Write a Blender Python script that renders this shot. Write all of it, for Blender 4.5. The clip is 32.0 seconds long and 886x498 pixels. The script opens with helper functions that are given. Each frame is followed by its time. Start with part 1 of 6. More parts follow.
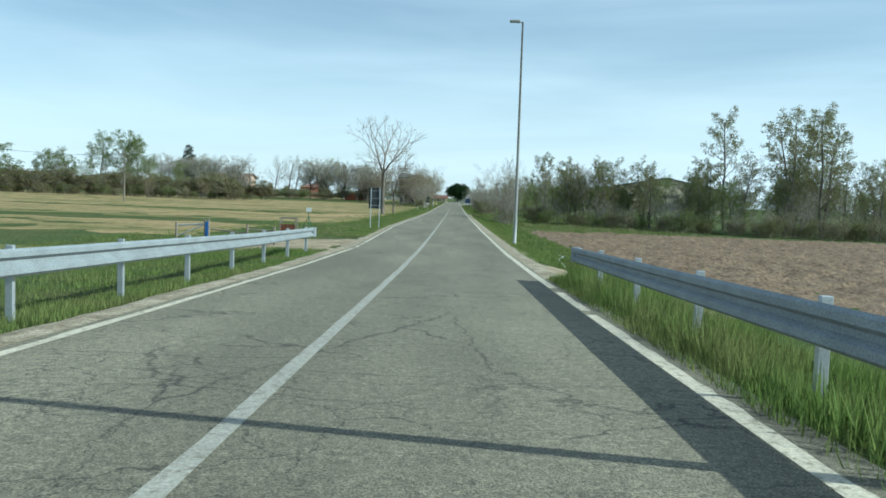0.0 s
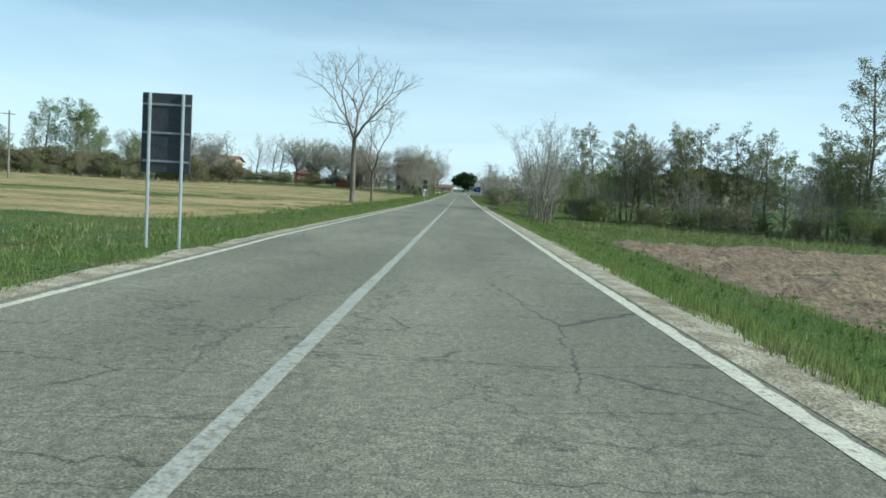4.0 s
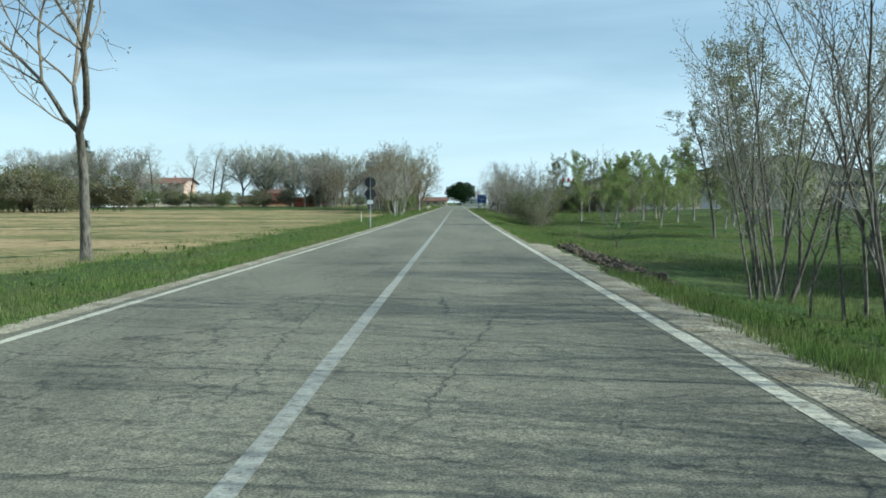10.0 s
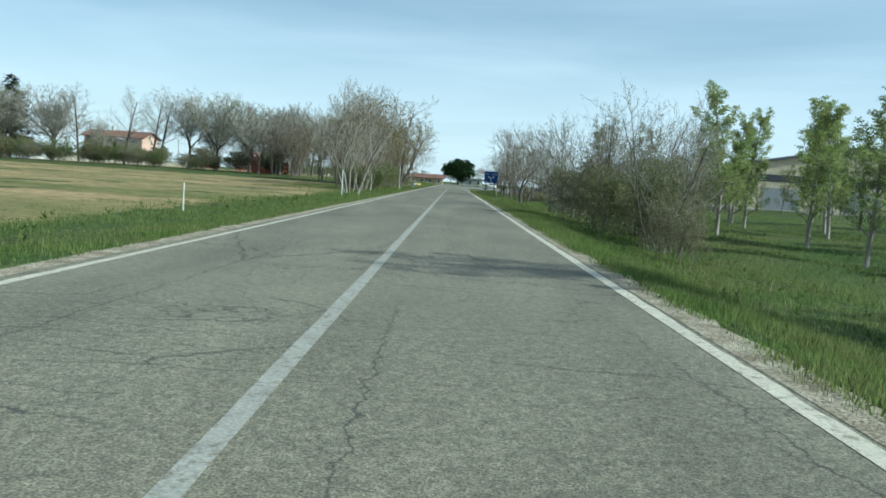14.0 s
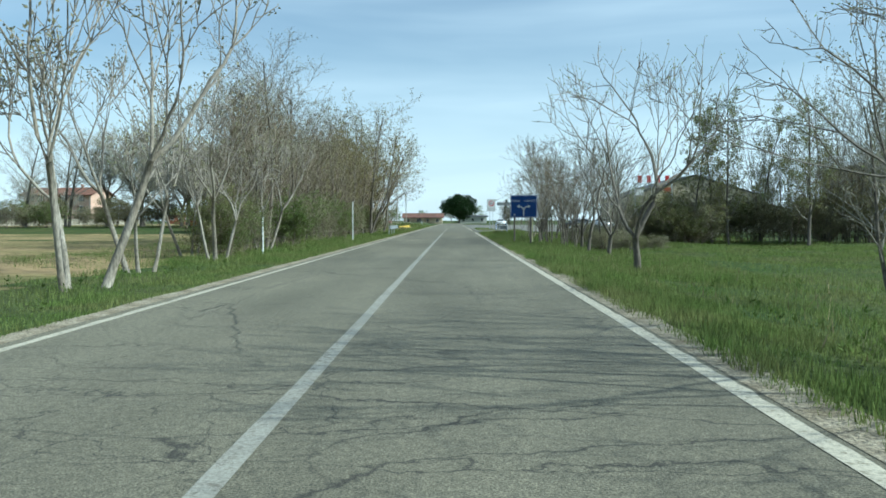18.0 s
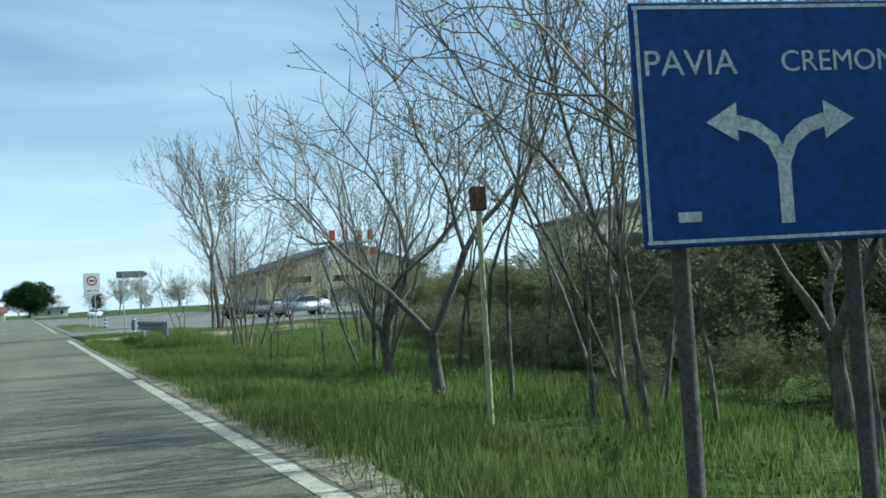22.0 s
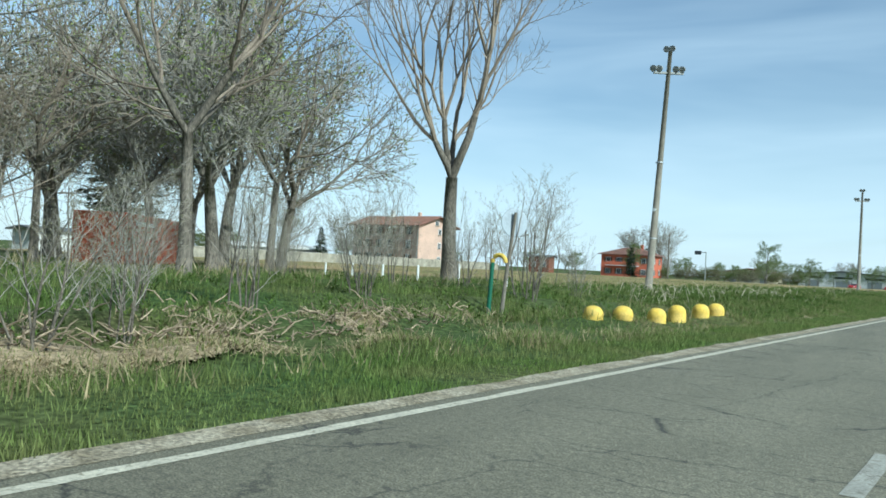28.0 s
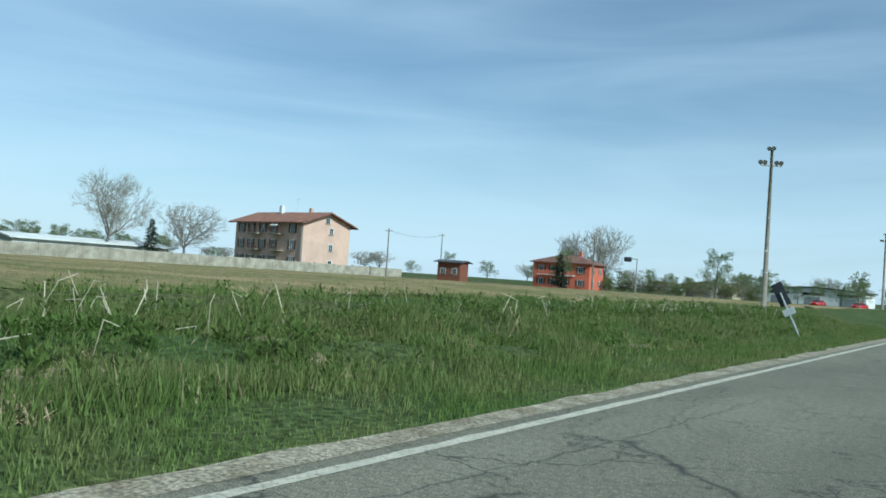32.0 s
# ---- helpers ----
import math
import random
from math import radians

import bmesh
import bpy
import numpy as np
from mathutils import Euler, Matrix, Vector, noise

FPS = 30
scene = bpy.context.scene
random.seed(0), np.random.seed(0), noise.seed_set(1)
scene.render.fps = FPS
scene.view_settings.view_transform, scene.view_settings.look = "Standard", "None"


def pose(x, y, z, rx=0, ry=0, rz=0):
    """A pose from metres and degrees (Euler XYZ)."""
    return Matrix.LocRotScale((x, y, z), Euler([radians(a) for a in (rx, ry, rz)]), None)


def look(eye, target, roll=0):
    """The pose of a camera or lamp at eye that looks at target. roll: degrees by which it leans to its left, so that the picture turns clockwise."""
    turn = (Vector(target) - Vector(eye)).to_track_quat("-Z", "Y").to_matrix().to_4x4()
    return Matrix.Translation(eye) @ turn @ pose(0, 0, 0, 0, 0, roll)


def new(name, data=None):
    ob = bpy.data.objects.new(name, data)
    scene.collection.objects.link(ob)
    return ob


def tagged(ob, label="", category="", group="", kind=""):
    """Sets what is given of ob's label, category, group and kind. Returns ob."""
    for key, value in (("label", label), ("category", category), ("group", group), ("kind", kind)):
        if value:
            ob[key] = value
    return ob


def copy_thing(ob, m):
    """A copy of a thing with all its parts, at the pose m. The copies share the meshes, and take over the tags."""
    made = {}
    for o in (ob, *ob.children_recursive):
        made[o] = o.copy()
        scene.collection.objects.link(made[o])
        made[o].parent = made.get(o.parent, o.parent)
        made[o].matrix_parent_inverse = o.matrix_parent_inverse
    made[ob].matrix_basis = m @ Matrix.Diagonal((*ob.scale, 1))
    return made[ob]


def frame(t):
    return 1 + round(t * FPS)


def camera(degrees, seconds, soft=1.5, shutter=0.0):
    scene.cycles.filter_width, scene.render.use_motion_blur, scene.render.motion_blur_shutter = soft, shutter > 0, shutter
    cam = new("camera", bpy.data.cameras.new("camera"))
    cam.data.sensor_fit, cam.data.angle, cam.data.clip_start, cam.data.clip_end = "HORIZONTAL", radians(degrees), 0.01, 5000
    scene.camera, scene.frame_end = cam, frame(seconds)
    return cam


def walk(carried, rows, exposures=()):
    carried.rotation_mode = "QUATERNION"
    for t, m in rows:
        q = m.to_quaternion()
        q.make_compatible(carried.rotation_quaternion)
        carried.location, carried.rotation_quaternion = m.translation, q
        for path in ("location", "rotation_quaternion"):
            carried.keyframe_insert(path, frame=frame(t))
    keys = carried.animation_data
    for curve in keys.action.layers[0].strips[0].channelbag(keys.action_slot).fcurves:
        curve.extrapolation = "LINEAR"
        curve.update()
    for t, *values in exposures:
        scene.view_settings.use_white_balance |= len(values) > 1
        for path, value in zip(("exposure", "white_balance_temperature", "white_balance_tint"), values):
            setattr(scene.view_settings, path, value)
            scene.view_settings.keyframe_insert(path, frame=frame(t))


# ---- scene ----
# ---- camera ----
cam = camera(57.4, 32.0, 1.7)
PATH = [
    (0, (1.275, 15.704, 2.856), (1.25, 17.701, 2.728), 2.1),
    (0.5, (1.289, 20.717, 2.717), (1.261, 22.713, 2.584), 1.8),
    (1, (1.294, 25.726, 2.556), (1.256, 27.721, 2.409), 2.4),
    (1.5, (1.253, 30.688, 2.425), (1.186, 32.682, 2.268), 5.0),
    (2, (1.27, 35.735, 2.278), (1.172, 37.728, 2.129), 3.8),
    (2.5, (1.248, 40.871, 2.121), (1.179, 42.866, 1.989), 0.2),
    (3, (1.184, 46.083, 2.073), (1.134, 48.077, 1.921), -1.3),
    (3.5, (1.179, 51.367, 1.997), (1.126, 53.362, 1.851), 2.6),
    (5.5, (0.838, 72.671, 1.812), (0.814, 74.663, 1.618), 3.8),
    (6, (0.865, 78.015, 1.788), (0.798, 80.004, 1.581), 4.2),
    (6.5, (0.848, 83.358, 1.713), (0.732, 85.35, 1.562), 2.2),
    (7, (0.863, 88.833, 1.685), (0.739, 90.825, 1.543), 2.6),
    (7.5, (0.932, 94.398, 1.658), (0.828, 96.392, 1.532), 1.4),
    (8, (1.029, 100.001, 1.667), (0.967, 101.999, 1.59), -0.6),
    (8.5, (1.012, 105.612, 1.583), (0.978, 107.61, 1.498), 0.7),
    (9, (0.997, 111.228, 1.563), (0.942, 113.223, 1.417), 3.4),
    (9.5, (1.066, 116.841, 1.476), (1.002, 118.837, 1.342), 2.0),
    (10, (1.034, 122.391, 1.489), (1.0, 124.388, 1.374), 0.0),
    (10.5, (1.002, 127.886, 1.481), (0.979, 129.883, 1.365), -0.3),
    (11, (0.937, 133.209, 1.425), (0.929, 135.207, 1.325), 0.0),
    (11.5, (0.872, 138.472, 1.381), (0.871, 140.468, 1.251), 1.3),
    (12, (0.904, 143.583, 1.336), (0.887, 145.577, 1.176), 3.5),
    (12.5, (0.972, 148.642, 1.272), (0.971, 150.639, 1.167), 0.8),
    (13, (0.939, 153.779, 1.301), (0.969, 155.778, 1.217), -0.1),
    (13.5, (0.944, 158.933, 1.28), (0.967, 160.929, 1.158), 2.1),
    (14, (1.007, 164.122, 1.269), (0.992, 166.116, 1.102), 3.8),
    (14.5, (1.074, 169.353, 1.26), (1.042, 171.345, 1.085), 4.3),
    (16.5, (1.218, 190.436, 1.221), (1.174, 192.433, 1.132), 1.6),
    (17, (1.1, 195.746, 1.213), (1.05, 197.745, 1.164), 1.4),
    (17.5, (1.112, 200.976, 1.246), (1.075, 202.975, 1.2), 0.2),
    (18, (1.164, 206.103, 1.258), (1.135, 208.102, 1.187), -0.1),
    (18.5, (1.153, 211.123, 1.269), (1.093, 213.121, 1.203), 0.0),
    (19, (1.106, 216.22, 1.297), (1.156, 218.219, 1.332), -1.1),
    (19.5, (1.157, 221.368, 1.31), (1.429, 223.347, 1.401), -1.1),
    (20, (1.178, 226.647, 1.359), (1.715, 228.571, 1.458), -1.1),
    (20.5, (1.287, 231.969, 1.26), (2.083, 233.8, 1.361), -1.8),
    (21, (1.413, 237.309, 1.245), (2.299, 239.099, 1.35), -2.1),
    (21.5, (1.451, 242.701, 1.243), (2.344, 244.488, 1.344), -3.0),
    (22, (1.545, 248.109, 1.257), (2.467, 249.881, 1.36), -3.3),
    (22.5, (1.589, 253.491, 1.266), (2.505, 255.266, 1.372), -1.9),
    (23, (1.642, 258.837, 1.247), (2.432, 260.672, 1.34), -2.1),
    (23.5, (1.653, 264.206, 1.262), (2.252, 266.112, 1.356), -2.6),
    (24, (1.617, 269.667, 1.301), (1.884, 271.647, 1.394), -2.3),
    (24.5, (1.57, 275.182, 1.306), (1.398, 277.173, 1.378), -0.9),
    (25, (1.497, 280.628, 1.346), (0.994, 282.563, 1.406), -0.6),
    (25.5, (1.456, 285.848, 1.309), (0.677, 287.689, 1.383), 0.8),
    (27.5, (0.907, 305.65, 1.259), (-0.217, 307.304, 1.289), 2.6),
    (28, (0.798, 310.327, 1.243), (-0.375, 311.947, 1.276), 3.0),
    (28.5, (0.675, 314.834, 1.233), (-0.528, 316.431, 1.267), 3.6),
    (29, (0.518, 319.308, 1.25), (-0.701, 320.893, 1.284), 3.1),
    (29.5, (0.372, 323.801, 1.237), (-0.83, 325.4, 1.261), 3.2),
    (30, (0.243, 328.294, 1.233), (-0.911, 329.927, 1.271), 3.3),
    (30.5, (0.144, 332.684, 1.231), (-1.008, 334.318, 1.303), 3.6),
    (31, (0.111, 337.023, 1.223), (-1.069, 338.636, 1.307), 3.8),
    (31.5, (0.108, 341.272, 1.23), (-1.065, 342.89, 1.305), 3.8),
    (32, (0.114, 345.46, 1.237), (-1.045, 347.089, 1.3), 3.9),
]

EXPOSURES = [(0.0, 0.14, 5500, -9), (2.0, 0.04, 5500, -9), (3.0, 0.14, 5500, -9), (8.0, 0.13, 5450, -9), (14.0, 0.08, 5450, -9), (17.0, 0.16, 5450, -9), (19.0, 0.17, 5400, -9), (23.0, 0.18, 5300, -9), (24.0, 0.06, 5300, -9), (28.0, 0.1, 5400, -8), (30.0, -0.12, 5250, -9), (32.0, -0.16, 5200, -9)]
walk(cam, [(t, look(eye, target, roll)) for t, eye, target, roll in PATH], EXPOSURES)

# ---- light ----
SUN_DIR = Vector((0.822, -0.168, 0.545)).normalized()
world = bpy.data.worlds.new("sky")
scene.world = world
world.use_nodes = True
wn, wl = world.node_tree.nodes, world.node_tree.links
wn.clear()
w_out, w_bg, w_sky = wn.new("ShaderNodeOutputWorld"), wn.new("ShaderNodeBackground"), wn.new("ShaderNodeTexSky")
w_sky.sky_type, w_sky.sun_disc = "NISHITA", False
w_sky.sun_elevation, w_sky.sun_rotation = math.asin(SUN_DIR.z), math.atan2(SUN_DIR.x, SUN_DIR.y)
w_sky.air_density, w_sky.dust_density, w_sky.ozone_density = 1.0, 0.5, 1.5
# thin streaks of high cloud
w_tc, w_map, w_noise, w_ramp, w_mix = (wn.new(k) for k in ("ShaderNodeTexCoord", "ShaderNodeMapping", "ShaderNodeTexNoise", "ShaderNodeValToRGB", "ShaderNodeMixRGB"))
w_map.inputs["Scale"].default_value = (0.9, 0.8, 6.5)
w_map.inputs["Rotation"].default_value = (0.06, -0.09, 0.4)
w_noise.inputs["Scale"].default_value, w_noise.inputs["Detail"].default_value, w_noise.inputs["Distortion"].default_value = 1.9, 4.0, 0.5
w_noise.inputs["Roughness"].default_value = 0.52
w_ramp.color_ramp.elements[0].position, w_ramp.color_ramp.elements[0].color = 0.36, (0.16, 0.16, 0.16, 1)
w_ramp.color_ramp.elements[1].position, w_ramp.color_ramp.elements[1].color = 0.74, (0.5, 0.5, 0.5, 1)
w_mix.inputs["Color2"].default_value = (8.3, 8.95, 9.8, 1)
wl.new(w_tc.outputs["Generated"], w_map.inputs["Vector"])
wl.new(w_map.outputs["Vector"], w_noise.inputs["Vector"])
wl.new(w_noise.outputs["Fac"], w_ramp.inputs["Fac"])
# haze that pales the sky towards the horizon
w_sep, w_low, w_max = wn.new("ShaderNodeSeparateXYZ"), wn.new("ShaderNodeMapRange"), wn.new("ShaderNodeMath")
w_low.interpolation_type = "SMOOTHSTEP"
for socket, value in (("From Min", 0.0), ("From Max", 0.26), ("To Min", 0.46), ("To Max", 0.0)):
    w_low.inputs[socket].default_value = value
w_max.operation, w_max.use_clamp = "ADD", True
wl.new(w_tc.outputs["Generated"], w_sep.inputs["Vector"])
wl.new(w_sep.outputs["Z"], w_low.inputs["Value"])
wl.new(w_low.outputs["Result"], w_max.inputs[0])
wl.new(w_ramp.outputs["Color"], w_max.inputs[1])
wl.new(w_max.outputs["Value"], w_mix.inputs["Fac"])
wl.new(w_sky.outputs["Color"], w_mix.inputs["Color1"])
wl.new(w_mix.outputs["Color"], w_bg.inputs["Color"])
w_bg.inputs["Strength"].default_value = 0.1
wl.new(w_bg.outputs["Background"], w_out.inputs["Surface"])
sun_data = bpy.data.lights.new("sun", "SUN")
sun_data.energy, sun_data.angle, sun_data.color = 5.0, radians(0.55), (1.0, 0.955, 0.88)
sun = new("sun", sun_data)
sun.matrix_world = look((60, -20, 90), Vector((60, -20, 90)) - SUN_DIR)


# ---- materials ----
def material(name, base, rough=0.85, spread=0.25, scale=6.0, fine=60.0, bump=0.3, metal=0.0, second=None, island=0.0, obj=0.0, dist=0.02, stretch=(1, 1, 1), spec=0.3):
    """A surface that varies at two scales: patches (towards the second colour) and fine grain, with a fine relief."""
    m = bpy.data.materials.new(name)
    m.use_nodes = True
    n, l = m.node_tree.nodes, m.node_tree.links
    b = n["Principled BSDF"]
    tc, mp = n.new("ShaderNodeTexCoord"), n.new("ShaderNodeMapping")
    mp.inputs["Scale"].default_value = stretch
    l.new(tc.outputs["Object"], mp.inputs["Vector"])
    big, small = n.new("ShaderNodeTexNoise"), n.new("ShaderNodeTexNoise")
    big.inputs["Scale"].default_value, big.inputs["Detail"].default_value = scale, 5.0
    small.inputs["Scale"].default_value, small.inputs["Detail"].default_value = fine, 4.0
    l.new(mp.outputs["Vector"], big.inputs["Vector"])
    l.new(mp.outputs["Vector"], small.inputs["Vector"])
    ramp, mix, grain = n.new("ShaderNodeValToRGB"), n.new("ShaderNodeMixRGB"), n.new("ShaderNodeHueSaturation")
    ramp.color_ramp.elements[0].position, ramp.color_ramp.elements[1].position = 0.36, 0.66
    l.new(big.outputs["Fac"], ramp.inputs["Fac"])
    l.new(ramp.outputs["Color"], mix.inputs["Fac"])
    second = second or tuple(c * (1 - spread) for c in base)
    mix.inputs["Color1"].default_value, mix.inputs["Color2"].default_value = (*base, 1), (*second, 1)
    val = n.new("ShaderNodeMapRange")
    val.inputs["To Min"].default_value, val.inputs["To Max"].default_value = 1 - spread * 1.3, 1 + spread * 1.3
    val.inputs["From Min"].default_value, val.inputs["From Max"].default_value = 0.3, 0.7
    l.new(small.outputs["Fac"], val.inputs["Value"])
    l.new(mix.outputs["Color"], grain.inputs["Color"])
    last = val.outputs["Result"]
    for amount, node, out in ((island, "ShaderNodeNewGeometry", "Random Per Island"), (obj, "ShaderNodeObjectInfo", "Random")):
        if amount:
            src, rng, mul = n.new(node), n.new("ShaderNodeMapRange"), n.new("ShaderNodeMath")
            rng.inputs["To Min"].default_value, rng.inputs["To Max"].default_value = 1 - amount, 1 + amount
            l.new(src.outputs[out], rng.inputs["Value"])
            mul.operation = "MULTIPLY"
            l.new(last, mul.inputs[0])
            l.new(rng.outputs["Result"], mul.inputs[1])
            last = mul.outputs["Value"]
    l.new(last, grain.inputs["Value"])
    l.new(grain.outputs["Color"], b.inputs["Base Color"])
    b.inputs["Roughness"].default_value, b.inputs["Metallic"].default_value = rough, metal
    b.inputs["Specular IOR Level"].default_value = spec
    if bump:
        bp = n.new("ShaderNodeBump")
        bp.inputs["Strength"].default_value, bp.inputs["Distance"].default_value = bump, dist
        l.new(small.outputs["Fac"], bp.inputs["Height"])
        l.new(bp.outputs["Normal"], b.inputs["Normal"])
    return m


def leafy(name, base, second, island=0.4, through_light=0.35):
    """Thin leaves and blades: a rough face that lets some light through."""
    m = material(name, base, 0.75, 0.2, 0.7, 9.0, 0.0, second=second, island=island, spec=0.12)
    n, l = m.node_tree.nodes, m.node_tree.links
    b = n["Principled BSDF"]
    tr, add = n.new("ShaderNodeBsdfTranslucent"), n.new("ShaderNodeMixShader")
    l.new(b.inputs["Base Color"].links[0].from_socket, tr.inputs["Color"])
    add.inputs["Fac"].default_value = through_light
    l.new(b.outputs["BSDF"], add.inputs[1])
    l.new(tr.outputs["BSDF"], add.inputs[2])
    l.new(add.outputs["Shader"], n["Material Output"].inputs["Surface"])
    return m


def asphalt_material(name, base, light, crack=0.75):
    """Old bleached asphalt: pale stones, worn wheel tracks, dark cracks across and along."""
    m = bpy.data.materials.new(name)
    m.use_nodes = True
    n, l = m.node_tree.nodes, m.node_tree.links
    b = n["Principled BSDF"]
    tc = n.new("ShaderNodeTexCoord")

    def noise_at(scale, detail=4.0, stretch=(1, 1, 1), distortion=0.0, turn=0.0):
        mp, t = n.new("ShaderNodeMapping"), n.new("ShaderNodeTexNoise")
        mp.inputs["Scale"].default_value = stretch
        mp.inputs["Rotation"].default_value = (0, 0, turn)
        l.new(tc.outputs["Object"], mp.inputs["Vector"])
        l.new(mp.outputs["Vector"], t.inputs["Vector"])
        t.inputs["Scale"].default_value, t.inputs["Detail"].default_value, t.inputs["Distortion"].default_value = scale, detail, distortion
        return t.outputs["Fac"]

    def ramp_of(fac, a, z, ca=(0, 0, 0, 1), cz=(1, 1, 1, 1)):
        r = n.new("ShaderNodeValToRGB")
        r.color_ramp.elements[0].position, r.color_ramp.elements[1].position = a, z
        r.color_ramp.elements[0].color, r.color_ramp.elements[1].color = ca, cz
        l.new(fac, r.inputs["Fac"])
        return r.outputs["Color"]

    def mixed(kind, fac, c1, c2):
        x = n.new("ShaderNodeMixRGB")
        x.blend_type = kind
        for s, v in zip(("Fac", "Color1", "Color2"), (fac, c1, c2)):
            if isinstance(v, (float, int)):
                x.inputs[s].default_value = v
            elif isinstance(v, tuple):
                x.inputs[s].default_value = (*v, 1)
            else:
                l.new(v, x.inputs[s])
        return x.outputs["Color"]

    patches = ramp_of(noise_at(0.35, 5.0, (1.6, 0.35, 1)), 0.35, 0.68)
    col = mixed("MIX", patches, base, light)
    stones = ramp_of(noise_at(70.0, 3.0), 0.34, 0.66, (0.3, 0.3, 0.3, 1), (1.72, 1.68, 1.6, 1))
    col = mixed("MULTIPLY", 0.75, col, stones)
    grit = ramp_of(noise_at(17.0, 4.0), 0.32, 0.68, (0.68, 0.68, 0.68, 1), (1.28, 1.28, 1.25, 1))
    col = mixed("MULTIPLY", 0.8, col, grit)
    stain = ramp_of(noise_at(1.3, 4.0, (1.0, 0.5, 1)), 0.55, 0.75, (1, 1, 1, 1), (0.72, 0.72, 0.72, 1))
    col = mixed("MULTIPLY", 0.45, col, stain)

    def cracks(scale, stretch, width, turn, bend, where):
        mp, v = n.new("ShaderNodeMapping"), n.new("ShaderNodeTexVoronoi")
        mp.inputs["Scale"].default_value, mp.inputs["Rotation"].default_value = stretch, (0, 0, turn)
        wob = n.new("ShaderNodeTexNoise")
        wob.inputs["Scale"].default_value, wob.inputs["Detail"].default_value, wob.inputs["Roughness"].default_value = 2.2, 6.0, 0.6
        l.new(tc.outputs["Object"], wob.inputs["Vector"])
        bent = mixed("ADD", bend, tc.outputs["Object"], wob.outputs["Color"])
        l.new(bent, mp.inputs["Vector"])
        l.new(mp.outputs["Vector"], v.inputs["Vector"])
        v.feature = "DISTANCE_TO_EDGE"
        v.inputs["Scale"].default_value = scale
        line = ramp_of(v.outputs["Distance"], 0.0, width, (1, 1, 1, 1), (0, 0, 0, 1))
        return mixed("MULTIPLY", 1.0, line, ramp_of(noise_at(where, 3.0), 0.46, 0.56))

    one = cracks(0.55, (0.42, 1.0, 1.0), 0.008, 0.06, 0.5, 0.5)
    two = cracks(1.2, (1.0, 0.7, 1.0), 0.01, 0.3, 0.5, 0.3)
    three = cracks(1.0, (0.42, 0.06, 1.0), 0.0055, 0.03, 0.3, 0.12)
    four = cracks(0.8, (0.22, 1.3, 1.0), 0.009, -0.05, 0.35, 0.22)
    both = mixed("SCREEN", 1.0, mixed("SCREEN", 1.0, one, two), mixed("SCREEN", 1.0, three, four))
    col = mixed("MIX", mixed("MULTIPLY", 1.0, both, (crack, crack, crack)), col, (0.028, 0.026, 0.024))
    l.new(col, b.inputs["Base Color"])
    b.inputs["Roughness"].default_value, b.inputs["Specular IOR Level"].default_value = 0.82, 0.35
    bp = n.new("ShaderNodeBump")
    bp.inputs["Strength"].default_value, bp.inputs["Distance"].default_value = 0.5, 0.012
    l.new(noise_at(85.0, 3.0), bp.inputs["Height"])
    l.new(bp.outputs["Normal"], b.inputs["Normal"])
    return m


def paint_material(name, paint, under, wear=0.5):
    m = material(name, paint, 0.7, 0.16, 3.0, 40.0, 0.3)
    n, l = m.node_tree.nodes, m.node_tree.links
    b = n["Principled BSDF"]
    src = b.inputs["Base Color"].links[0].from_socket
    t, r, x, tc = n.new("ShaderNodeTexNoise"), n.new("ShaderNodeValToRGB"), n.new("ShaderNodeMixRGB"), n.new("ShaderNodeTexCoord")
    l.new(tc.outputs["Object"], t.inputs["Vector"])
    t.inputs["Scale"].default_value, t.inputs["Detail"].default_value, t.inputs["Roughness"].default_value = 14.0, 6.0, 0.75
    r.color_ramp.elements[0].position, r.color_ramp.elements[1].position = wear, wear + 0.1
    l.new(t.outputs["Fac"], r.inputs["Fac"])
    l.new(r.outputs["Color"], x.inputs["Fac"])
    l.new(src, x.inputs["Color1"])
    x.inputs["Color2"].default_value = (*under, 1)
    l.new(x.outputs["Color"], b.inputs["Base Color"])
    return m


ASPHALT = asphalt_material("bleached_asphalt", (0.155, 0.143, 0.104), (0.225, 0.206, 0.15), 0.85)
ASPHALT_LOT = asphalt_material("forecourt_asphalt", (0.18, 0.17, 0.15), (0.24, 0.225, 0.2), 0.4)
LINE = paint_material("worn_white_line", (0.6, 0.545, 0.42), (0.27, 0.24, 0.17), 0.52)
LINE_MID = paint_material("worn_centre_line", (0.38, 0.36, 0.3), (0.2, 0.18, 0.14), 0.52)
SOIL_GRASS = material("grassy_soil", (0.06, 0.092, 0.03), 0.95, 0.45, 0.22, 9.0, 0.9, second=(0.105, 0.11, 0.042), dist=0.08, spec=0.06)
GRAVEL = material("sandy_gravel", (0.4, 0.345, 0.25), 0.95, 0.4, 2.6, 30.0, 0.9, second=(0.22, 0.18, 0.115), dist=0.03)
SAND = material("pale_sand", (0.39, 0.31, 0.2), 0.95, 0.4, 1.0, 25.0, 0.9, second=(0.22, 0.175, 0.11), dist=0.02)
DIRT = material("dark_dirt", (0.13, 0.1, 0.07), 0.95, 0.35, 1.0, 20.0, 0.8, dist=0.04)
PLOUGH = material("ploughed_earth", (0.22, 0.155, 0.095), 0.95, 0.4, 1.6, 7.0, 1.0, second=(0.13, 0.09, 0.058), dist=0.06)
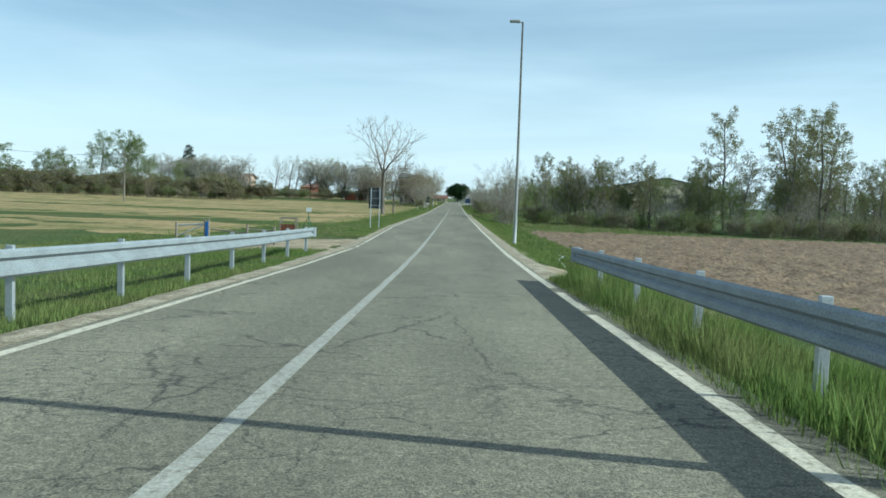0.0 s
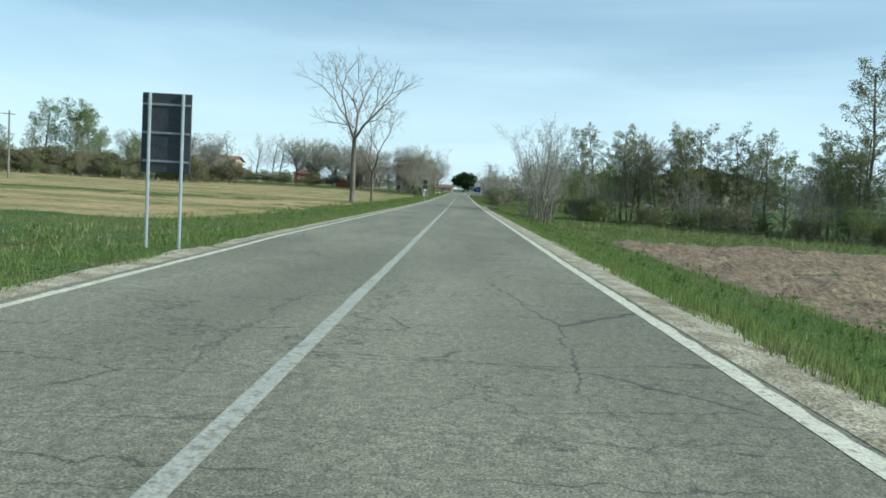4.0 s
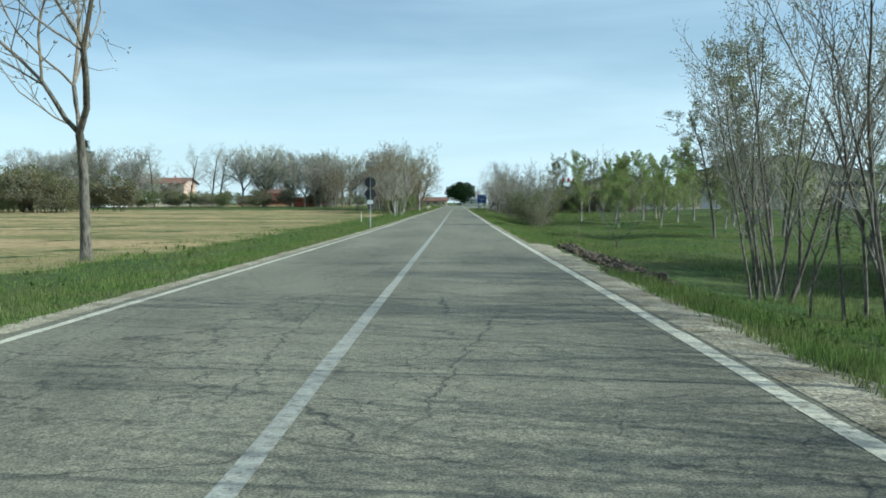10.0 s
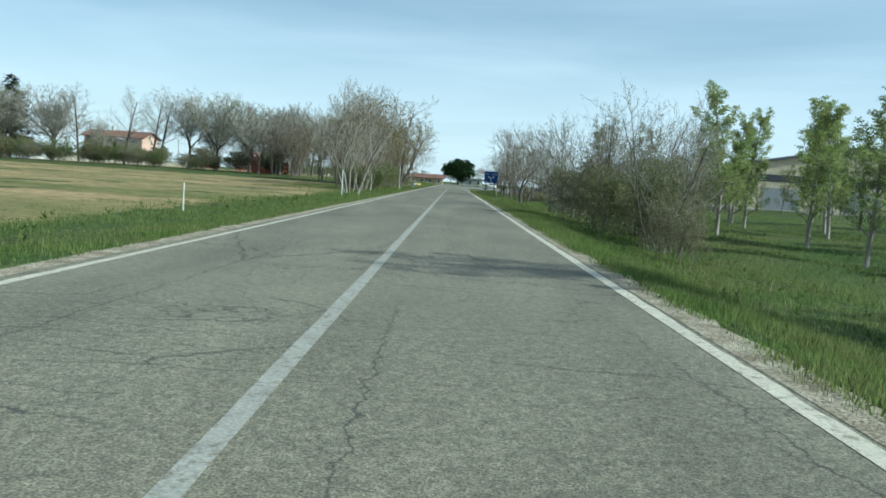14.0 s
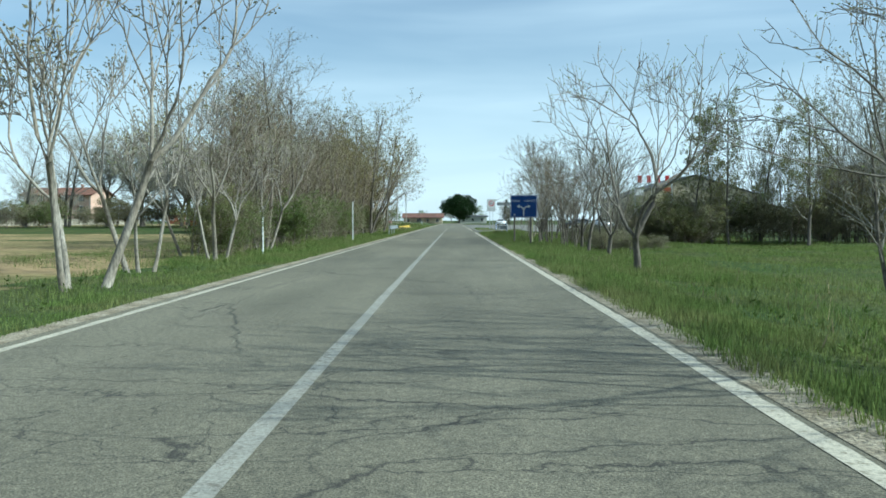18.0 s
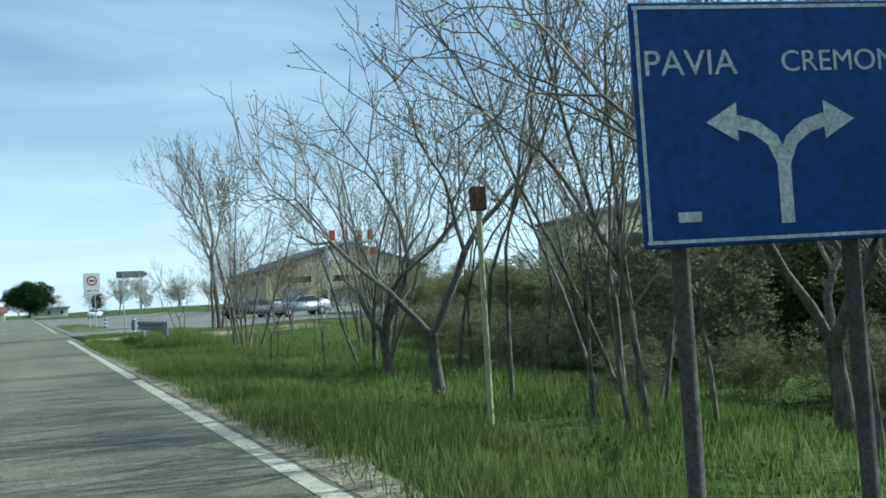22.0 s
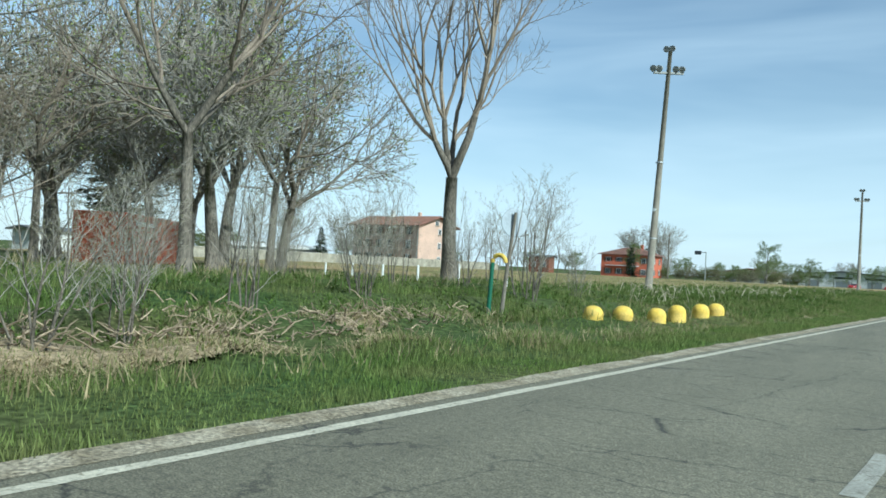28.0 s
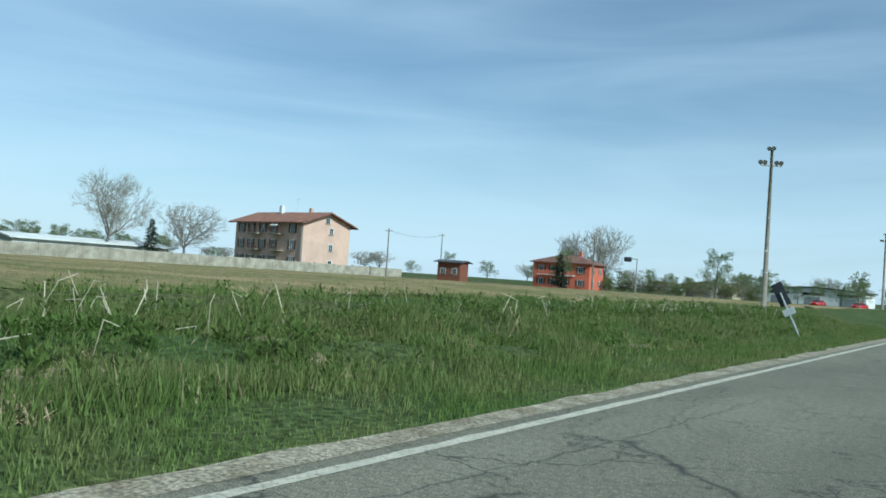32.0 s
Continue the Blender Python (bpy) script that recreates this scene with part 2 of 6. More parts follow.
STUBBLE = material("dry_stubble", (0.36, 0.26, 0.135), 0.95, 0.35, 0.12, 6.0, 0.8, second=(0.15, 0.15, 0.055), stretch=(0.3, 1.3, 1), dist=0.06, spec=0.08)
BLADE = leafy("grass_blade", (0.15, 0.215, 0.055), (0.215, 0.23, 0.085), 0.45, 0.45)
STRAW = leafy("dry_straw", (0.4, 0.33, 0.2), (0.28, 0.22, 0.12), 0.35, 0.15)
BARK = material("grey_bark", (0.175, 0.15, 0.12), 0.9, 0.45, 2.0, 22.0, 0.9, second=(0.1, 0.085, 0.065), stretch=(1, 1, 0.3))
BARK_PALE = material("pale_bark", (0.32, 0.29, 0.24), 0.9, 0.35, 2.5, 30.0, 0.6, second=(0.2, 0.17, 0.13), stretch=(1, 1, 0.3))
BARK_DARK = material("dark_bark", (0.15, 0.13, 0.105), 0.92, 0.35, 2.0, 30.0, 0.6, stretch=(1, 1, 0.3))
TWIG = material("twig_bark", (0.25, 0.2, 0.15), 0.9, 0.25, 2.0, 20.0, 0.0, island=0.3)
TWIG_PALE = material("pale_twig_bark", (0.3, 0.265, 0.22), 0.9, 0.25, 2.0, 20.0, 0.0, island=0.3)
# paler twig colour with distance haze put into it, also on nearer saplings
TWIG_HAZE = material("hazed_twig_bark", (0.33, 0.3, 0.255), 0.9, 0.2, 2.0, 20.0, 0.0, island=0.25)
TWIG_DARK = material("dark_twig_bark", (0.24, 0.21, 0.17), 0.9, 0.25, 2.0, 20.0, 0.0, island=0.3)
LEAF_YOUNG = leafy("young_leaf", (0.29, 0.36, 0.12), (0.33, 0.35, 0.14), 0.3, 0.6)
LEAF_GREEN = leafy("spring_leaf", (0.16, 0.215, 0.065), (0.2, 0.23, 0.085), 0.35, 0.5)
LEAF_OLIVE = leafy("olive_leaf", (0.185, 0.2, 0.085), (0.23, 0.215, 0.1), 0.35, 0.5)
LEAF_BROWN = leafy("brown_catkin", (0.23, 0.195, 0.11), (0.17, 0.175, 0.08), 0.35, 0.35)
LEAF_YELLOWISH = leafy("yellow_bud", (0.32, 0.27, 0.11), (0.23, 0.22, 0.09), 0.35, 0.4)
LEAF_BUD = leafy("swelling_bud", (0.28, 0.26, 0.16), (0.22, 0.215, 0.12), 0.3, 0.3)
NEEDLE = leafy("dark_needle", (0.028, 0.048, 0.026), (0.04, 0.062, 0.03), 0.35, 0.1)
NEEDLE_PINE = leafy("pine_needle", (0.03, 0.058, 0.022), (0.045, 0.075, 0.026), 0.35, 0.12)
STEEL = material("galvanised_steel", (0.5, 0.52, 0.53), 0.45, 0.12, 5.0, 60.0, 0.1, metal=0.6)
RAIL = material("rail_paint", (0.29, 0.315, 0.325), 0.65, 0.2, 2.5, 50.0, 0.1, metal=0.1)
CONCRETE_POLE = material("brownish_concrete_pole", (0.27, 0.24, 0.19), 0.85, 0.25, 3.0, 40.0, 0.2)
POLE = material("pole_grey", (0.36, 0.36, 0.34), 0.6, 0.15, 3.0, 40.0, 0.15, metal=0.2)
WOODPOLE = material("weathered_wood", (0.24, 0.21, 0.17), 0.9, 0.3, 3.0, 40.0, 0.4, stretch=(1, 1, 0.2))
SIGN_BACK = material("sign_back_dark", (0.055, 0.06, 0.065), 0.6, 0.2, 4.0, 30.0, 0.1)
SIGN_WHITE = material("sign_white", (0.75, 0.75, 0.72), 0.5, 0.1, 4.0, 30.0, 0.05)
SIGN_BLUE = material("sign_blue", (0.012, 0.055, 0.22), 0.45, 0.2, 3.0, 20.0, 0.05)
# mirror disc: the sky it would reflect is painted on as pale grey
MIRROR_SKY = material("mirror_sky_tone", (0.42, 0.46, 0.5), 0.5, 0.15, 4.0, 30.0, 0.05)
SIGN_RED = material("sign_red", (0.5, 0.03, 0.03), 0.5, 0.15, 4.0, 30.0, 0.05)
SIGN_GREY = material("sign_back_grey", (0.3, 0.31, 0.31), 0.5, 0.15, 4.0, 30.0, 0.05, metal=0.3)
RUST = material("rusty_sheet", (0.22, 0.085, 0.05), 0.85, 0.35, 4.0, 40.0, 0.4)
YELLOW = material("yellow_concrete", (0.76, 0.52, 0.08), 0.8, 0.12, 3.0, 25.0, 0.2, second=(0.64, 0.45, 0.12))
BARE_EARTH = material("bare_tan_earth", (0.27, 0.2, 0.12), 0.95, 0.35, 2.0, 14.0, 0.9, second=(0.36, 0.28, 0.17), dist=0.05)
CONCRETE = material("stained_concrete", (0.4, 0.36, 0.28), 0.9, 0.3, 0.7, 12.0, 0.3, second=(0.24, 0.21, 0.16))
PINK = material("pink_render", (0.62, 0.42, 0.32), 0.9, 0.15, 0.5, 18.0, 0.2, second=(0.52, 0.36, 0.28))
ORANGE = material("orange_render", (0.55, 0.15, 0.085), 0.9, 0.15, 0.5, 18.0, 0.2)
CREAM = material("cream_render", (0.6, 0.52, 0.36), 0.9, 0.22, 0.9, 12.0, 0.25, second=(0.44, 0.38, 0.26))
WHITEWALL = material("white_render", (0.72, 0.7, 0.66), 0.9, 0.15, 0.5, 18.0, 0.2)
TILE = material("clay_roof_tile", (0.22, 0.11, 0.08), 0.9, 0.3, 0.8, 14.0, 0.5, second=(0.14, 0.08, 0.06))
ROOF_DARK = material("dark_roof_sheet", (0.1, 0.105, 0.11), 0.8, 0.2, 0.6, 14.0, 0.3)
GLASS_DARK = material("dark_window_glass", (0.03, 0.035, 0.04), 0.12, 0.1, 2.0, 10.0, 0.0, spec=0.6)
SHUTTER = material("brown_shutter", (0.14, 0.075, 0.045), 0.75, 0.2, 3.0, 30.0, 0.2)
CONTAINER = material("orange_container", (0.36, 0.085, 0.04), 0.7, 0.2, 1.5, 20.0, 0.2)
SILVER = material("silver_car_paint", (0.42, 0.43, 0.44), 0.3, 0.05, 2.0, 20.0, 0.0, metal=0.5)
REDCAR = material("red_car_paint", (0.4, 0.02, 0.02), 0.3, 0.05, 2.0, 20.0, 0.0)
WHITECAR = material("white_car_paint", (0.7, 0.7, 0.7), 0.3, 0.05, 2.0, 20.0, 0.0)
RUBBER = material("tyre_rubber", (0.02, 0.02, 0.02), 0.9, 0.2, 5.0, 30.0, 0.1)
BLUE = material("blue_paint", (0.03, 0.12, 0.35), 0.6, 0.2, 4.0, 30.0, 0.05)
GREENPOST = material("green_paint", (0.03, 0.14, 0.08), 0.6, 0.2, 4.0, 30.0, 0.05)


# ---- building tools ----
class Shape:
    """Collects vertices and faces of one mesh."""

    def __init__(self):
        self.v, self.f = [], []

    def add(self, verts, faces):
        k = len(self.v)
        self.v += [tuple(p) for p in verts]
        self.f += [tuple(i + k for i in face) for face in faces]
        return self

    def box(self, c, s, turn=None, cut=0.0):
        """A box of size s round c; cut: its chamfer."""
        bm = bmesh.new()
        bmesh.ops.create_cube(bm, size=1.0)
        bmesh.ops.scale(bm, vec=s, verts=bm.verts)
        if cut:
            bmesh.ops.bevel(bm, geom=bm.edges[:], offset=cut, segments=1, affect="EDGES")
        m = Matrix.Translation(c) @ (turn.to_4x4() if turn else Matrix())
        bm.verts.index_update()
        self.add([m @ v.co for v in bm.verts], [[v.index for v in f.verts] for f in bm.faces])
        bm.free()
        return self

    def tube(self, pts, radii, sides=6, caps=True):
        """A tapered tube along points."""
        pts = [Vector(p) for p in pts]
        k, n = len(self.v), len(pts)
        for i, p in enumerate(pts):
            d = (pts[min(i + 1, n - 1)] - pts[max(i - 1, 0)]).normalized()
            a = d.cross((0, 0, 1) if abs(d.z) < 0.9 else (1, 0, 0)).normalized()
            b = d.cross(a)
            for s in range(sides):
                w = 2 * math.pi * s / sides
                self.v.append(tuple(p + (a * math.cos(w) + b * math.sin(w)) * radii[i]))
        for i in range(n - 1):
            for s in range(sides):
                q = (s + 1) % sides
                self.f.append((k + i * sides + s, k + i * sides + q, k + (i + 1) * sides + q, k + (i + 1) * sides + s))
        if caps:
            self.f.append(tuple(k + s for s in range(sides)))
            self.f.append(tuple(k + (n - 1) * sides + s for s in reversed(range(sides))))
        return self

    def leaf(self, p, d, side, long, wide):
        """One leaf: a bent diamond."""
        k = len(self.v)
        self.v += [tuple(p), tuple(p + d * long * 0.5 + side * wide * 0.5), tuple(p + d * long), tuple(p + d * long * 0.5 - side * wide * 0.5)]
        self.f.append((k, k + 1, k + 2, k + 3))

    def mesh(self, name, material_of, smooth=False):
        me = bpy.data.meshes.new(name)
        me.from_pydata(self.v, [], self.f)
        me.materials.append(material_of)
        if smooth:
            me.polygons.foreach_set("use_smooth", [True] * len(me.polygons))
        me.update()
        return me


def thing(name, at, label, category, group="", turn=0.0, kind=""):
    ob = new(name)
    ob.empty_display_size = 0.2
    ob.matrix_basis = pose(*at, 0, 0, turn)
    return tagged(ob, label, category, group, kind)


def part(name, shape, material_of, parent, label="", smooth=False, at=None):
    me = shape if isinstance(shape, bpy.types.Mesh) else shape.mesh(name, material_of, smooth)
    ob = new(name, me)
    ob.parent = parent
    if at is not None:
        ob.matrix_basis = at if isinstance(at, Matrix) else Matrix.Translation(at)
    return tagged(ob, label)


def solo(name, shape, material_of, label, category, kind="", group="", smooth=False, at=None):
    me = shape if isinstance(shape, bpy.types.Mesh) else shape.mesh(name, material_of, smooth)
    ob = new(name, me)
    if at is not None:
        ob.matrix_basis = at
    return tagged(ob, label, category, group, kind)


# ---- the lie of the land ----
HUMP_Y, HUMP_Z = [-120, 0, 15.7, 25.7, 35.7, 46, 60, 72], [0.9, 0.85, 0.67, 0.44, 0.23, 0.09, 0.04, 0]


def fall(y):
    """The long gentle fall of the plain from the bridge towards the straight."""
    y = np.maximum(y, -80)
    return np.where(y >= 190, 0.0, np.where(y >= 120, 0.0068 * (190 - np.minimum(y, 190)) ** 2 / 140, 0.0068 * (155 - y)))


def road_z(y):
    return np.interp(y, HUMP_Y, HUMP_Z) + fall(y)


def narrow(y):
    """How much closer the left edge comes where the road leaves the bridge."""
    return np.interp(y, [47, 54, 65, 76], [0.8, 0.62, 0.3, 0.0])


def ground_z(x, y):
    """Height of the ground, with the road's low bank, the sunk fields on the right and the raised field far on on the left."""
    x, y = np.asarray(x, float), np.asarray(y, float)
    h = np.interp(y, HUMP_Y, HUMP_Z)
    dl, dr = -x - 3.6 + narrow(y), x - 3.6
    left_low = np.interp(dl, [0, 1.2, 4, 10, 60, 200], [0, -0.03, -0.13, -0.18, -0.15, 0])
    bank = np.clip((y - 333) / 8, 0, 1)
    left_high = np.interp(dl, [0, 1.2, 2.6, 5.0, 7.5, 60, 130, 250], [0, 0.02, 0.08, 0.36, 0.46, 0.2, -0.05, 0.0]) * bank + (1 - bank) * np.interp(dl, [0, 1.2, 3.6, 6.5, 10, 60, 130, 250], [0, -0.02, 0.04, 0.34, 0.52, 0.22, -0.05, 0.0])
    k = np.clip((y - 300) / 14, 0, 1)
    k = k * k * (3 - 2 * k) * (1 - np.clip((y - 470) / 40, 0, 1))
    left = left_low * (1 - k) + left_high * k
    right_a = np.interp(dr, [0, 0.7, 1.6, 3.0, 5, 60, 200], [0, -0.05, -0.3, -0.68, -0.8, -0.75, -0.2])
    right_b = np.interp(dr, [0, 0.9, 2.5, 5, 60, 200], [0, -0.05, -0.22, -0.35, -0.3, 0])
    q = np.clip((y - 175) / 35, 0, 1)
    right = (right_a * (1 - q) + right_b * q) * (1 - np.clip((y - 262) / 22, 0, 1))
    side = np.where(x < 0, left, right) + h * np.exp(-np.maximum(np.maximum(dl, dr), 0) / 5.0)
    wave = 0.05 * np.sin(x * 0.7 + y * 0.31) * np.sin(y * 0.53 - x * 0.2) * np.clip((np.abs(x) - 4.2) / 3, 0, 1)
    mound = 0.16 * np.sin(x * 0.55 + y * 0.21) * np.sin(y * 0.37 - x * 0.13 + 1.1) * np.clip((dr - 2.5) / 3, 0, 1) * np.clip((y - 145) / 12, 0, 1) * np.clip((275 - y) / 12, 0, 1)
    lump = 0.13 * np.sin(x * 1.9 + y * 0.8) * np.sin(y * 1.3 - x * 0.6 + 0.7) * np.clip((dl - 1.3) / 1.5, 0, 1) * np.clip((16 - dl) / 5, 0, 1) * k
    swell = 0.3 * np.exp(-((x + 7.1) / 0.8) ** 2 - ((y - 326.6) / 1.0) ** 2) + 0.13 * np.exp(-((x + 6.6) / 0.6) ** 2 - ((y - 327.6) / 0.7) ** 2) + 0.36 * np.exp(-((x + 6.05) / 0.6) ** 2 - ((y - 332.85) / 0.7) ** 2)
    return np.where((dl < 0.02) & (dr < 0.02), h - 0.06, side + wave + lump + mound + swell) + fall(y)


def gz(x, y):
    return float(ground_z(x, y))


def sheet(name, xs, ys, lift, material_of, label, category, kind="structure", relief=0.0, rough=1.0, seed=3, edge=0.0):
    """A grid laid over the ground."""
    gx, gy = np.meshgrid(xs, ys)
    if edge:
        rng = np.random.default_rng(seed)
        gx = gx + rng.uniform(-edge, edge, gx.shape) * (gx == xs[-1]) + rng.uniform(-edge, edge, gx.shape) * (gx == xs[0])
    z = ground_z(gx, gy) + lift
    if relief:
        rng = np.random.default_rng(seed)
        iy, ix = np.indices(z.shape)
        rim = np.minimum(np.minimum(ix, z.shape[1] - 1 - ix), np.minimum(iy, z.shape[0] - 1 - iy))
        z = z + relief * (rng.random(z.shape) - 0.35) * rough * np.clip(rim / 3.0, 0.0, 1.0) - 0.03 * (rim == 0)
    nx, ny = len(xs), len(ys)
    idx = np.arange(nx * ny).reshape(ny, nx)
    faces = np.stack([idx[:-1, :-1], idx[:-1, 1:], idx[1:, 1:], idx[1:, :-1]], -1).reshape(-1, 4)
    me = bpy.data.meshes.new(name)
    me.from_pydata(np.stack([gx, gy, z], -1).reshape(-1, 3).tolist(), [], faces.tolist())
    me.materials.append(material_of)
    me.polygons.foreach_set("use_smooth", [True] * len(me.polygons))
    return tagged(new(name, me), label, category, "", kind)


def ribbon(name, x0, x1, y0, y1, lift, material_of, label, category, step=2.0, ragged=0.0, seed=1, flat=True, gaps=()):
    """A strip along the road, on its surface (flat) or on the ground beside it."""
    rng = np.random.default_rng(seed)
    ys = np.arange(y0, y1 + 0.01, step)
    s = Shape()
    for a, b in zip(ys[:-1], ys[1:]):
        if any(g0 <= (a + b) / 2 <= g1 for g0, g1 in gaps):
            continue
        cols = [x0, x1] if flat else sorted([x0, x1, math.copysign(3.66, x0)])
        for ca, cb in zip(cols[:-1], cols[1:]):
            s.add([(ca, a, 0), (cb, a, 0), (cb, b, 0), (ca, b, 0)], [(0, 1, 2, 3)])
    me = s.mesh(name, material_of)
    co = np.zeros(len(me.vertices) * 3)
    me.vertices.foreach_get("co", co)
    co = co.reshape(-1, 3)
    if ragged:
        key = np.round(co[:, 1] / step).astype(int)
        wob = rng.uniform(-ragged, ragged, key.max() - key.min() + 1)
        outer = np.isclose(co[:, 0], x1 if abs(x1) > abs(x0) else x0)
        co[outer, 0] += wob[key - key.min()][outer]
    co[:, 0] += np.where(co[:, 0] < -2.5, narrow(co[:, 1]), 0)
    inside = (co[:, 0] > -3.7 + narrow(co[:, 1])) & (co[:, 0] < 3.7)
    brim = inside & (np.abs(co[:, 0]) + np.where(co[:, 0] < 0, narrow(co[:, 1]), 0) > 3.645)
    co[:, 2] = np.where(inside | flat, road_z(co[:, 1]) + np.where(brim, 0.008, 0), ground_z(co[:, 0], co[:, 1]) + 0.012) + lift
    me.vertices.foreach_set("co", co.reshape(-1))
    return tagged(new(name, me), label, category, "", "structure")


# ---- ground, road, fields ----
near_x = np.concatenate([np.arange(-16, -3.7, 0.6), [-3.63, -3.61, 3.61, 3.63], np.arange(4.2, 16.1, 0.6)])
far_x = np.concatenate([[20, 26, 34, 46, 60, 80, 110, 150, 220, 320, 500, 800, 1400, 2600]])
sheet("ground", np.concatenate([-far_x[::-1], near_x, far_x]), np.concatenate([[-1500, -600, -300, -160, -110], np.arange(-80, 560, 2.5), [570, 600, 650, 720, 820, 1000, 1400, 2000, 3200]]), 0.0, SOIL_GRASS, "grassy flat farmland ground beside the road", "ground")
ribbon("road", -3.62, 3.62, -80, 512, 0.0, ASPHALT, "old cracked light grey asphalt country road", "road", 1.0)
ribbon("trim_line_left", -3.31, -3.19, -80, 505, 0.004, LINE, "worn white edge line on the asphalt", "road marking", 0.4, 0.018, 4, True, ((45.6, 50.4),))
for dash in range(2):
    ribbon("trim_line_dash", -3.31, -3.19, 46.6 + 2 * dash, 47.6 + 2 * dash, 0.004, LINE, "worn white dashed edge line at the field entrance", "road marking", 0.5, 0.01, dash)
ribbon("trim_line_right", 3.17, 3.33, -80, 288, 0.004, LINE, "worn white edge line on the asphalt", "road marking", 0.25, 0.018, 5, True, ((26.9, 27.4), (30.4, 31.4), (263.2, 263.8)))
ribbon("trim_line_right_far", 3.19, 3.31, 304, 500, 0.004, LINE, "worn white edge line on the asphalt", "road marking", 1.0, 0.015, 6)
ribbon("trim_line_centre", -0.07, 0.07, -80, 284, 0.004, LINE_MID, "worn white solid centre line", "road marking", 1.0, 0.012, 7)
for dash in range(22):
    ribbon("trim_line_centre_dash", -0.07, 0.07, 284.4 + 2.4 * dash, 285.9 + 2.4 * dash, 0.004, LINE_MID, "worn white dashed centre line", "road marking", 0.5, 0.01, dash)
ribbon("shoulder_left", -3.86, -3.42, -80, 72, 0.004, GRAVEL, "sandy gravel strip along the asphalt edge", "road shoulder", 0.6, 0.08, 8, False)
ribbon("shoulder_left_far", -3.74, -3.46, 72, 500, 0.004, GRAVEL, "thin sandy strip along the asphalt edge", "road shoulder", 0.7, 0.06, 18, False)
ribbon("shoulder_right", 3.39, 4.06, 34, 152, 0.004, GRAVEL, "crumbling sandy strip along the asphalt edge", "road shoulder", 0.6, 0.14, 9, False)
ribbon("shoulder_right_far", 3.38, 3.78, 152, 281, 0.004, GRAVEL, "thin sandy strip along the asphalt edge", "road shoulder", 0.5, 0.08, 19, False)
ribbon("crossing_road", -400, 400, 512, 520, 0.015, ASPHALT, "grey asphalt road that crosses at the end", "road", 8.0)
sheet("field_ploughed", np.arange(8.6, 75, 0.42), np.arange(-30, 100, 0.42), 0.03, PLOUGH, "bare brown ploughed field with clods", "field", relief=0.34, edge=0.15)
sheet("field_stubble", -np.arange(7.6, 150, 1.3)[::-1], np.arange(84, 292, 1.3), 0.02, STUBBLE, "tan and green stubble field", "field", relief=0.12)
sheet("field_strip", -np.arange(11.5, 150, 1.3)[::-1], np.arange(55, 76, 1.3), 0.02, STUBBLE, "tan dry field strip", "field", relief=0.12, seed=5, edge=0.5)
sheet("field_strip_near", -np.arange(13.0, 110, 1.3)[::-1], np.arange(39, 46, 1.0), 0.02, STUBBLE, "narrow tan dry field strip", "field", relief=0.08, seed=6, edge=0.5)
sheet("field_green_strip", -np.arange(14.0, 62, 1.0)[::-1], np.arange(121, 130, 0.8), 0.05, SOIL_GRASS, "green strip of young crop in the stubble", "field", relief=0.1, seed=7, edge=0.5)
sheet("field_tan", -np.arange(15.0, 100, 1.6)[::-1], np.arange(346, 470, 1.8), 0.08, STUBBLE, "tan and olive dry field behind the bank", "field", relief=0.06, seed=15, edge=0.6)
sheet("dirt_entrance", -np.arange(6.0, 9.0, 0.5)[::-1], np.arange(50.5, 54.5, 0.5), 0.05, DIRT, "dark trodden earth at the field entrance", "ground", relief=0.05, edge=0.4)
sheet("sand_entrance_left", -np.arange(3.1, 10.6, 0.5)[::-1], np.arange(44.5, 54.0, 0.5), 0.025, SAND, "pale sandy field entrance", "ground", relief=0.05, edge=0.4)
sheet("sand_entrance", np.arange(3.64, 8.2, 0.5), np.arange(34.5, 40.5, 0.5), 0.03, SAND, "pale sandy field entrance beside the road", "ground", relief=0.05, edge=0.4)
sheet("forecourt", np.arange(3.66, 78, 1.5), np.arange(293.5, 430, 3.0), 0.02, ASPHALT_LOT, "wide grey asphalt forecourt beside the road", "forecourt")
sheet("forecourt_entry", np.arange(3.66, 14, 1.0), np.arange(281.5, 286.6, 1.0), 0.02, SAND, "pale sandy entry to the forecourt", "ground", edge=0.3)


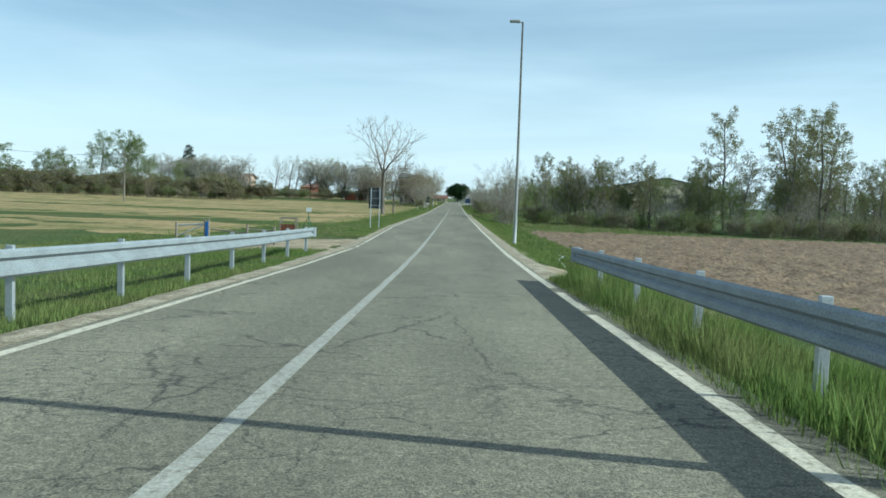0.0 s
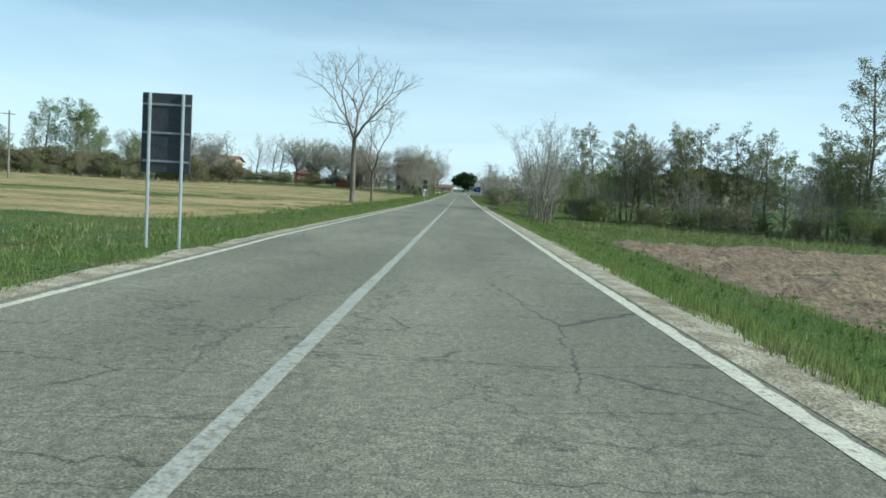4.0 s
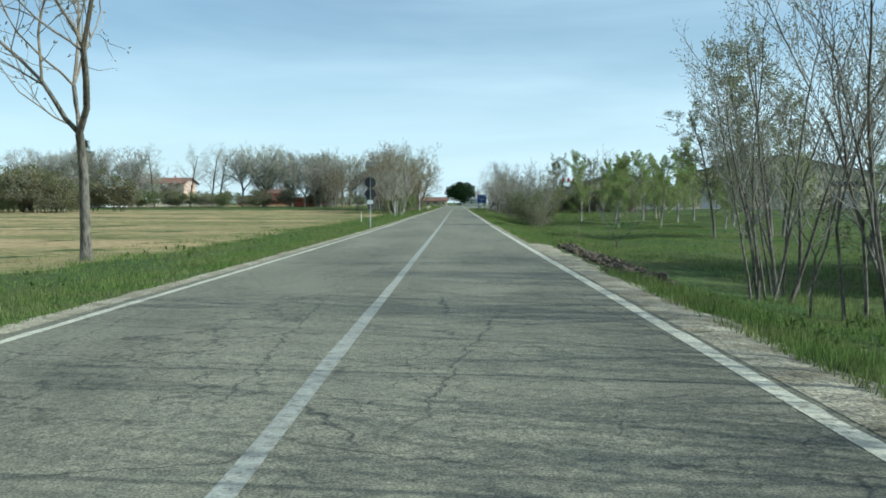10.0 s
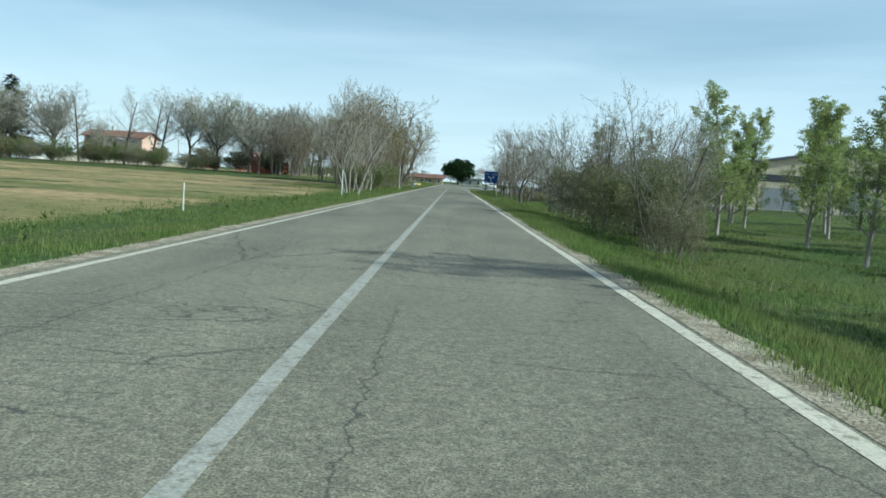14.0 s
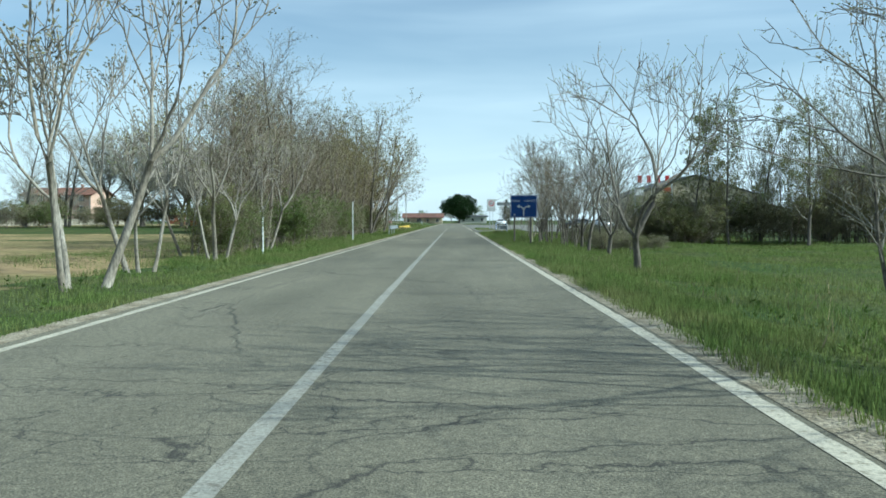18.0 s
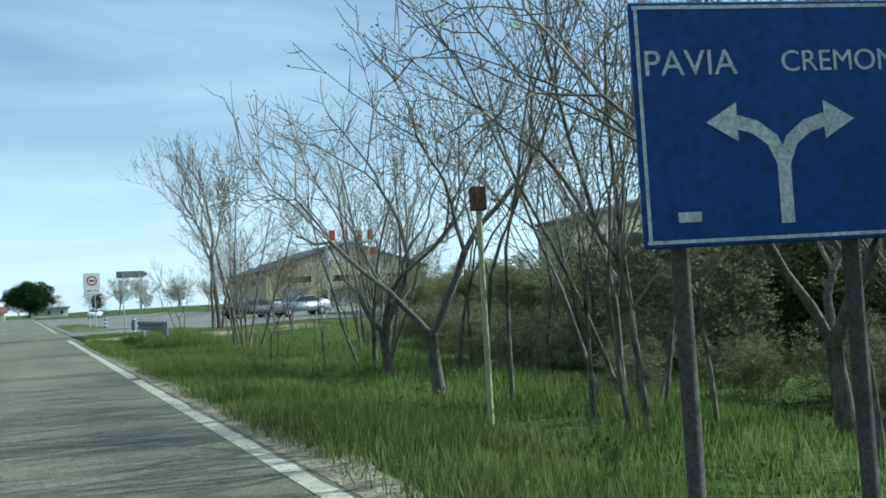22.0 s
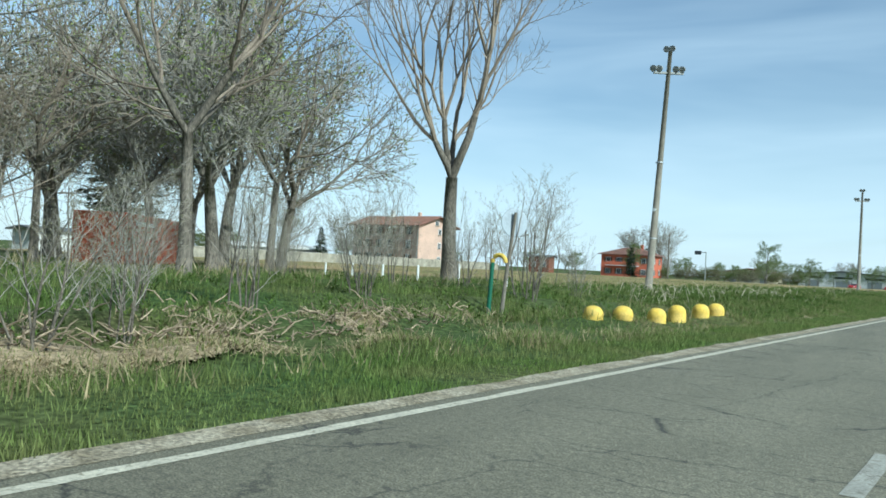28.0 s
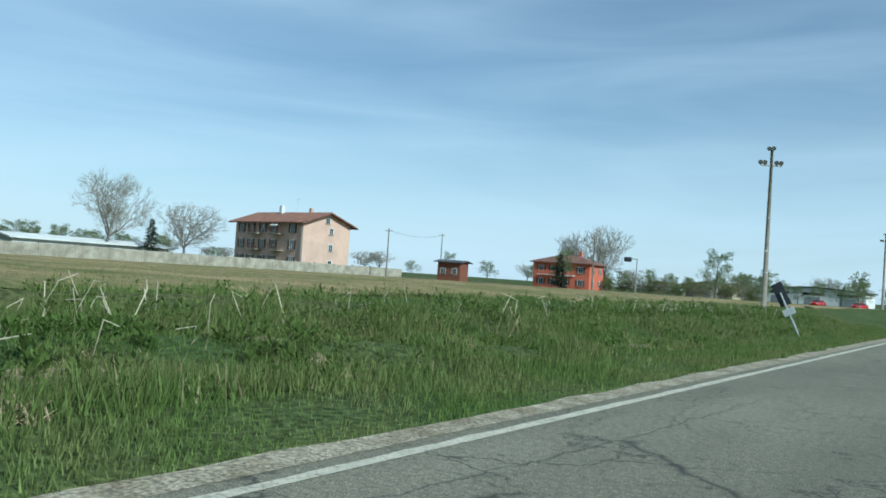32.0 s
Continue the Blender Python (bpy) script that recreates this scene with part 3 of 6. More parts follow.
def blades(name, boxes, label, material_of=BLADE, lean=0.35, seed=11, wide=0.006):
    """Grass as single bent blades. boxes: x0, x1, y0, y1, blades a square metre, height."""
    rng = np.random.default_rng(seed)
    parts = []
    for x0, x1, y0, y1, dense, tall in boxes:
        n = int(abs(x1 - x0) * (y1 - y0) * dense)
        x, y = rng.uniform(x0, x1, n), rng.uniform(y0, y1, n)
        x = x + np.where(x < 0, narrow(y), 0)
        keep = (np.sin(x * 2.1 + y * 0.83) + np.sin(y * 1.7 - x * 1.3) + rng.normal(0, 1.0, n)) > -1.1
        x, y = x[keep], y[keep]
        n = len(x)
        clump = 0.75 + 0.35 * np.sin(x * 1.9 + y * 0.7) * np.sin(y * 0.9 + 1.0)
        h = tall * clump * rng.uniform(0.5, 1.25, n)
        a = rng.uniform(0, 2 * np.pi, n)
        dx, dy = np.cos(a), np.sin(a)
        z = ground_z(x, y) - 0.02
        w = wide * rng.uniform(0.7, 1.5, n) * (1 + tall)
        b = rng.uniform(0, 2 * np.pi, n)
        lx, ly = np.cos(b) * h * lean * rng.random(n) * 1.6, np.sin(b) * h * lean * rng.random(n) * 1.6
        p0 = np.stack([x - dx * w, y - dy * w, z], -1)
        p1 = np.stack([x + dx * w, y + dy * w, z], -1)
        p2 = np.stack([x + lx, y + ly, z + h], -1)
        parts.append(np.stack([p0, p1, p2], 1))
    v = np.concatenate(parts).reshape(-1, 3)
    me = bpy.data.meshes.new(name)
    n = len(v) // 3
    me.vertices.add(len(v))
    me.vertices.foreach_set("co", v.ravel())
    me.loops.add(len(v))
    me.loops.foreach_set("vertex_index", np.arange(len(v), dtype=np.int32))
    me.polygons.add(n)
    me.polygons.foreach_set("loop_start", np.arange(0, 3 * n, 3, dtype=np.int32))
    me.materials.append(material_of)
    me.update(calc_edges=True)
    return tagged(new(name, me), label, "grass", "", "stuff")


blades("verge_grass_left", [(-5.2, -3.85, 0, 44, 620, 0.16), (-8.5, -5.2, 0, 44, 200, 0.2), (-5.2, -3.68, 56, 230, 600, 0.14), (-5.2, -3.72, 230, 306, 900, 0.2), (-8.4, -5.2, 56, 230, 150, 0.17), (-8.4, -5.2, 230, 306, 330, 0.25), (-16, -8.4, 230, 310, 60, 0.3), (-14, -8.4, 0, 84, 60, 0.18), (-15, -9.4, 43, 56, 160, 0.2), (-8.4, -4.4, 40, 44.6, 260, 0.2), (-45, -14, 121, 129.5, 45, 0.24), (-10.5, -8.4, 84, 215, 70, 0.16)], "short green grass on the road verge", seed=11)
blades("bank_grass", [(-5.2, -3.74, 306, 390, 950, 0.14), (-6.2, -5.2, 306, 334, 450, 0.18), (-9.5, -6.2, 306, 325, 210, 0.15), (-9.5, -6.2, 325, 334, 400, 0.2), (-9.5, -5.2, 334, 390, 700, 0.27), (-16, -9.5, 310, 400, 170, 0.24), (-26, -16, 306, 400, 36, 0.26), (-60, -26, 310, 440, 8, 0.28)], "thick green grass on the bank", seed=12)
blades("verge_grass_right", [(3.42, 5.2, 0, 34, 1000, 0.26), (3.7, 4.3, 0, 33, 900, 0.5), (4.3, 5.2, 0, 33, 600, 0.55), (4.7, 5.5, 0, 33, 1500, 0.62), (4.0, 5.0, 50, 58, 700, 0.28), (3.86, 5.2, 41, 140, 620, 0.18), (5.2, 8.8, 0, 140, 180, 0.22), (3.5, 5.4, 150, 225, 900, 0.2), (3.48, 5.4, 225, 281, 1200, 0.26), (5.4, 9.5, 152, 225, 240, 0.2), (5.4, 9.5, 225, 281, 500, 0.28), (9.5, 22, 150, 235, 80, 0.22), (9.5, 24, 235, 285, 170, 0.24), (22, 40, 160, 262, 26, 0.24), (8.6, 26, 100, 150, 60, 0.26), (4.7, 7.2, 273.5, 281.5, 700, 0.5), (4.3, 9.5, 286.5, 293, 300, 0.16), (4.0, 6.6, 301, 332, 220, 0.16)], "green grass on the road verge", seed=13)
blades("dry_weeds_left", [(-9, -5.2, 308, 390, 22, 0.3), (-6.4, -5.0, 321, 346, 160, 0.16), (-30, -12, 300, 345, 3, 0.7), (-9, -5, 56, 80, 10, 0.25), (-26, -14, 122, 129, 2.5, 0.6), (-60, -9, 86, 240, 1.2, 0.2)], "dry straw-coloured weeds among the grass", STRAW, 0.6, 14, 0.007)
blades("dry_weeds_right", [(8, 30, 98, 130, 2.5, 0.7), (5, 9, 150, 285, 2, 0.4)], "dry straw-coloured weeds at the field edge", STRAW, 0.5, 15, 0.007)


def weeds(name, boxes, label, seed=21):
    """Broad-leaved weeds in clumps."""
    rng = random.Random(seed)
    s = Shape()
    for x0, x1, y0, y1, count, size in boxes:
        for _ in range(count):
            x, y = rng.uniform(x0, x1), rng.uniform(y0, y1)
            c = Vector((x + float(narrow(y)) * (x < 0), y, gz(x, y)))
            for _ in range(16):
                a, t = rng.uniform(0, 6.28), rng.uniform(0.1, 1.3)
                d = Vector((math.cos(a) * math.cos(t), math.sin(a) * math.cos(t), math.sin(t)))
                s.leaf(c + d * rng.uniform(0, size) + Vector((0, 0, rng.uniform(0, size * 0.8))), d, d.cross(Vector((0, 0, 1))).normalized(), size * rng.uniform(0.4, 0.9), size * rng.uniform(0.2, 0.4))
    return solo(name, s, LEAF_WEED, label, "weeds", "stuff")


LEAF_WEED = leafy("broad_weed_leaf", (0.095, 0.145, 0.032), (0.13, 0.165, 0.045), 0.4, 0.4)
weeds("bank_weeds", [(-8.2, -6.0, 338, 353, 170, 0.15), (-10.4, -7.6, 334, 388, 900, 0.12), (-10, -5.4, 333, 388, 2400, 0.1), (-10, -7.0, 308, 333, 260, 0.12), (-16, -10, 308, 395, 800, 0.14)], "clumps of broad-leaved green weeds on the bank")
weeds("verge_weeds", [(-8.5, -4.6, 60, 306, 500, 0.12), (4.6, 9.0, 42, 136, 420, 0.13), (5.0, 9.5, 152, 282, 700, 0.11), (4.4, 6.0, 2, 34, 260, 0.16), (10, 24, 150, 280, 500, 0.12), (9, 30, 100, 130, 500, 0.16)], "clumps of green weeds on the verge", 22)

# straw patches and bare earth on the bank and under the cut branches
straw_rng = random.Random(31)
spots = [(-6.5, 346.0), (-5.7, 346.6), (-5.6, 348.2), (-6.2, 343.2), (-7.4, 344.6), (-6.9, 349.4), (-6.0, 352.5), (-7.2, 340.5), (-5.6, 340.0), (-6.8, 356.0), (-7.6, 352.0), (-6.4, 337.8), (-5.9, 361.0), (-7.0, 366.0)]
blades("straw_patches", [(x - straw_rng.uniform(0.2, 0.5), x + straw_rng.uniform(0.2, 0.5), y - straw_rng.uniform(0.3, 0.7), y + straw_rng.uniform(0.3, 0.7), 480, 0.12) for x, y in spots], "patches of flattened dry straw on the bank", STRAW, 1.9, 17, 0.009)
blades("brush_litter", [(-8.6, -6.3, 311.0, 321.8, 900, 0.09), (-9.8, -7.0, 316, 324, 200, 0.1), (-7.8, -6.0, 307, 315, 300, 0.08)], "dry litter and straw under the cut branches", STRAW, 2.2, 18, 0.009)
earth = Shape()
for x, y in spots:
    for _ in range(2):
        cx, cy, r = x + straw_rng.uniform(-0.4, 0.4), y + straw_rng.uniform(-0.5, 0.5), straw_rng.uniform(0.16, 0.36)
        ring = [(cx + r * straw_rng.uniform(0.6, 1.3) * math.cos(a), cy + 1.3 * r * straw_rng.uniform(0.6, 1.3) * math.sin(a)) for a in [0.57 * i for i in range(11)]]
        earth.add([(cx, cy, gz(cx, cy) + 0.05)] + [(px, py, gz(px, py) + 0.0) for px, py in ring], [(0, i + 1, (i + 1) % 11 + 1) for i in range(11)])
solo("bare_patches", earth, BARE_EARTH, "small bare tan earth patches on the bank", "earth", "stuff", smooth=True)
sheet("litter_ground", -np.arange(6.6, 8.4, 0.3)[::-1], np.arange(311.0, 321.5, 0.4), 0.012, BARE_EARTH, "tan leaf litter and bare earth under cut branches", "ground", relief=0.06, edge=0.3, seed=9)


# ---- trees ----
def grow(seed, height, radius, levels, clear=0.4, spread=45, kids=(6, 5, 4), ratio=0.55, up=0.12, wiggle=0.12, leaf=0.0, leaf_n=0, fork=0, sides=7, leaf_from=2, taper=0.25, lean=0.0, fine=0.006):
    """Grows a tree: returns the shape of its stem and large limbs, of its twigs and of its leaves."""
    rng = random.Random(seed)
    wood, twigs, leaves = Shape(), Shape(), Shape()

    def rand_side(d):
        r = Vector((rng.uniform(-1, 1), rng.uniform(-1, 1), rng.uniform(-1, 1)))
        return d.cross(r).normalized()

    def put_leaves(p, d, n):
        for _ in range(n):
            q = (d + Vector((rng.gauss(0, 0.7), rng.gauss(0, 0.7), rng.gauss(0, 0.6)))).normalized()
            leaves.leaf(p + q * rng.uniform(0, leaf * 2.0), q, rand_side(q), leaf * rng.uniform(0.7, 1.4), leaf * rng.uniform(0.45, 0.8))

    def branch(p, d, length, r, level):
        n = 7 if level == 0 else (4 if level == 1 else 3)
        pts, radii, cur = [p], [r], d
        for i in range(n):
            cur = (cur + rand_side(cur) * rng.uniform(0, wiggle) * (0.5 if level == 0 else 1.3) + Vector((0, 0, up if level else 0.05))).normalized()
            pts.append(pts[-1] + cur * (length / n))
            radii.append(r * (1 - (1 - taper) * (i + 1) / n))
        (wood if level < 1 else twigs).tube(pts, radii, sides if level == 0 else (5 if level == 1 else 3), level == 0)
        if leaf and level >= leaf_from:
            for i in range(1, n + 1):
                put_leaves(pts[i], (pts[i] - pts[i - 1]).normalized(), leaf_n)
        if level + 1 >= levels:
            return
        count = kids[min(level, len(kids) - 1)]
        first = clear if level == 0 else 0.22
        for k in range(count):
            f = first + (1 - first) * (k + rng.uniform(0.1, 0.9)) / count
            if fork and level == 0 and k < fork:
                f = clear + 0.03 * k
            i = min(int(f * n), n - 1)
            w = f * n - i
            at = pts[i].lerp(pts[i + 1], w)
            along = (pts[i + 1] - pts[i]).normalized()
            a = radians(spread * rng.uniform(0.7, 1.25))
            az = k * 2.399 + rng.uniform(-0.5, 0.5)
            s = along.cross(Vector((1, 0, 0)) if abs(along.x) < 0.8 else Vector((0, 1, 0))).normalized()
            s = Matrix.Rotation(az, 3, along) @ s
            nd = (along * math.cos(a) + s * math.sin(a)).normalized()
            long = length * ratio * (1.15 - 0.6 * f if level == 0 else 1.0 - 0.35 * f) * rng.uniform(0.75, 1.2)
            if fork and level == 0 and k < fork:
                long = length * (1 - f) * rng.uniform(0.85, 1.05)
            rr = (r * (1 - (1 - taper) * f)) * (0.62 if fork and level == 0 and k < fork else 0.48)
            branch(at, nd, long, max(rr, fine * (1.6 if level == 0 else 1.0)), level + 1)

    branch(Vector((0, 0, -0.15)), Vector((lean, 0, 1)).normalized(), height, radius, 0)
    return wood, twigs, leaves


def forking(seed, height, radius, trunk=0.25, spread=26, depth=7, keep=0.8, up=0.1, wiggle=0.12, limbs=3, leaf=0.0, leaf_n=1, fine=0.006, lean=(0.0, 0.0), sides=8, side_twigs=1, third=0.2, lateral=1):
    """A bare tree that forks again and again: its stem and main limbs, its finer branches, its buds and leaf tips."""
    rng = random.Random(seed)
    wood, twigs, leaves = Shape(), Shape(), Shape()
    first = height * (1 - trunk) / sum(keep ** i for i in range(depth))

    def turned(d, angle, az):
        a = d.cross(Vector((1, 0, 0)) if abs(d.x) < 0.8 else Vector((0, 1, 0))).normalized()
        a = Matrix.Rotation(az, 3, d) @ a
        return (d * math.cos(angle) + a * math.sin(angle)).normalized()

    def tips(p, d):
        for _ in range(leaf_n):
            q = (d + Vector((rng.gauss(0, 0.6), rng.gauss(0, 0.6), rng.gauss(0, 0.5)))).normalized()
            leaves.leaf(p + q * rng.uniform(0, leaf), q, q.cross(Vector((rng.random(), rng.random(), 0.4))).normalized(), leaf * rng.uniform(0.7, 1.4), leaf * rng.uniform(0.4, 0.7))

    def limb(p, d, long, r, level):
        n = 4 if level == 0 else 3 if level < 4 else 2
        pts, radii, cur, end = [p], [r], d, max(r * (0.8 if level else 0.72), fine * 0.6)
        for i in range(n):
            cur = turned(cur, rng.uniform(0, wiggle) * (0.5 if level == 0 else 1.6), rng.uniform(0, 6.28))
            cur = (cur + Vector((0, 0, up * (0.4 if level == 0 else 1.0)))).normalized()
            pts.append(pts[-1] + cur * (long / n))
            radii.append(r + (end - r) * (i + 1) / n)
        if level == 0:
            radii[0] = r * 1.25
        (wood if level < 2 else twigs).tube(pts, radii, sides if level == 0 else 6 if level < 3 else 4 if level < 5 else 3, level == 0)
        if level >= 2:
            for _ in range(side_twigs):
                i = rng.randrange(n)
                at, q = pts[i].lerp(pts[i + 1], rng.random()), turned(cur, radians(rng.uniform(35, 65)), rng.uniform(0, 6.28))
                ln = first * keep ** level * rng.uniform(0.4, 0.9)
                mid = at + q * ln * 0.5
                tip = mid + (q + Vector((0, 0, 0.35))).normalized() * ln * 0.5
                twigs.tube([at, mid, tip], [max(end * 0.5, fine), fine, fine * 0.5], 3, False)
                if leaf:
                    tips(tip, q)
        if level >= depth:
            if leaf:
                tips(pts[-1], cur)
            return
        if 1 <= level <= depth - 2:
            for _ in range(lateral):
                i = rng.randrange(n)
                limb(pts[i].lerp(pts[i + 1], rng.random()), turned(cur, radians(spread * rng.uniform(1.2, 2.0)), rng.uniform(0, 6.28)), first * keep ** (level + 1) * rng.uniform(0.6, 1.0), max(end * 0.45, fine), level + 2)
        count = limbs if level == 0 else 3 if rng.random() < third else 2
        spin = rng.uniform(0, 6.28)
        for k in range(count):
            lead = k == 0
            a = radians(spread * (rng.uniform(0.25, 0.6) if lead and level else rng.uniform(0.75, 1.3)))
            limb(pts[-1], turned(cur, a, spin + 6.283 * k / count + rng.uniform(-0.4, 0.4)), first * keep ** level * (rng.uniform(0.95, 1.2) if lead else rng.uniform(0.6, 1.0)), max(end * (0.86 if lead else 0.66), fine), level + 1)

    limb(Vector((0, 0, -0.15)), Vector((lean[0], lean[1], 1)).normalized(), height * trunk, radius, 0)
    return wood, twigs, leaves


def clump(seed, stems, reach, height, radius, lean_most=0.34, maker=grow, **how):
    """Several thin stems that rise from one stool."""
    rng = random.Random(seed)
    wood, twigs, leaves = [], Shape(), Shape()
    for k in range(stems):
        h = height * rng.uniform(0.6, 1.1)
        tip = rng.uniform(0.02, lean_most)
        a, b, c = maker(seed * 31 + k, h, radius * rng.uniform(0.6, 1.2), lean=tip if maker is grow else (tip, 0.0), **how)
        az = k * 2.4 + rng.uniform(-0.4, 0.4)
        off = reach * rng.uniform(0.1, 1.0)
        m = Matrix.Translation((off * math.cos(az), off * math.sin(az), 0)) @ Matrix.Rotation(az, 4, "Z")
        wood.append(Shape().add([m @ Vector(p) for p in a.v], a.f))
        for src, dst in ((b, twigs), (c, leaves)):
            dst.add([m @ Vector(p) for p in src.v], src.f)
    return wood, twigs, leaves


def conifer(seed, height, spread, needle, dense):
    rng = random.Random(seed)
    wood, twigs, leaves = Shape(), Shape(), Shape()
    wood.tube([(0, 0, -0.1), (0, 0, height * 0.5), (0, 0, height)], [height * 0.02, height * 0.012, 0.01], 7)
    z = height * 0.06
    while z < height * 0.98:
        f = 1 - z / height
        for k in range(7):
            a = rng.uniform(0, 6.28)
            long = spread * (f ** 0.8) * rng.uniform(0.65, 1.1) + 0.15
            d = Vector((math.cos(a), math.sin(a), rng.uniform(-0.25, 0.1)))
            p0 = Vector((0, 0, z))
            twigs.tube([p0, p0 + d * long], [0.03, 0.008], 3, False)
            for i in range(int(dense * long) + 2):
                q = p0 + d * long * rng.uniform(0.15, 1.0)
                t = Vector((math.cos(a) + rng.gauss(0, 0.5), math.sin(a) + rng.gauss(0, 0.5), rng.gauss(-0.35, 0.3))).normalized()
                leaves.leaf(q, t, t.cross(Vector((0, 0, 1))).normalized(), needle * rng.uniform(0.7, 1.4), needle * 0.4)
        z += height * 0.035
    return wood, twigs, leaves


def umbrella_pine(seed, height, width):
    """A stone pine whose round crown comes low down."""
    rng = random.Random(seed)
    wood, twigs, leaves = Shape(), Shape(), Shape()
    wood.tube([(0, 0, -0.2), (0.2, 0, height * 0.3), (0.1, 0.1, height * 0.55)], [0.45, 0.36, 0.3], 8)
    for k in range(170):
        d = Vector((rng.gauss(0, 1), rng.gauss(0, 1), rng.gauss(0, 1))).normalized() * rng.random() ** 0.33
        c = Vector((d.x * width * 0.46, d.y * width * 0.46, height * (0.57 + (0.36 if d.z > 0 else 0.4) * d.z)))
        twigs.tube([(0.1, 0.1, height * rng.uniform(0.3, 0.5)), (c.x * 0.5, c.y * 0.5, c.z * 0.85), c], [0.12, 0.07, 0.03], 4, False)
        for i in range(130):
            d = Vector((rng.gauss(0, 1), rng.gauss(0, 1), rng.gauss(0.15, 0.8))).normalized()
            q = c + Vector((d.x * 1.5, d.y * 1.5, d.z * 1.0)) * rng.random() ** 0.4
            leaves.leaf(q, d, d.cross(Vector((rng.random(), rng.random(), 0.3))).normalized(), rng.uniform(0.4, 0.7), 0.22)
    return wood, twigs, leaves


def tree_kind(name, shapes, mats, label, category="tree", group=""):
    """One tree with its parts, far below the ground's reach of view until it is copied."""
    root = thing(name, (0, 0, 0), label, category, group)
    stems = shapes[0] if isinstance(shapes[0], list) else [shapes[0]]
    for stem in stems:
        part("trunk" if len(stems) == 1 else "stem", stem, mats[0], root, smooth=True)
    for part_name, shape, mat in zip(("crown", "foliage"), shapes[1:], mats[1:]):
        if shape.f:
            part(part_name, shape, mat, root)["kind"] = "stuff"
    return root


def plant(kind, x, y, scale=1.0, turn=0.0, z=None, wide=1.0, label=""):
    m = Matrix.Translation((x, y, gz(x, y) - 0.03 if z is None else z)) @ Matrix.Rotation(turn, 4, "Z") @ Matrix.Diagonal((scale * wide, scale * wide, scale, 1))
    if not kind.get("used"):
        kind["used"] = 1
        kind.matrix_basis = m
        made = kind
    else:
        sc = kind.scale.copy()
        made = copy_thing(kind, m @ Matrix.Diagonal((1 / sc.x, 1 / sc.y, 1 / sc.z, 1)))
    if label:
        made["label"] = label
    return made


big_bare = tree_kind("roadside_tree", forking(8, 13.2, 0.23, 0.4, 36, 6, 0.8, 0.08, 0.2, 3, 0.06, 1, 0.009), (BARK, TWIG, LEAF_BUD), "tall bare grey roadside tree with budding twigs on grass")
forked = tree_kind("forked_tree", forking(23, 16.0, 0.34, 0.29, 25, 7, 0.84, 0.12, 0.14, 4, 0.05, 1, 0.01, (0.05, 0.0), lateral=0), (BARK, TWIG, LEAF_BUD), "big bare tree that forks into many upright limbs")
lawn_tree = tree_kind("field_tree", forking(31, 12.0, 0.2, 0.34, 34, 6, 0.8, 0.05, 0.2, 4, 0.07, 1, 0.009), (BARK, TWIG, LEAF_YOUNG), "bare spreading tree with first leaf tips on the raised field", group="trees on the raised field")
small_bare = tree_kind("young_roadside_tree", forking(9, 8.8, 0.11, 0.3, 30, 5, 0.84, 0.08, 0.2, 3, 0.07, 2, 0.008), (BARK, TWIG, LEAF_BUD), "young bare roadside tree tied to a stake")
many_stemmed = tree_kind("many_stemmed_tree", clump(101, 3, 0.35, 9.2, 0.085, 0.14, forking, trunk=0.36, spread=19, depth=6, keep=0.82, up=0.13, wiggle=0.2, limbs=2, leaf=0.05, leaf_n=1, fine=0.007, side_twigs=1), (BARK, TWIG, LEAF_BUD), "bare many-stemmed tree with upright limbs in grass")
vase = tree_kind("vase_shaped_tree", clump(121, 3, 0.5, 7.0, 0.07, 0.26, forking, trunk=0.36, spread=24, depth=5, keep=0.8, up=0.12, wiggle=0.2, limbs=3, leaf=0.08, leaf_n=2, fine=0.011, lateral=0), (BARK_PALE, TWIG_PALE, LEAF_BUD), "pale bare tree with upright knobbly limbs beside the road", group="trees along the verge")
saplings = [tree_kind("sapling", forking(130 + k, 5.0, 0.032, 0.32, 22, 4, 0.84, 0.1, 0.2, 2, 0.04, 1, 0.005, (0.06 * k, 0.04), 5), (BARK, TWIG, LEAF_BUD), "thin bare sapling on the verge", "sapling", "saplings along the verge") for k in range(3)]
round_bare = [tree_kind("rounded_bare_tree", clump(110 + k, 4, 0.8, 8.2, 0.08, levels=4, clear=0.22, spread=44, kids=(12, 8, 5), ratio=0.48, up=0.1, wiggle=0.3, leaf=0.06, leaf_n=1, leaf_from=3, sides=5, fine=0.009), (BARK, TWIG, LEAF_BUD), "rounded bare tree with fine reddish-grey twigs", group="trees along the verge") for k in range(2)]
plane_kinds = [tree_kind("plane_tree", forking(20 + k, 12.0, 0.24, 0.26, 28, 6, 0.82, 0.06, 0.2, 4, 0.14, 1, 0.017, side_twigs=2, lateral=2), (BARK, TWIG_HAZE, (LEAF_YOUNG, LEAF_BUD, LEAF_BUD)[k]), "bare spreading tree with pale budding crown", group="row of trees behind the field") for k in range(3)]
field_tree = tree_kind("field_tree", grow(24, 12.0, 0.2, 4, 0.3, 46, (16, 9, 7), 0.42, 0.1, 0.16, 0.08, 1, leaf_from=3, fine=0.01), (BARK, TWIG_HAZE, LEAF_BUD), "tall bare tree with a spreading budding crown on the field")
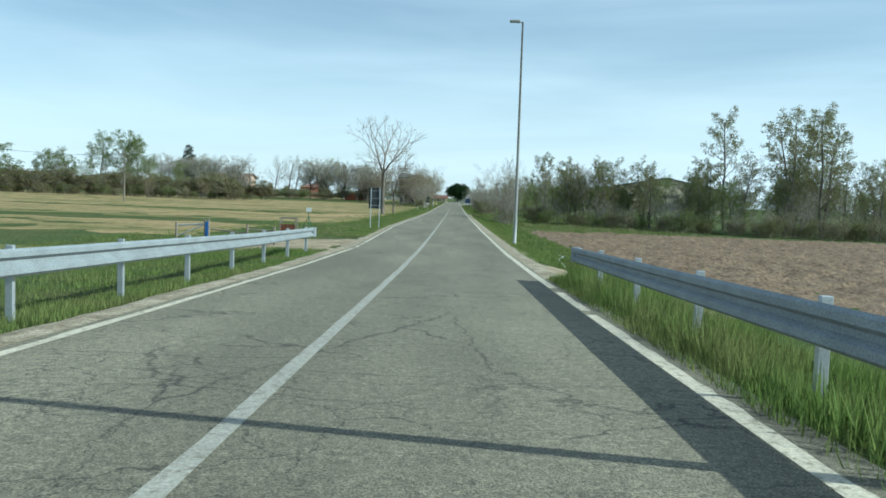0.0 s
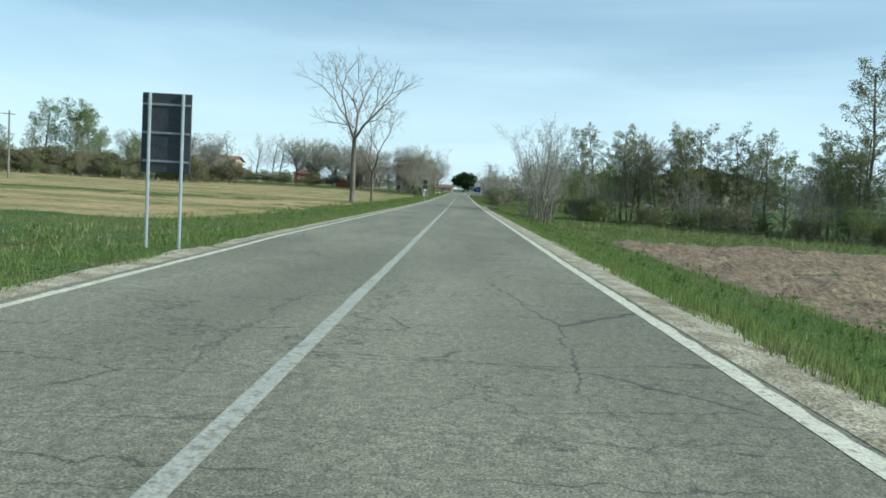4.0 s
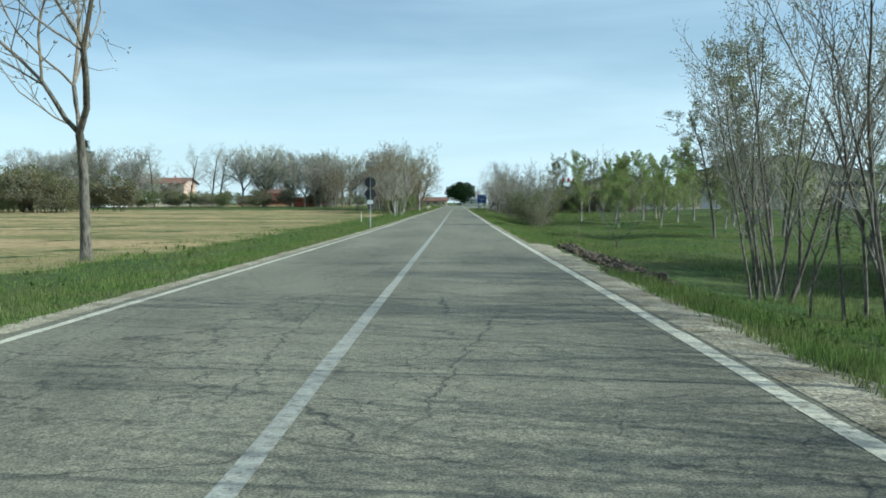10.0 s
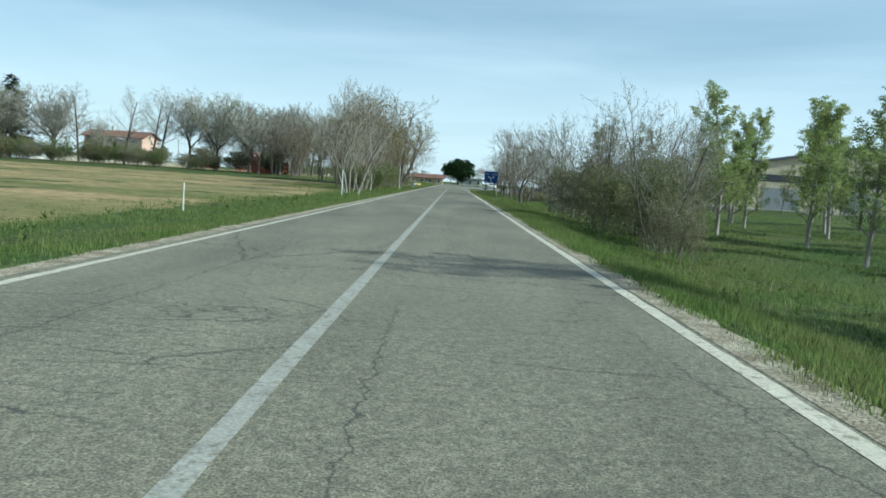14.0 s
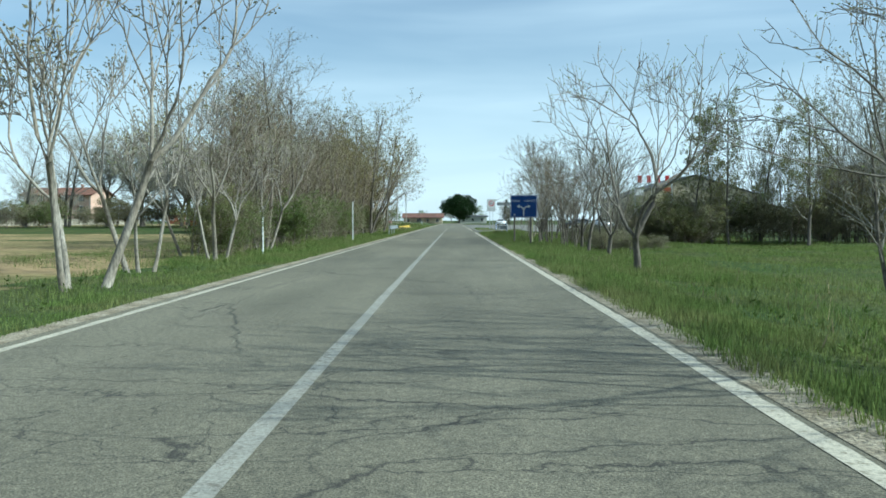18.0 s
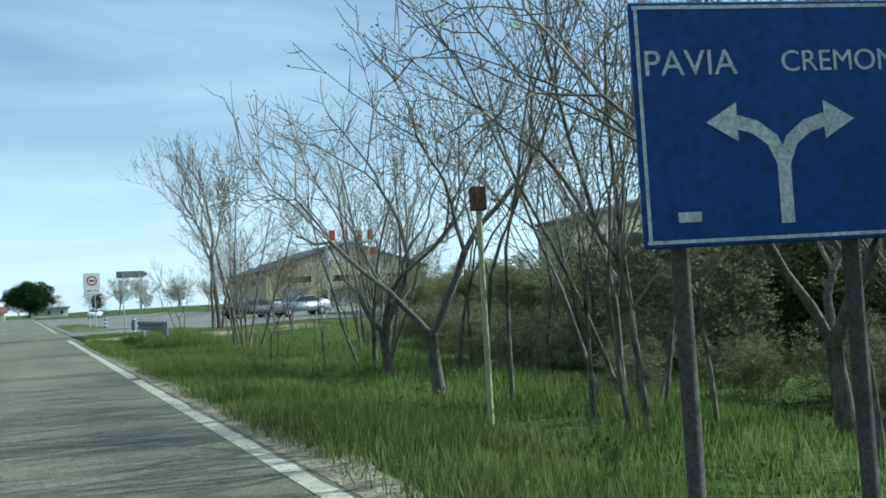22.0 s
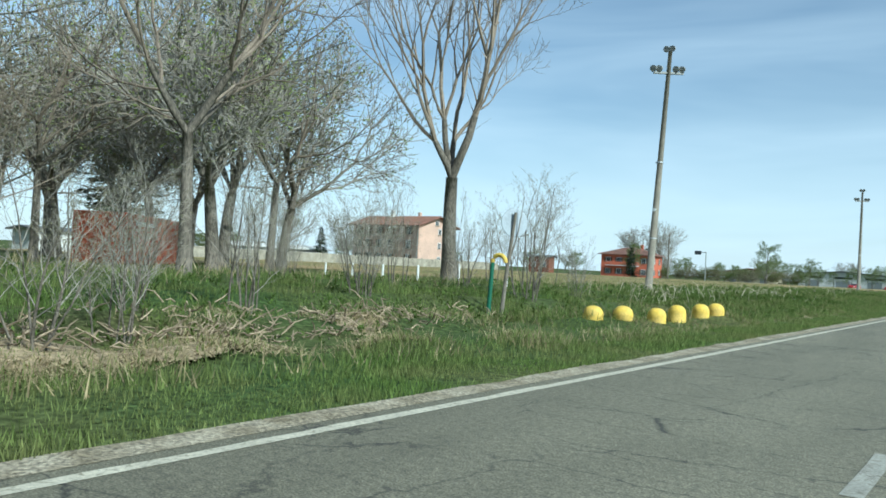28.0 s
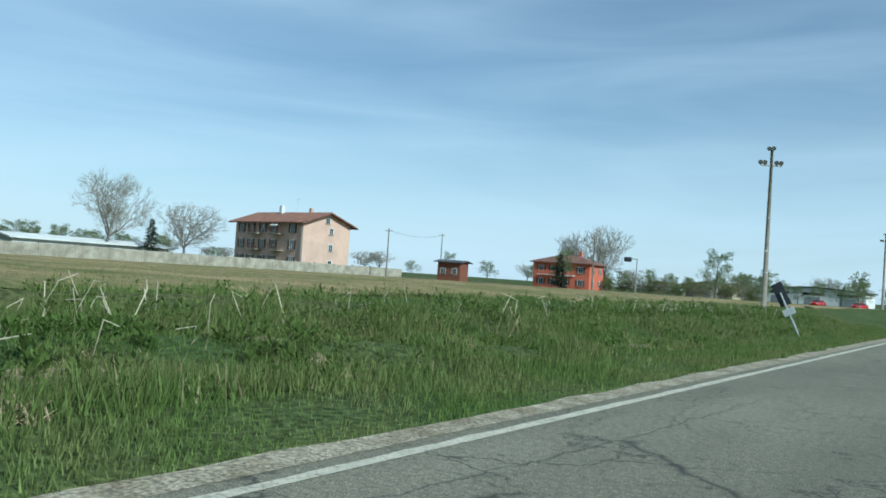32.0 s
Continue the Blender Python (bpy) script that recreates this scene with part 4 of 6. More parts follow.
alder_kinds = [tree_kind("alder", grow(30 + k, 11.0, 0.14, 4, 0.16, 52, (22, 8, 5), 0.3, 0.06, 0.25, 0.12, 2, leaf_from=2, fine=0.012), (BARK_DARK, TWIG_DARK, LEAF_OLIVE), "slender dark-stemmed tree with sparse spring leaves", group="wood beside the field") for k in range(4)]
round_kinds = [tree_kind("broadleaf_tree", grow(40 + k, 8.5, 0.17, 4, 0.14, 52, (16, 8, 5), 0.44, 0.08, 0.25, 0.15, 3, leaf_from=2, fine=0.012), (BARK_DARK, TWIG_HAZE, LEAF_GREEN), "dense green leafing tree", group="wood beside the field") for k in range(3)]
poplar_kinds = [tree_kind("young_poplar", grow(50 + k, 8.4, 0.085, 4, 0.14, 38, (30, 8, 4), 0.24, 0.16, 0.18, 0.085, 3, leaf_from=2), (BARK_PALE, TWIG_PALE, LEAF_YOUNG), "young poplar with light green leaves on the meadow", group="poplars on the meadow") for k in range(3)]
thicket_kinds = [tree_kind("sapling_clump", clump(60 + k, 6, 0.7, 7.0, 0.05, levels=4, clear=0.26, spread=34, kids=(11, 6, 3), ratio=0.4, up=0.13, wiggle=0.3, leaf=0.045, leaf_n=1, leaf_from=3, sides=5, fine=0.006), (BARK, TWIG_HAZE, LEAF_BUD), "clump of thin bare grey saplings", "saplings", "saplings along the verge") for k in range(4)]
locust_kinds = [tree_kind("spreading_tree", forking(70 + 3 * k, 6.2, 0.1, 0.16, 36, 6, 0.84, 0.07, 0.22, (3, 2)[k], 0.045, 1, 0.007, (0.1, 0.0), 7, lateral=0), (BARK_DARK, TWIG_DARK, LEAF_YOUNG), "low spreading bare tree with fresh leaf tips", group="trees along the verge") for k in range(2)]
shrub_kinds = [tree_kind("shrub", clump(80 + k, 8, 0.8, 2.9, 0.025, levels=4, clear=0.12, spread=42, kids=(9, 5, 3), ratio=0.45, up=0.05, wiggle=0.3, leaf=0.07, leaf_n=2, leaf_from=2, sides=4, fine=0.007), (TWIG, TWIG, (LEAF_OLIVE, LEAF_BUD, LEAF_GREEN)[k]), "tangled shrub with spring leaves", "shrub", "shrubs") for k in range(3)]
brown_kinds = [tree_kind("scrub_tree", clump(90 + k, 5, 0.9, 5.2, 0.06, levels=4, clear=0.12, spread=44, kids=(10, 7, 4), ratio=0.46, up=0.08, wiggle=0.28, leaf=0.17, leaf_n=2, leaf_from=3, sides=4, fine=0.016), (BARK, TWIG_HAZE, LEAF_BROWN), "brown leafless scrub tree", group="scrub behind the field") for k in range(2)]
yellow_kind = tree_kind("budding_tree", clump(97, 6, 0.9, 8.4, 0.075, levels=4, clear=0.18, spread=36, kids=(11, 7, 4), ratio=0.42, up=0.1, wiggle=0.3, leaf=0.075, leaf_n=1, leaf_from=3, sides=6, fine=0.007), (BARK, TWIG, LEAF_YELLOWISH), "many-stemmed tree with yellow-green buds", group="trees along the verge")
fir = tree_kind("fir_tree", conifer(5, 15.0, 4.3, 0.7, 15), (BARK_DARK, TWIG, NEEDLE), "dark green pointed fir tree")
pine = tree_kind("umbrella_pine", umbrella_pine(6, 12.5, 15.5), (BARK, TWIG, NEEDLE_PINE), "dark green umbrella pine at the road's end")

rng = random.Random(77)
plant(big_bare, -9.2, 134.0, 1.18, 2.2)
plant(small_bare, -8.35, 142.7, 1.3, 1.0)
# row of pale trees behind the stubble field
for k, (x, y, sc) in enumerate(((-26.6, 332, 0.95), (-33.5, 338, 1.1), (-42.5, 340, 1.1), (-50, 338, 1.2), (-57, 341, 1.15), (-88, 343, 1.2), (-97, 341, 1.2), (-106, 345, 1.15), (-116, 343, 1.2))):
    plant(plane_kinds[k % 3], x, y, sc * 1.22, rng.uniform(0, 6), wide=1.1)
for k in range(11):
    if k in (3, 4, 5, 6):
        continue
    plant(plane_kinds[k % 3], -38 - 7.4 * k + rng.uniform(-1, 1), 345 + rng.uniform(-2, 4), rng.uniform(1.15, 1.35), rng.uniform(0, 6), wide=1.1)
for k in range(16):
    plant(brown_kinds[k % 2], -34 - 5.5 * k + rng.uniform(-2, 2), 322 + rng.uniform(-3, 3), rng.uniform(0.5, 0.75), rng.uniform(0, 6), wide=1.7)
# scrub wood along the far side of the left field
for k in range(95):
    x = -58 - 1.75 * k + rng.uniform(-2, 2)
    plant(brown_kinds[k % 2], x, 252 - 0.18 * (-58 - x) + rng.uniform(-4, 10), rng.uniform(0.75, 1.2), rng.uniform(0, 6), wide=1.6)
for k in range(26):
    plant(shrub_kinds[k % 3], -60 - 3.4 * k + rng.uniform(-2, 2), 246 - 0.6 * k + rng.uniform(-3, 3), rng.uniform(0.7, 1.1), rng.uniform(0, 6), wide=1.5)
for k in range(10):
    plant(round_kinds[k % 3], -112 - 4.2 * k + rng.uniform(-2, 2), 250 + rng.uniform(-6, 6) - k, rng.uniform(0.9, 1.45), rng.uniform(0, 6), wide=1.25)
for k in range(14):
    plant(shrub_kinds[k % 3], -84 - 2.6 * k, 318 + rng.uniform(-3, 3), rng.uniform(1.5, 2.1), rng.uniform(0, 6), wide=1.3, label="dark green hedge shrub before the house")
for k in range(12):
    plant(shrub_kinds[k % 3], -48 - 3.0 * k, 318 + rng.uniform(-3, 3), rng.uniform(0.9, 1.4), rng.uniform(0, 6), wide=1.6)
plant(fir, -121.5, 387.0, 1.54, wide=1.3)
for x, y in ((-63, 340), (-72, 343), (-81, 341), (-67, 347)):
    plant(field_tree, x, y, 1.2, rng.uniform(0, 6), wide=1.2, label="tall bare tree with a high crown behind the field")
for x, y, s in ((-104, 283, 1.9), (-110, 287, 2.1), (-117, 284, 2.0), (-97, 276, 1.3), (-86, 270, 1.1)):
    plant(round_kinds[int(s * 10) % 3], x, y, s, rng.uniform(0, 6), label="tall rounded tree with yellow-green spring leaves")
plant(yellow_kind, -64, 226, 0.7, 1.0)
plant(yellow_kind, -78, 224, 0.75, 2.0)
# wood beyond the ploughed field
for k in range(60):
    u = k / 60
    plant(alder_kinds[k % 4], 17 + 71 * u + rng.uniform(-2, 3), 118 + 26 * max(0.0, 1 - u / 0.32) + rng.uniform(0, 12 + 14 * min(1.0, u / 0.4)) - 14 * u, rng.uniform(0.6, 0.9) + (0.62 if 0.36 < u < 0.46 else 0), rng.uniform(0, 6), wide=1.1)
for k in range(20):
    plant(plane_kinds[k % 3] if k % 2 else field_tree, 18 + 3.6 * k + rng.uniform(-2, 2), 122 + 24 * max(0.0, 1 - k / 7) + rng.uniform(0, 10 + 2 * min(k, 10)) - 0.6 * k, rng.uniform(0.55, 0.85), rng.uniform(0, 6), label="tall bare tree at the edge of the wood")
for k in range(34):
    u = k / 34
    plant(round_kinds[k % 3], 18 + 69 * u + rng.uniform(-2, 2), 121 + 26 * max(0.0, 1 - u / 0.32) + rng.uniform(0, 10 + 20 * min(1.0, u / 0.4)) - 12 * u, rng.uniform(0.5, 0.8), rng.uniform(0, 6), wide=1.1)
for k in range(34):
    u = k / 34
    plant(thicket_kinds[k % 4] if k % 3 else shrub_kinds[k % 3], 13 + 74 * u + rng.uniform(-1, 1), 113 + 26 * max(0.0, 1 - u / 0.32) + rng.uniform(0, 9) - 13 * u, rng.uniform(0.4, 0.7), rng.uniform(0, 6), wide=1.5)
for k in range(46):
    u = k / 46
    plant(shrub_kinds[k % 3], 13 + 76 * u + rng.uniform(-1, 1), 114 + 26 * max(0.0, 1 - u / 0.32) + rng.uniform(-1, 5) - 14 * u, rng.uniform(0.5, 0.95), rng.uniform(0, 6), wide=1.6, label="low green undergrowth at the edge of the wood")
# saplings and shrubs along the right verge
for x, y, s in ((7.8, 124.6, 1.0), (8.3, 127.2, 1.05), (9.1, 130.5, 1.1), (9.6, 134.0, 1.1), (8.9, 136.6, 1.05), (7.7, 139.8, 0.85), (8.7, 141.4, 0.95)):
    plant(thicket_kinds[rng.randrange(4)], x, y, s, rng.uniform(0, 6), wide=1.05)
for x, y, s in ((7.4, 140.0, 0.7), (7.5, 137.2, 0.8), (8.1, 137.1, 1.2), (8.7, 137.6, 1.3), (7.4, 126.0, 1.1), (8.0, 132.0, 1.2)):
    plant(saplings[rng.randrange(3)], x, y, s, rng.uniform(0, 6))
for x, y, s in ((7.4, 187, 0.6), (7.8, 191.5, 0.95), (7.4, 197, 1.0), (8.6, 194, 1.1), (6.8, 203, 0.9), (9.2, 199, 1.15), (8.8, 204, 1.0), (7.6, 207, 0.9)):
    plant(shrub_kinds[0 if 190 < y < 201 else 1], x, y, s, rng.uniform(0, 6))
for x, y, s in ((9.0, 197, 0.75), (8.2, 203, 0.7), (7.4, 213, 0.75), (8.8, 219, 0.7), (7.8, 190, 0.65)):
    plant(thicket_kinds[rng.randrange(4)], x, y, s, rng.uniform(0, 6), wide=1.3)
for k, (x, y) in enumerate(((13.1, 201), (15.7, 197.5), (17.9, 189.6), (21, 196), (24, 190), (20, 205), (27, 199), (31, 194), (26, 208), (17, 211), (14.6, 190.5), (22, 186), (19, 214), (23, 212), (29, 205), (34, 203), (25, 219), (31, 213), (37, 210), (34, 221), (40, 217), (21, 222))):
    plant(poplar_kinds[k % 3], x, y, rng.uniform(0.66, 0.82), rng.uniform(0, 6), wide=1.5)
for k in range(16):
    plant((alder_kinds[k % 4] if k % 2 else round_kinds[k % 3]), 30 + 5.5 * k + rng.uniform(-3, 3), 214 + rng.uniform(-8, 10), rng.uniform(0.6, 0.85), rng.uniform(0, 6))
for x, y, s, turn in ((6.5, 229.8, 1.22, 0.6), (7.1, 214.8, 0.85, 2.6), (8.0, 211.2, 1.05, 1.6), (8.1, 206.5, 0.95, 4.6), (7.8, 246.2, 1.05, 1.9), (8.4, 244.1, 1.1, 3.4), (8.6, 253.4, 1.1, 5.0), (7.1, 261.1, 1.0, 0.4), (6.7, 258.3, 1.05, 2.9)):
    plant(locust_kinds[int(turn * 10) % 2], x, y, s, turn)
plant(locust_kinds[1], 8.6, 161.0, 0.46, 0.6, label="small bare young tree in the meadow grass")
for x, y, s in ((19.0, 172.6, 1.0), (20.6, 173.0, 1.08), (17.6, 174.6, 0.75), (22.5, 176.0, 0.8)):
    plant(alder_kinds[int(x) % 4], x, y, s, rng.uniform(0, 6))
for x, y, s in ((16.8, 259.6, 0.76), (17.9, 259.0, 0.8), (18.8, 258.4, 0.82), (21.4, 260.2, 0.78)):
    plant(alder_kinds[int(x) % 4], x, y, s, rng.uniform(0, 6), wide=0.8, label="slim leafing tree before the warehouse")
for k in range(22):
    plant(shrub_kinds[(1, 0, 1)[k % 3]], 12.6 + 0.85 * k + rng.uniform(-0.4, 0.4), 258.5 + rng.uniform(0, 3.5), rng.uniform(0.75, 1.3), rng.uniform(0, 6), wide=1.2, label="dark tangled undergrowth before the warehouse")
for x, y, s in ((21.8, 261.5, 1.2), (23.6, 262.0, 1.15), (26.2, 260.5, 1.3), (27.4, 259.0, 1.25), (29.0, 260.0, 1.2), (31.0, 258.0, 1.15)):
    plant(thicket_kinds[int(x) % 4], x, y, s, rng.uniform(0, 6), wide=0.9, label="tall thin bare saplings before the warehouse")
plant(yellow_kind, 24.6, 258.6, 0.62, 0.4, wide=1.3)
plant(yellow_kind, 27.8, 256.8, 0.58, 2.4, wide=1.4)
for k in range(9):
    plant(round_bare[k % 2] if k % 2 else alder_kinds[k % 4], 24 + 1.8 * k + rng.uniform(-2, 2), 256 + 2.6 * k + rng.uniform(-4, 4), rng.uniform(0.6, 0.85), rng.uniform(0, 6), label="slim bare tree before the warehouse")
for k in range(26):
    plant(shrub_kinds[k % 2], 17 + 0.35 * k + rng.uniform(-1.5, 1.5), 256 + 1.9 * k + rng.uniform(-2, 2), rng.uniform(0.6, 0.9), rng.uniform(0, 6), wide=1.5, label="dense brown hedge shrub behind the verge trees")
for k, (x, y) in enumerate(((7.7, 254.2), (7.25, 251.5), (7.3, 250.3), (7.8, 250.6), (7.5, 249.0), (8.4, 261.0), (6.4, 256.5), (6.8, 255.0), (6.9, 254.3), (7.25, 252.1), (7.1, 249.6), (7.0, 248.8), (6.7, 263.3), (8.6, 266.1), (7.9, 267.5), (6.9, 256.8), (6.6, 254.2), (7.9, 277.0), (8.2, 275.6), (9.2, 275.5), (6.0, 264.6), (6.3, 265.2), (6.7, 266.4), (7.6, 275.0), (7.4, 272.9), (7.3, 271.8), (6.1, 276.4), (6.3, 276.9), (6.7, 279.2), (8.9, 257.4), (9.4, 259.6), (9.8, 263.0), (9.6, 269.6), (8.8, 272.2), (10.4, 274.0), (8.3, 239.0))):
    plant(saplings[k % 3], x, y, 0.45 if y < 240 else rng.uniform(0.5, 0.7) if x < 6.8 and y > 262 else rng.uniform(0.85, 1.25) if y < 264 else rng.uniform(0.55, 0.8), rng.uniform(0, 6))
for x, y, s in ((8.2, 256, 0.85), (9.2, 249, 0.75), (8.2, 264, 0.8), (9.6, 268, 0.75), (7.6, 273.4, 0.8), (12, 262, 0.85), (11.5, 254, 0.75)):
    plant(thicket_kinds[rng.randrange(4)], x, y, s, rng.uniform(0, 6), wide=1.1)
for k in range(30):
    plant(shrub_kinds[(0, 1, 1)[k % 3]], 8.4 + rng.uniform(0, 3.6) + 0.04 * k, 246 + 0.82 * k + rng.uniform(-0.5, 0.5), rng.uniform(0.22, 0.42), rng.uniform(0, 6), wide=1.5, label="low brown bramble tangle under the verge trees")
plant(many_stemmed, 10.4, 290.2, 1.25, 1.0, wide=1.1)
plant(many_stemmed, 12.6, 285.0, 0.48, 2.4, wide=0.9)
plant(thicket_kinds[2], 9.6, 283.0, 0.55, 2.0)
for k in range(14):
    plant((round_kinds[k % 3] if k % 3 else alder_kinds[k % 4]), 28 + rng.uniform(0, 34), 262 + rng.uniform(0, 36), rng.uniform(0.45, 0.7), rng.uniform(0, 6))
plant(yellow_kind, 27, 300, 0.7, 0.5)
plant(round_kinds[1], 40.5, 382, 0.85, 0.5, label="green leafing tree before the workshop hall")
for k in range(11):
    plant(shrub_kinds[k % 2], 46 + 3.2 * k, 374 + rng.uniform(-2, 2), rng.uniform(0.9, 1.3), rng.uniform(0, 6), wide=1.6, label="dark hedge shrub before the workshop hall")
# trees and shrubs along the left verge
for x, y, s in ((-6.3, 221.8, 1.25), (-7.0, 227.2, 1.0), (-6.8, 232.9, 0.95), (-8.9, 237.0, 0.85), (-7.3, 241.5, 0.9)):
    plant(vase, x, y, s, rng.uniform(0, 6))
for x, y, s in ((-7.6, 236.5, 0.55), (-8.4, 240.5, 0.7), (-7.6, 246.8, 0.8)):
    plant(shrub_kinds[2], x, y, s, rng.uniform(0, 6), wide=1.4, label="dark green shrub at the foot of the pale trees")
for k in range(13):
    plant(yellow_kind if k > 6 else round_bare[k % 2], -8.2 - rng.uniform(0, 2.4), 245 + 3.9 * k + rng.uniform(-1, 1), rng.uniform(0.9, 1.12), rng.uniform(0, 6), wide=1.15)
for k in range(11):
    plant(shrub_kinds[k % 3], -6.9 - rng.uniform(0, 1.6), 236 + 5.6 * k, rng.uniform(0.7, 1.05), rng.uniform(0, 6))
for x, y, s in ((-7.9, 281.0, 1.3), (-8.7, 284.6, 1.35), (-8.6, 288.5, 1.42), (-8.2, 293.2, 1.42), (-9.6, 297.4, 1.1)):
    plant(yellow_kind, x, y, s, rng.uniform(0, 6), wide=1.5)
for x, y, s in ((-7.2, 286.0, 0.7), (-9.0, 303.5, 0.55), (-9.8, 307.0, 0.5), (-8.6, 310.5, 0.45)):
    plant(shrub_kinds[1], x, y, s, rng.uniform(0, 6), wide=1.3)
# trees on the raised field
plant(forked, -19.25, 338.6, 1.0, 3.75)
for x, y, s in ((-13.5, 285, 1.15), (-16.5, 287, 1.2), (-19.0, 288, 1.15), (-15, 291.5, 1.1)):
    plant(round_bare[int(s * 100) % 2], x, y, s, rng.uniform(0, 6))
plant(lawn_tree, -19.9, 325.6, 1.1, 4.0)
plant(lawn_tree, -29.3, 337.5, 1.1, 1.0)
plant(lawn_tree, -32.5, 327.5, 1.0, 3.0)
for k in range(15):
    x, y = -25 - rng.uniform(0, 11), 310 + 1.25 * k + rng.uniform(-1, 1)
    if not 1.08 < (0.9 - x) / (y - 305.6) < 1.6:
        plant(plane_kinds[k % 3] if k % 3 == 1 else round_bare[k // 2 % 2], x, y, rng.uniform(0.85, 1.15), rng.uniform(0, 6), wide=1.2)
plant(fir, -32.5, 319.5, 0.46, 1.0)
for k in range(9):
    plant(thicket_kinds[k % 4], -12 - rng.uniform(0, 9), 309 + 2.6 * k, rng.uniform(0.2, 0.34), rng.uniform(0, 6), label="thin bare saplings standing in the weeds")
for x, y, sc in ((-7.3, 314.6, 0.3), (-7.8, 315.8, 0.26)):
    plant(thicket_kinds[int(-x * 10) % 4], x, y, sc, rng.uniform(0, 6), wide=1.3, label="reddish-brown thicket of thin stems beside the cut branches")
plant(saplings[2], -16.8, 318.6, 1.0, 2.6, label="thin leaning bare tree on the raised field")
plant(saplings[1], -17.6, 315.0, 1.3, 2.9, label="thin leaning bare tree on the raised field")
plant(thicket_kinds[2], -11.0, 331.0, 0.42, 0.4, wide=1.5)
for k in range(15):
    plant(thicket_kinds[k % 4], -9.2 - rng.uniform(0, 6.5), 309 + 1.7 * k + rng.uniform(-0.8, 0.8), rng.uniform(0.22, 0.42), rng.uniform(0, 6), wide=1.1, label="thin bare saplings standing in the weeds")
plant(plane_kinds[0], -110, 414, 1.15, 0.3, wide=0.95)
plant(plane_kinds[2], -104.5, 424, 0.85, 0.3, wide=1.25)
plant(saplings[1], -18.2, 346.2, 0.95, 0.4, label="thin bare young tree on the raised field")
plant(fir, -106, 419, 0.45, 0.3)
plant(round_kinds[1], -97, 484, 0.6, 0.3)
plant(round_kinds[2], -78.5, 500, 0.85, 0.3)
plant(fir, -78, 498, 0.5, 0.3)
plant(plane_kinds[2], -84, 535, 1.45, 1.3)
plant(plane_kinds[1], -94, 538, 1.3, 2.3)
plant(round_kinds[1], -50, 512, 1.0, 0.3, wide=1.2)
plant(round_kinds[2], -40, 511, 0.65, 1.3, wide=1.3)
for k in range(15):
    plant(shrub_kinds[k % 3], -86 + 2.9 * k, 531 - 0.35 * k + rng.uniform(-3, 3), rng.uniform(0.9, 1.5), rng.uniform(0, 6), wide=1.6, label="dark hedge shrub beyond the orange house")
for x, y, sc in ((-80, 536, 0.55), (-70, 540, 0.5), (-63, 534, 0.45)):
    plant(round_kinds[int(-x) % 3], x, y, sc, rng.uniform(0, 6), wide=1.3)
for k in range(12):
    plant(round_kinds[k % 3], -72 + 4.5 * k, 545 + rng.uniform(-5, 5), rng.uniform(0.4, 0.65), rng.uniform(0, 6), wide=1.4)
plant(round_kinds[0], -19, 480, 0.55, 0.3)
plant(pine, 3.0, 547.0)
plant(fir, 18, 470, 0.55, 0.3)
for k in range(9):
    plant(plane_kinds[k % 3], 22 + 7.5 * k, 470 + rng.uniform(-12, 12), rng.uniform(0.7, 0.9), rng.uniform(0, 6))
# woods at the skyline
for k in range(14):
    plant(round_kinds[k % 3], -305 + rng.uniform(-8, 8), 492 + 5.5 * k, rng.uniform(0.8, 1.1), rng.uniform(0, 6), wide=1.6)
for k in range(44):
    plant(round_kinds[k % 3] if k % 2 else alder_kinds[k % 4], 96 + 5.4 * k + rng.uniform(-3, 3), 300 + 2.2 * k + rng.uniform(-8, 8), rng.uniform(0.7, 1.1), rng.uniform(0, 6), wide=1.6)
for k in range(60):
    a = k / 60
    plant(round_kinds[k % 3] if k % 2 else plane_kinds[k % 3], -520 + 1040 * a + rng.uniform(-8, 8), 660 + rng.uniform(-20, 60), rng.uniform(0.7, 1.1), rng.uniform(0, 6), wide=1.8)
for k in range(40):
    plant(round_kinds[k % 3], 90 + 3.0 * k + rng.uniform(-4, 4), 120 + 6.5 * k + rng.uniform(-10, 10), rng.uniform(0.8, 1.2), rng.uniform(0, 6), wide=1.6)
for k in range(34):
    plant(brown_kinds[k % 2] if k % 2 else round_kinds[k % 3], -215 - 6 * k, 245 + rng.uniform(-20, 25), rng.uniform(0.8, 1.3), rng.uniform(0, 6), wide=2.2)


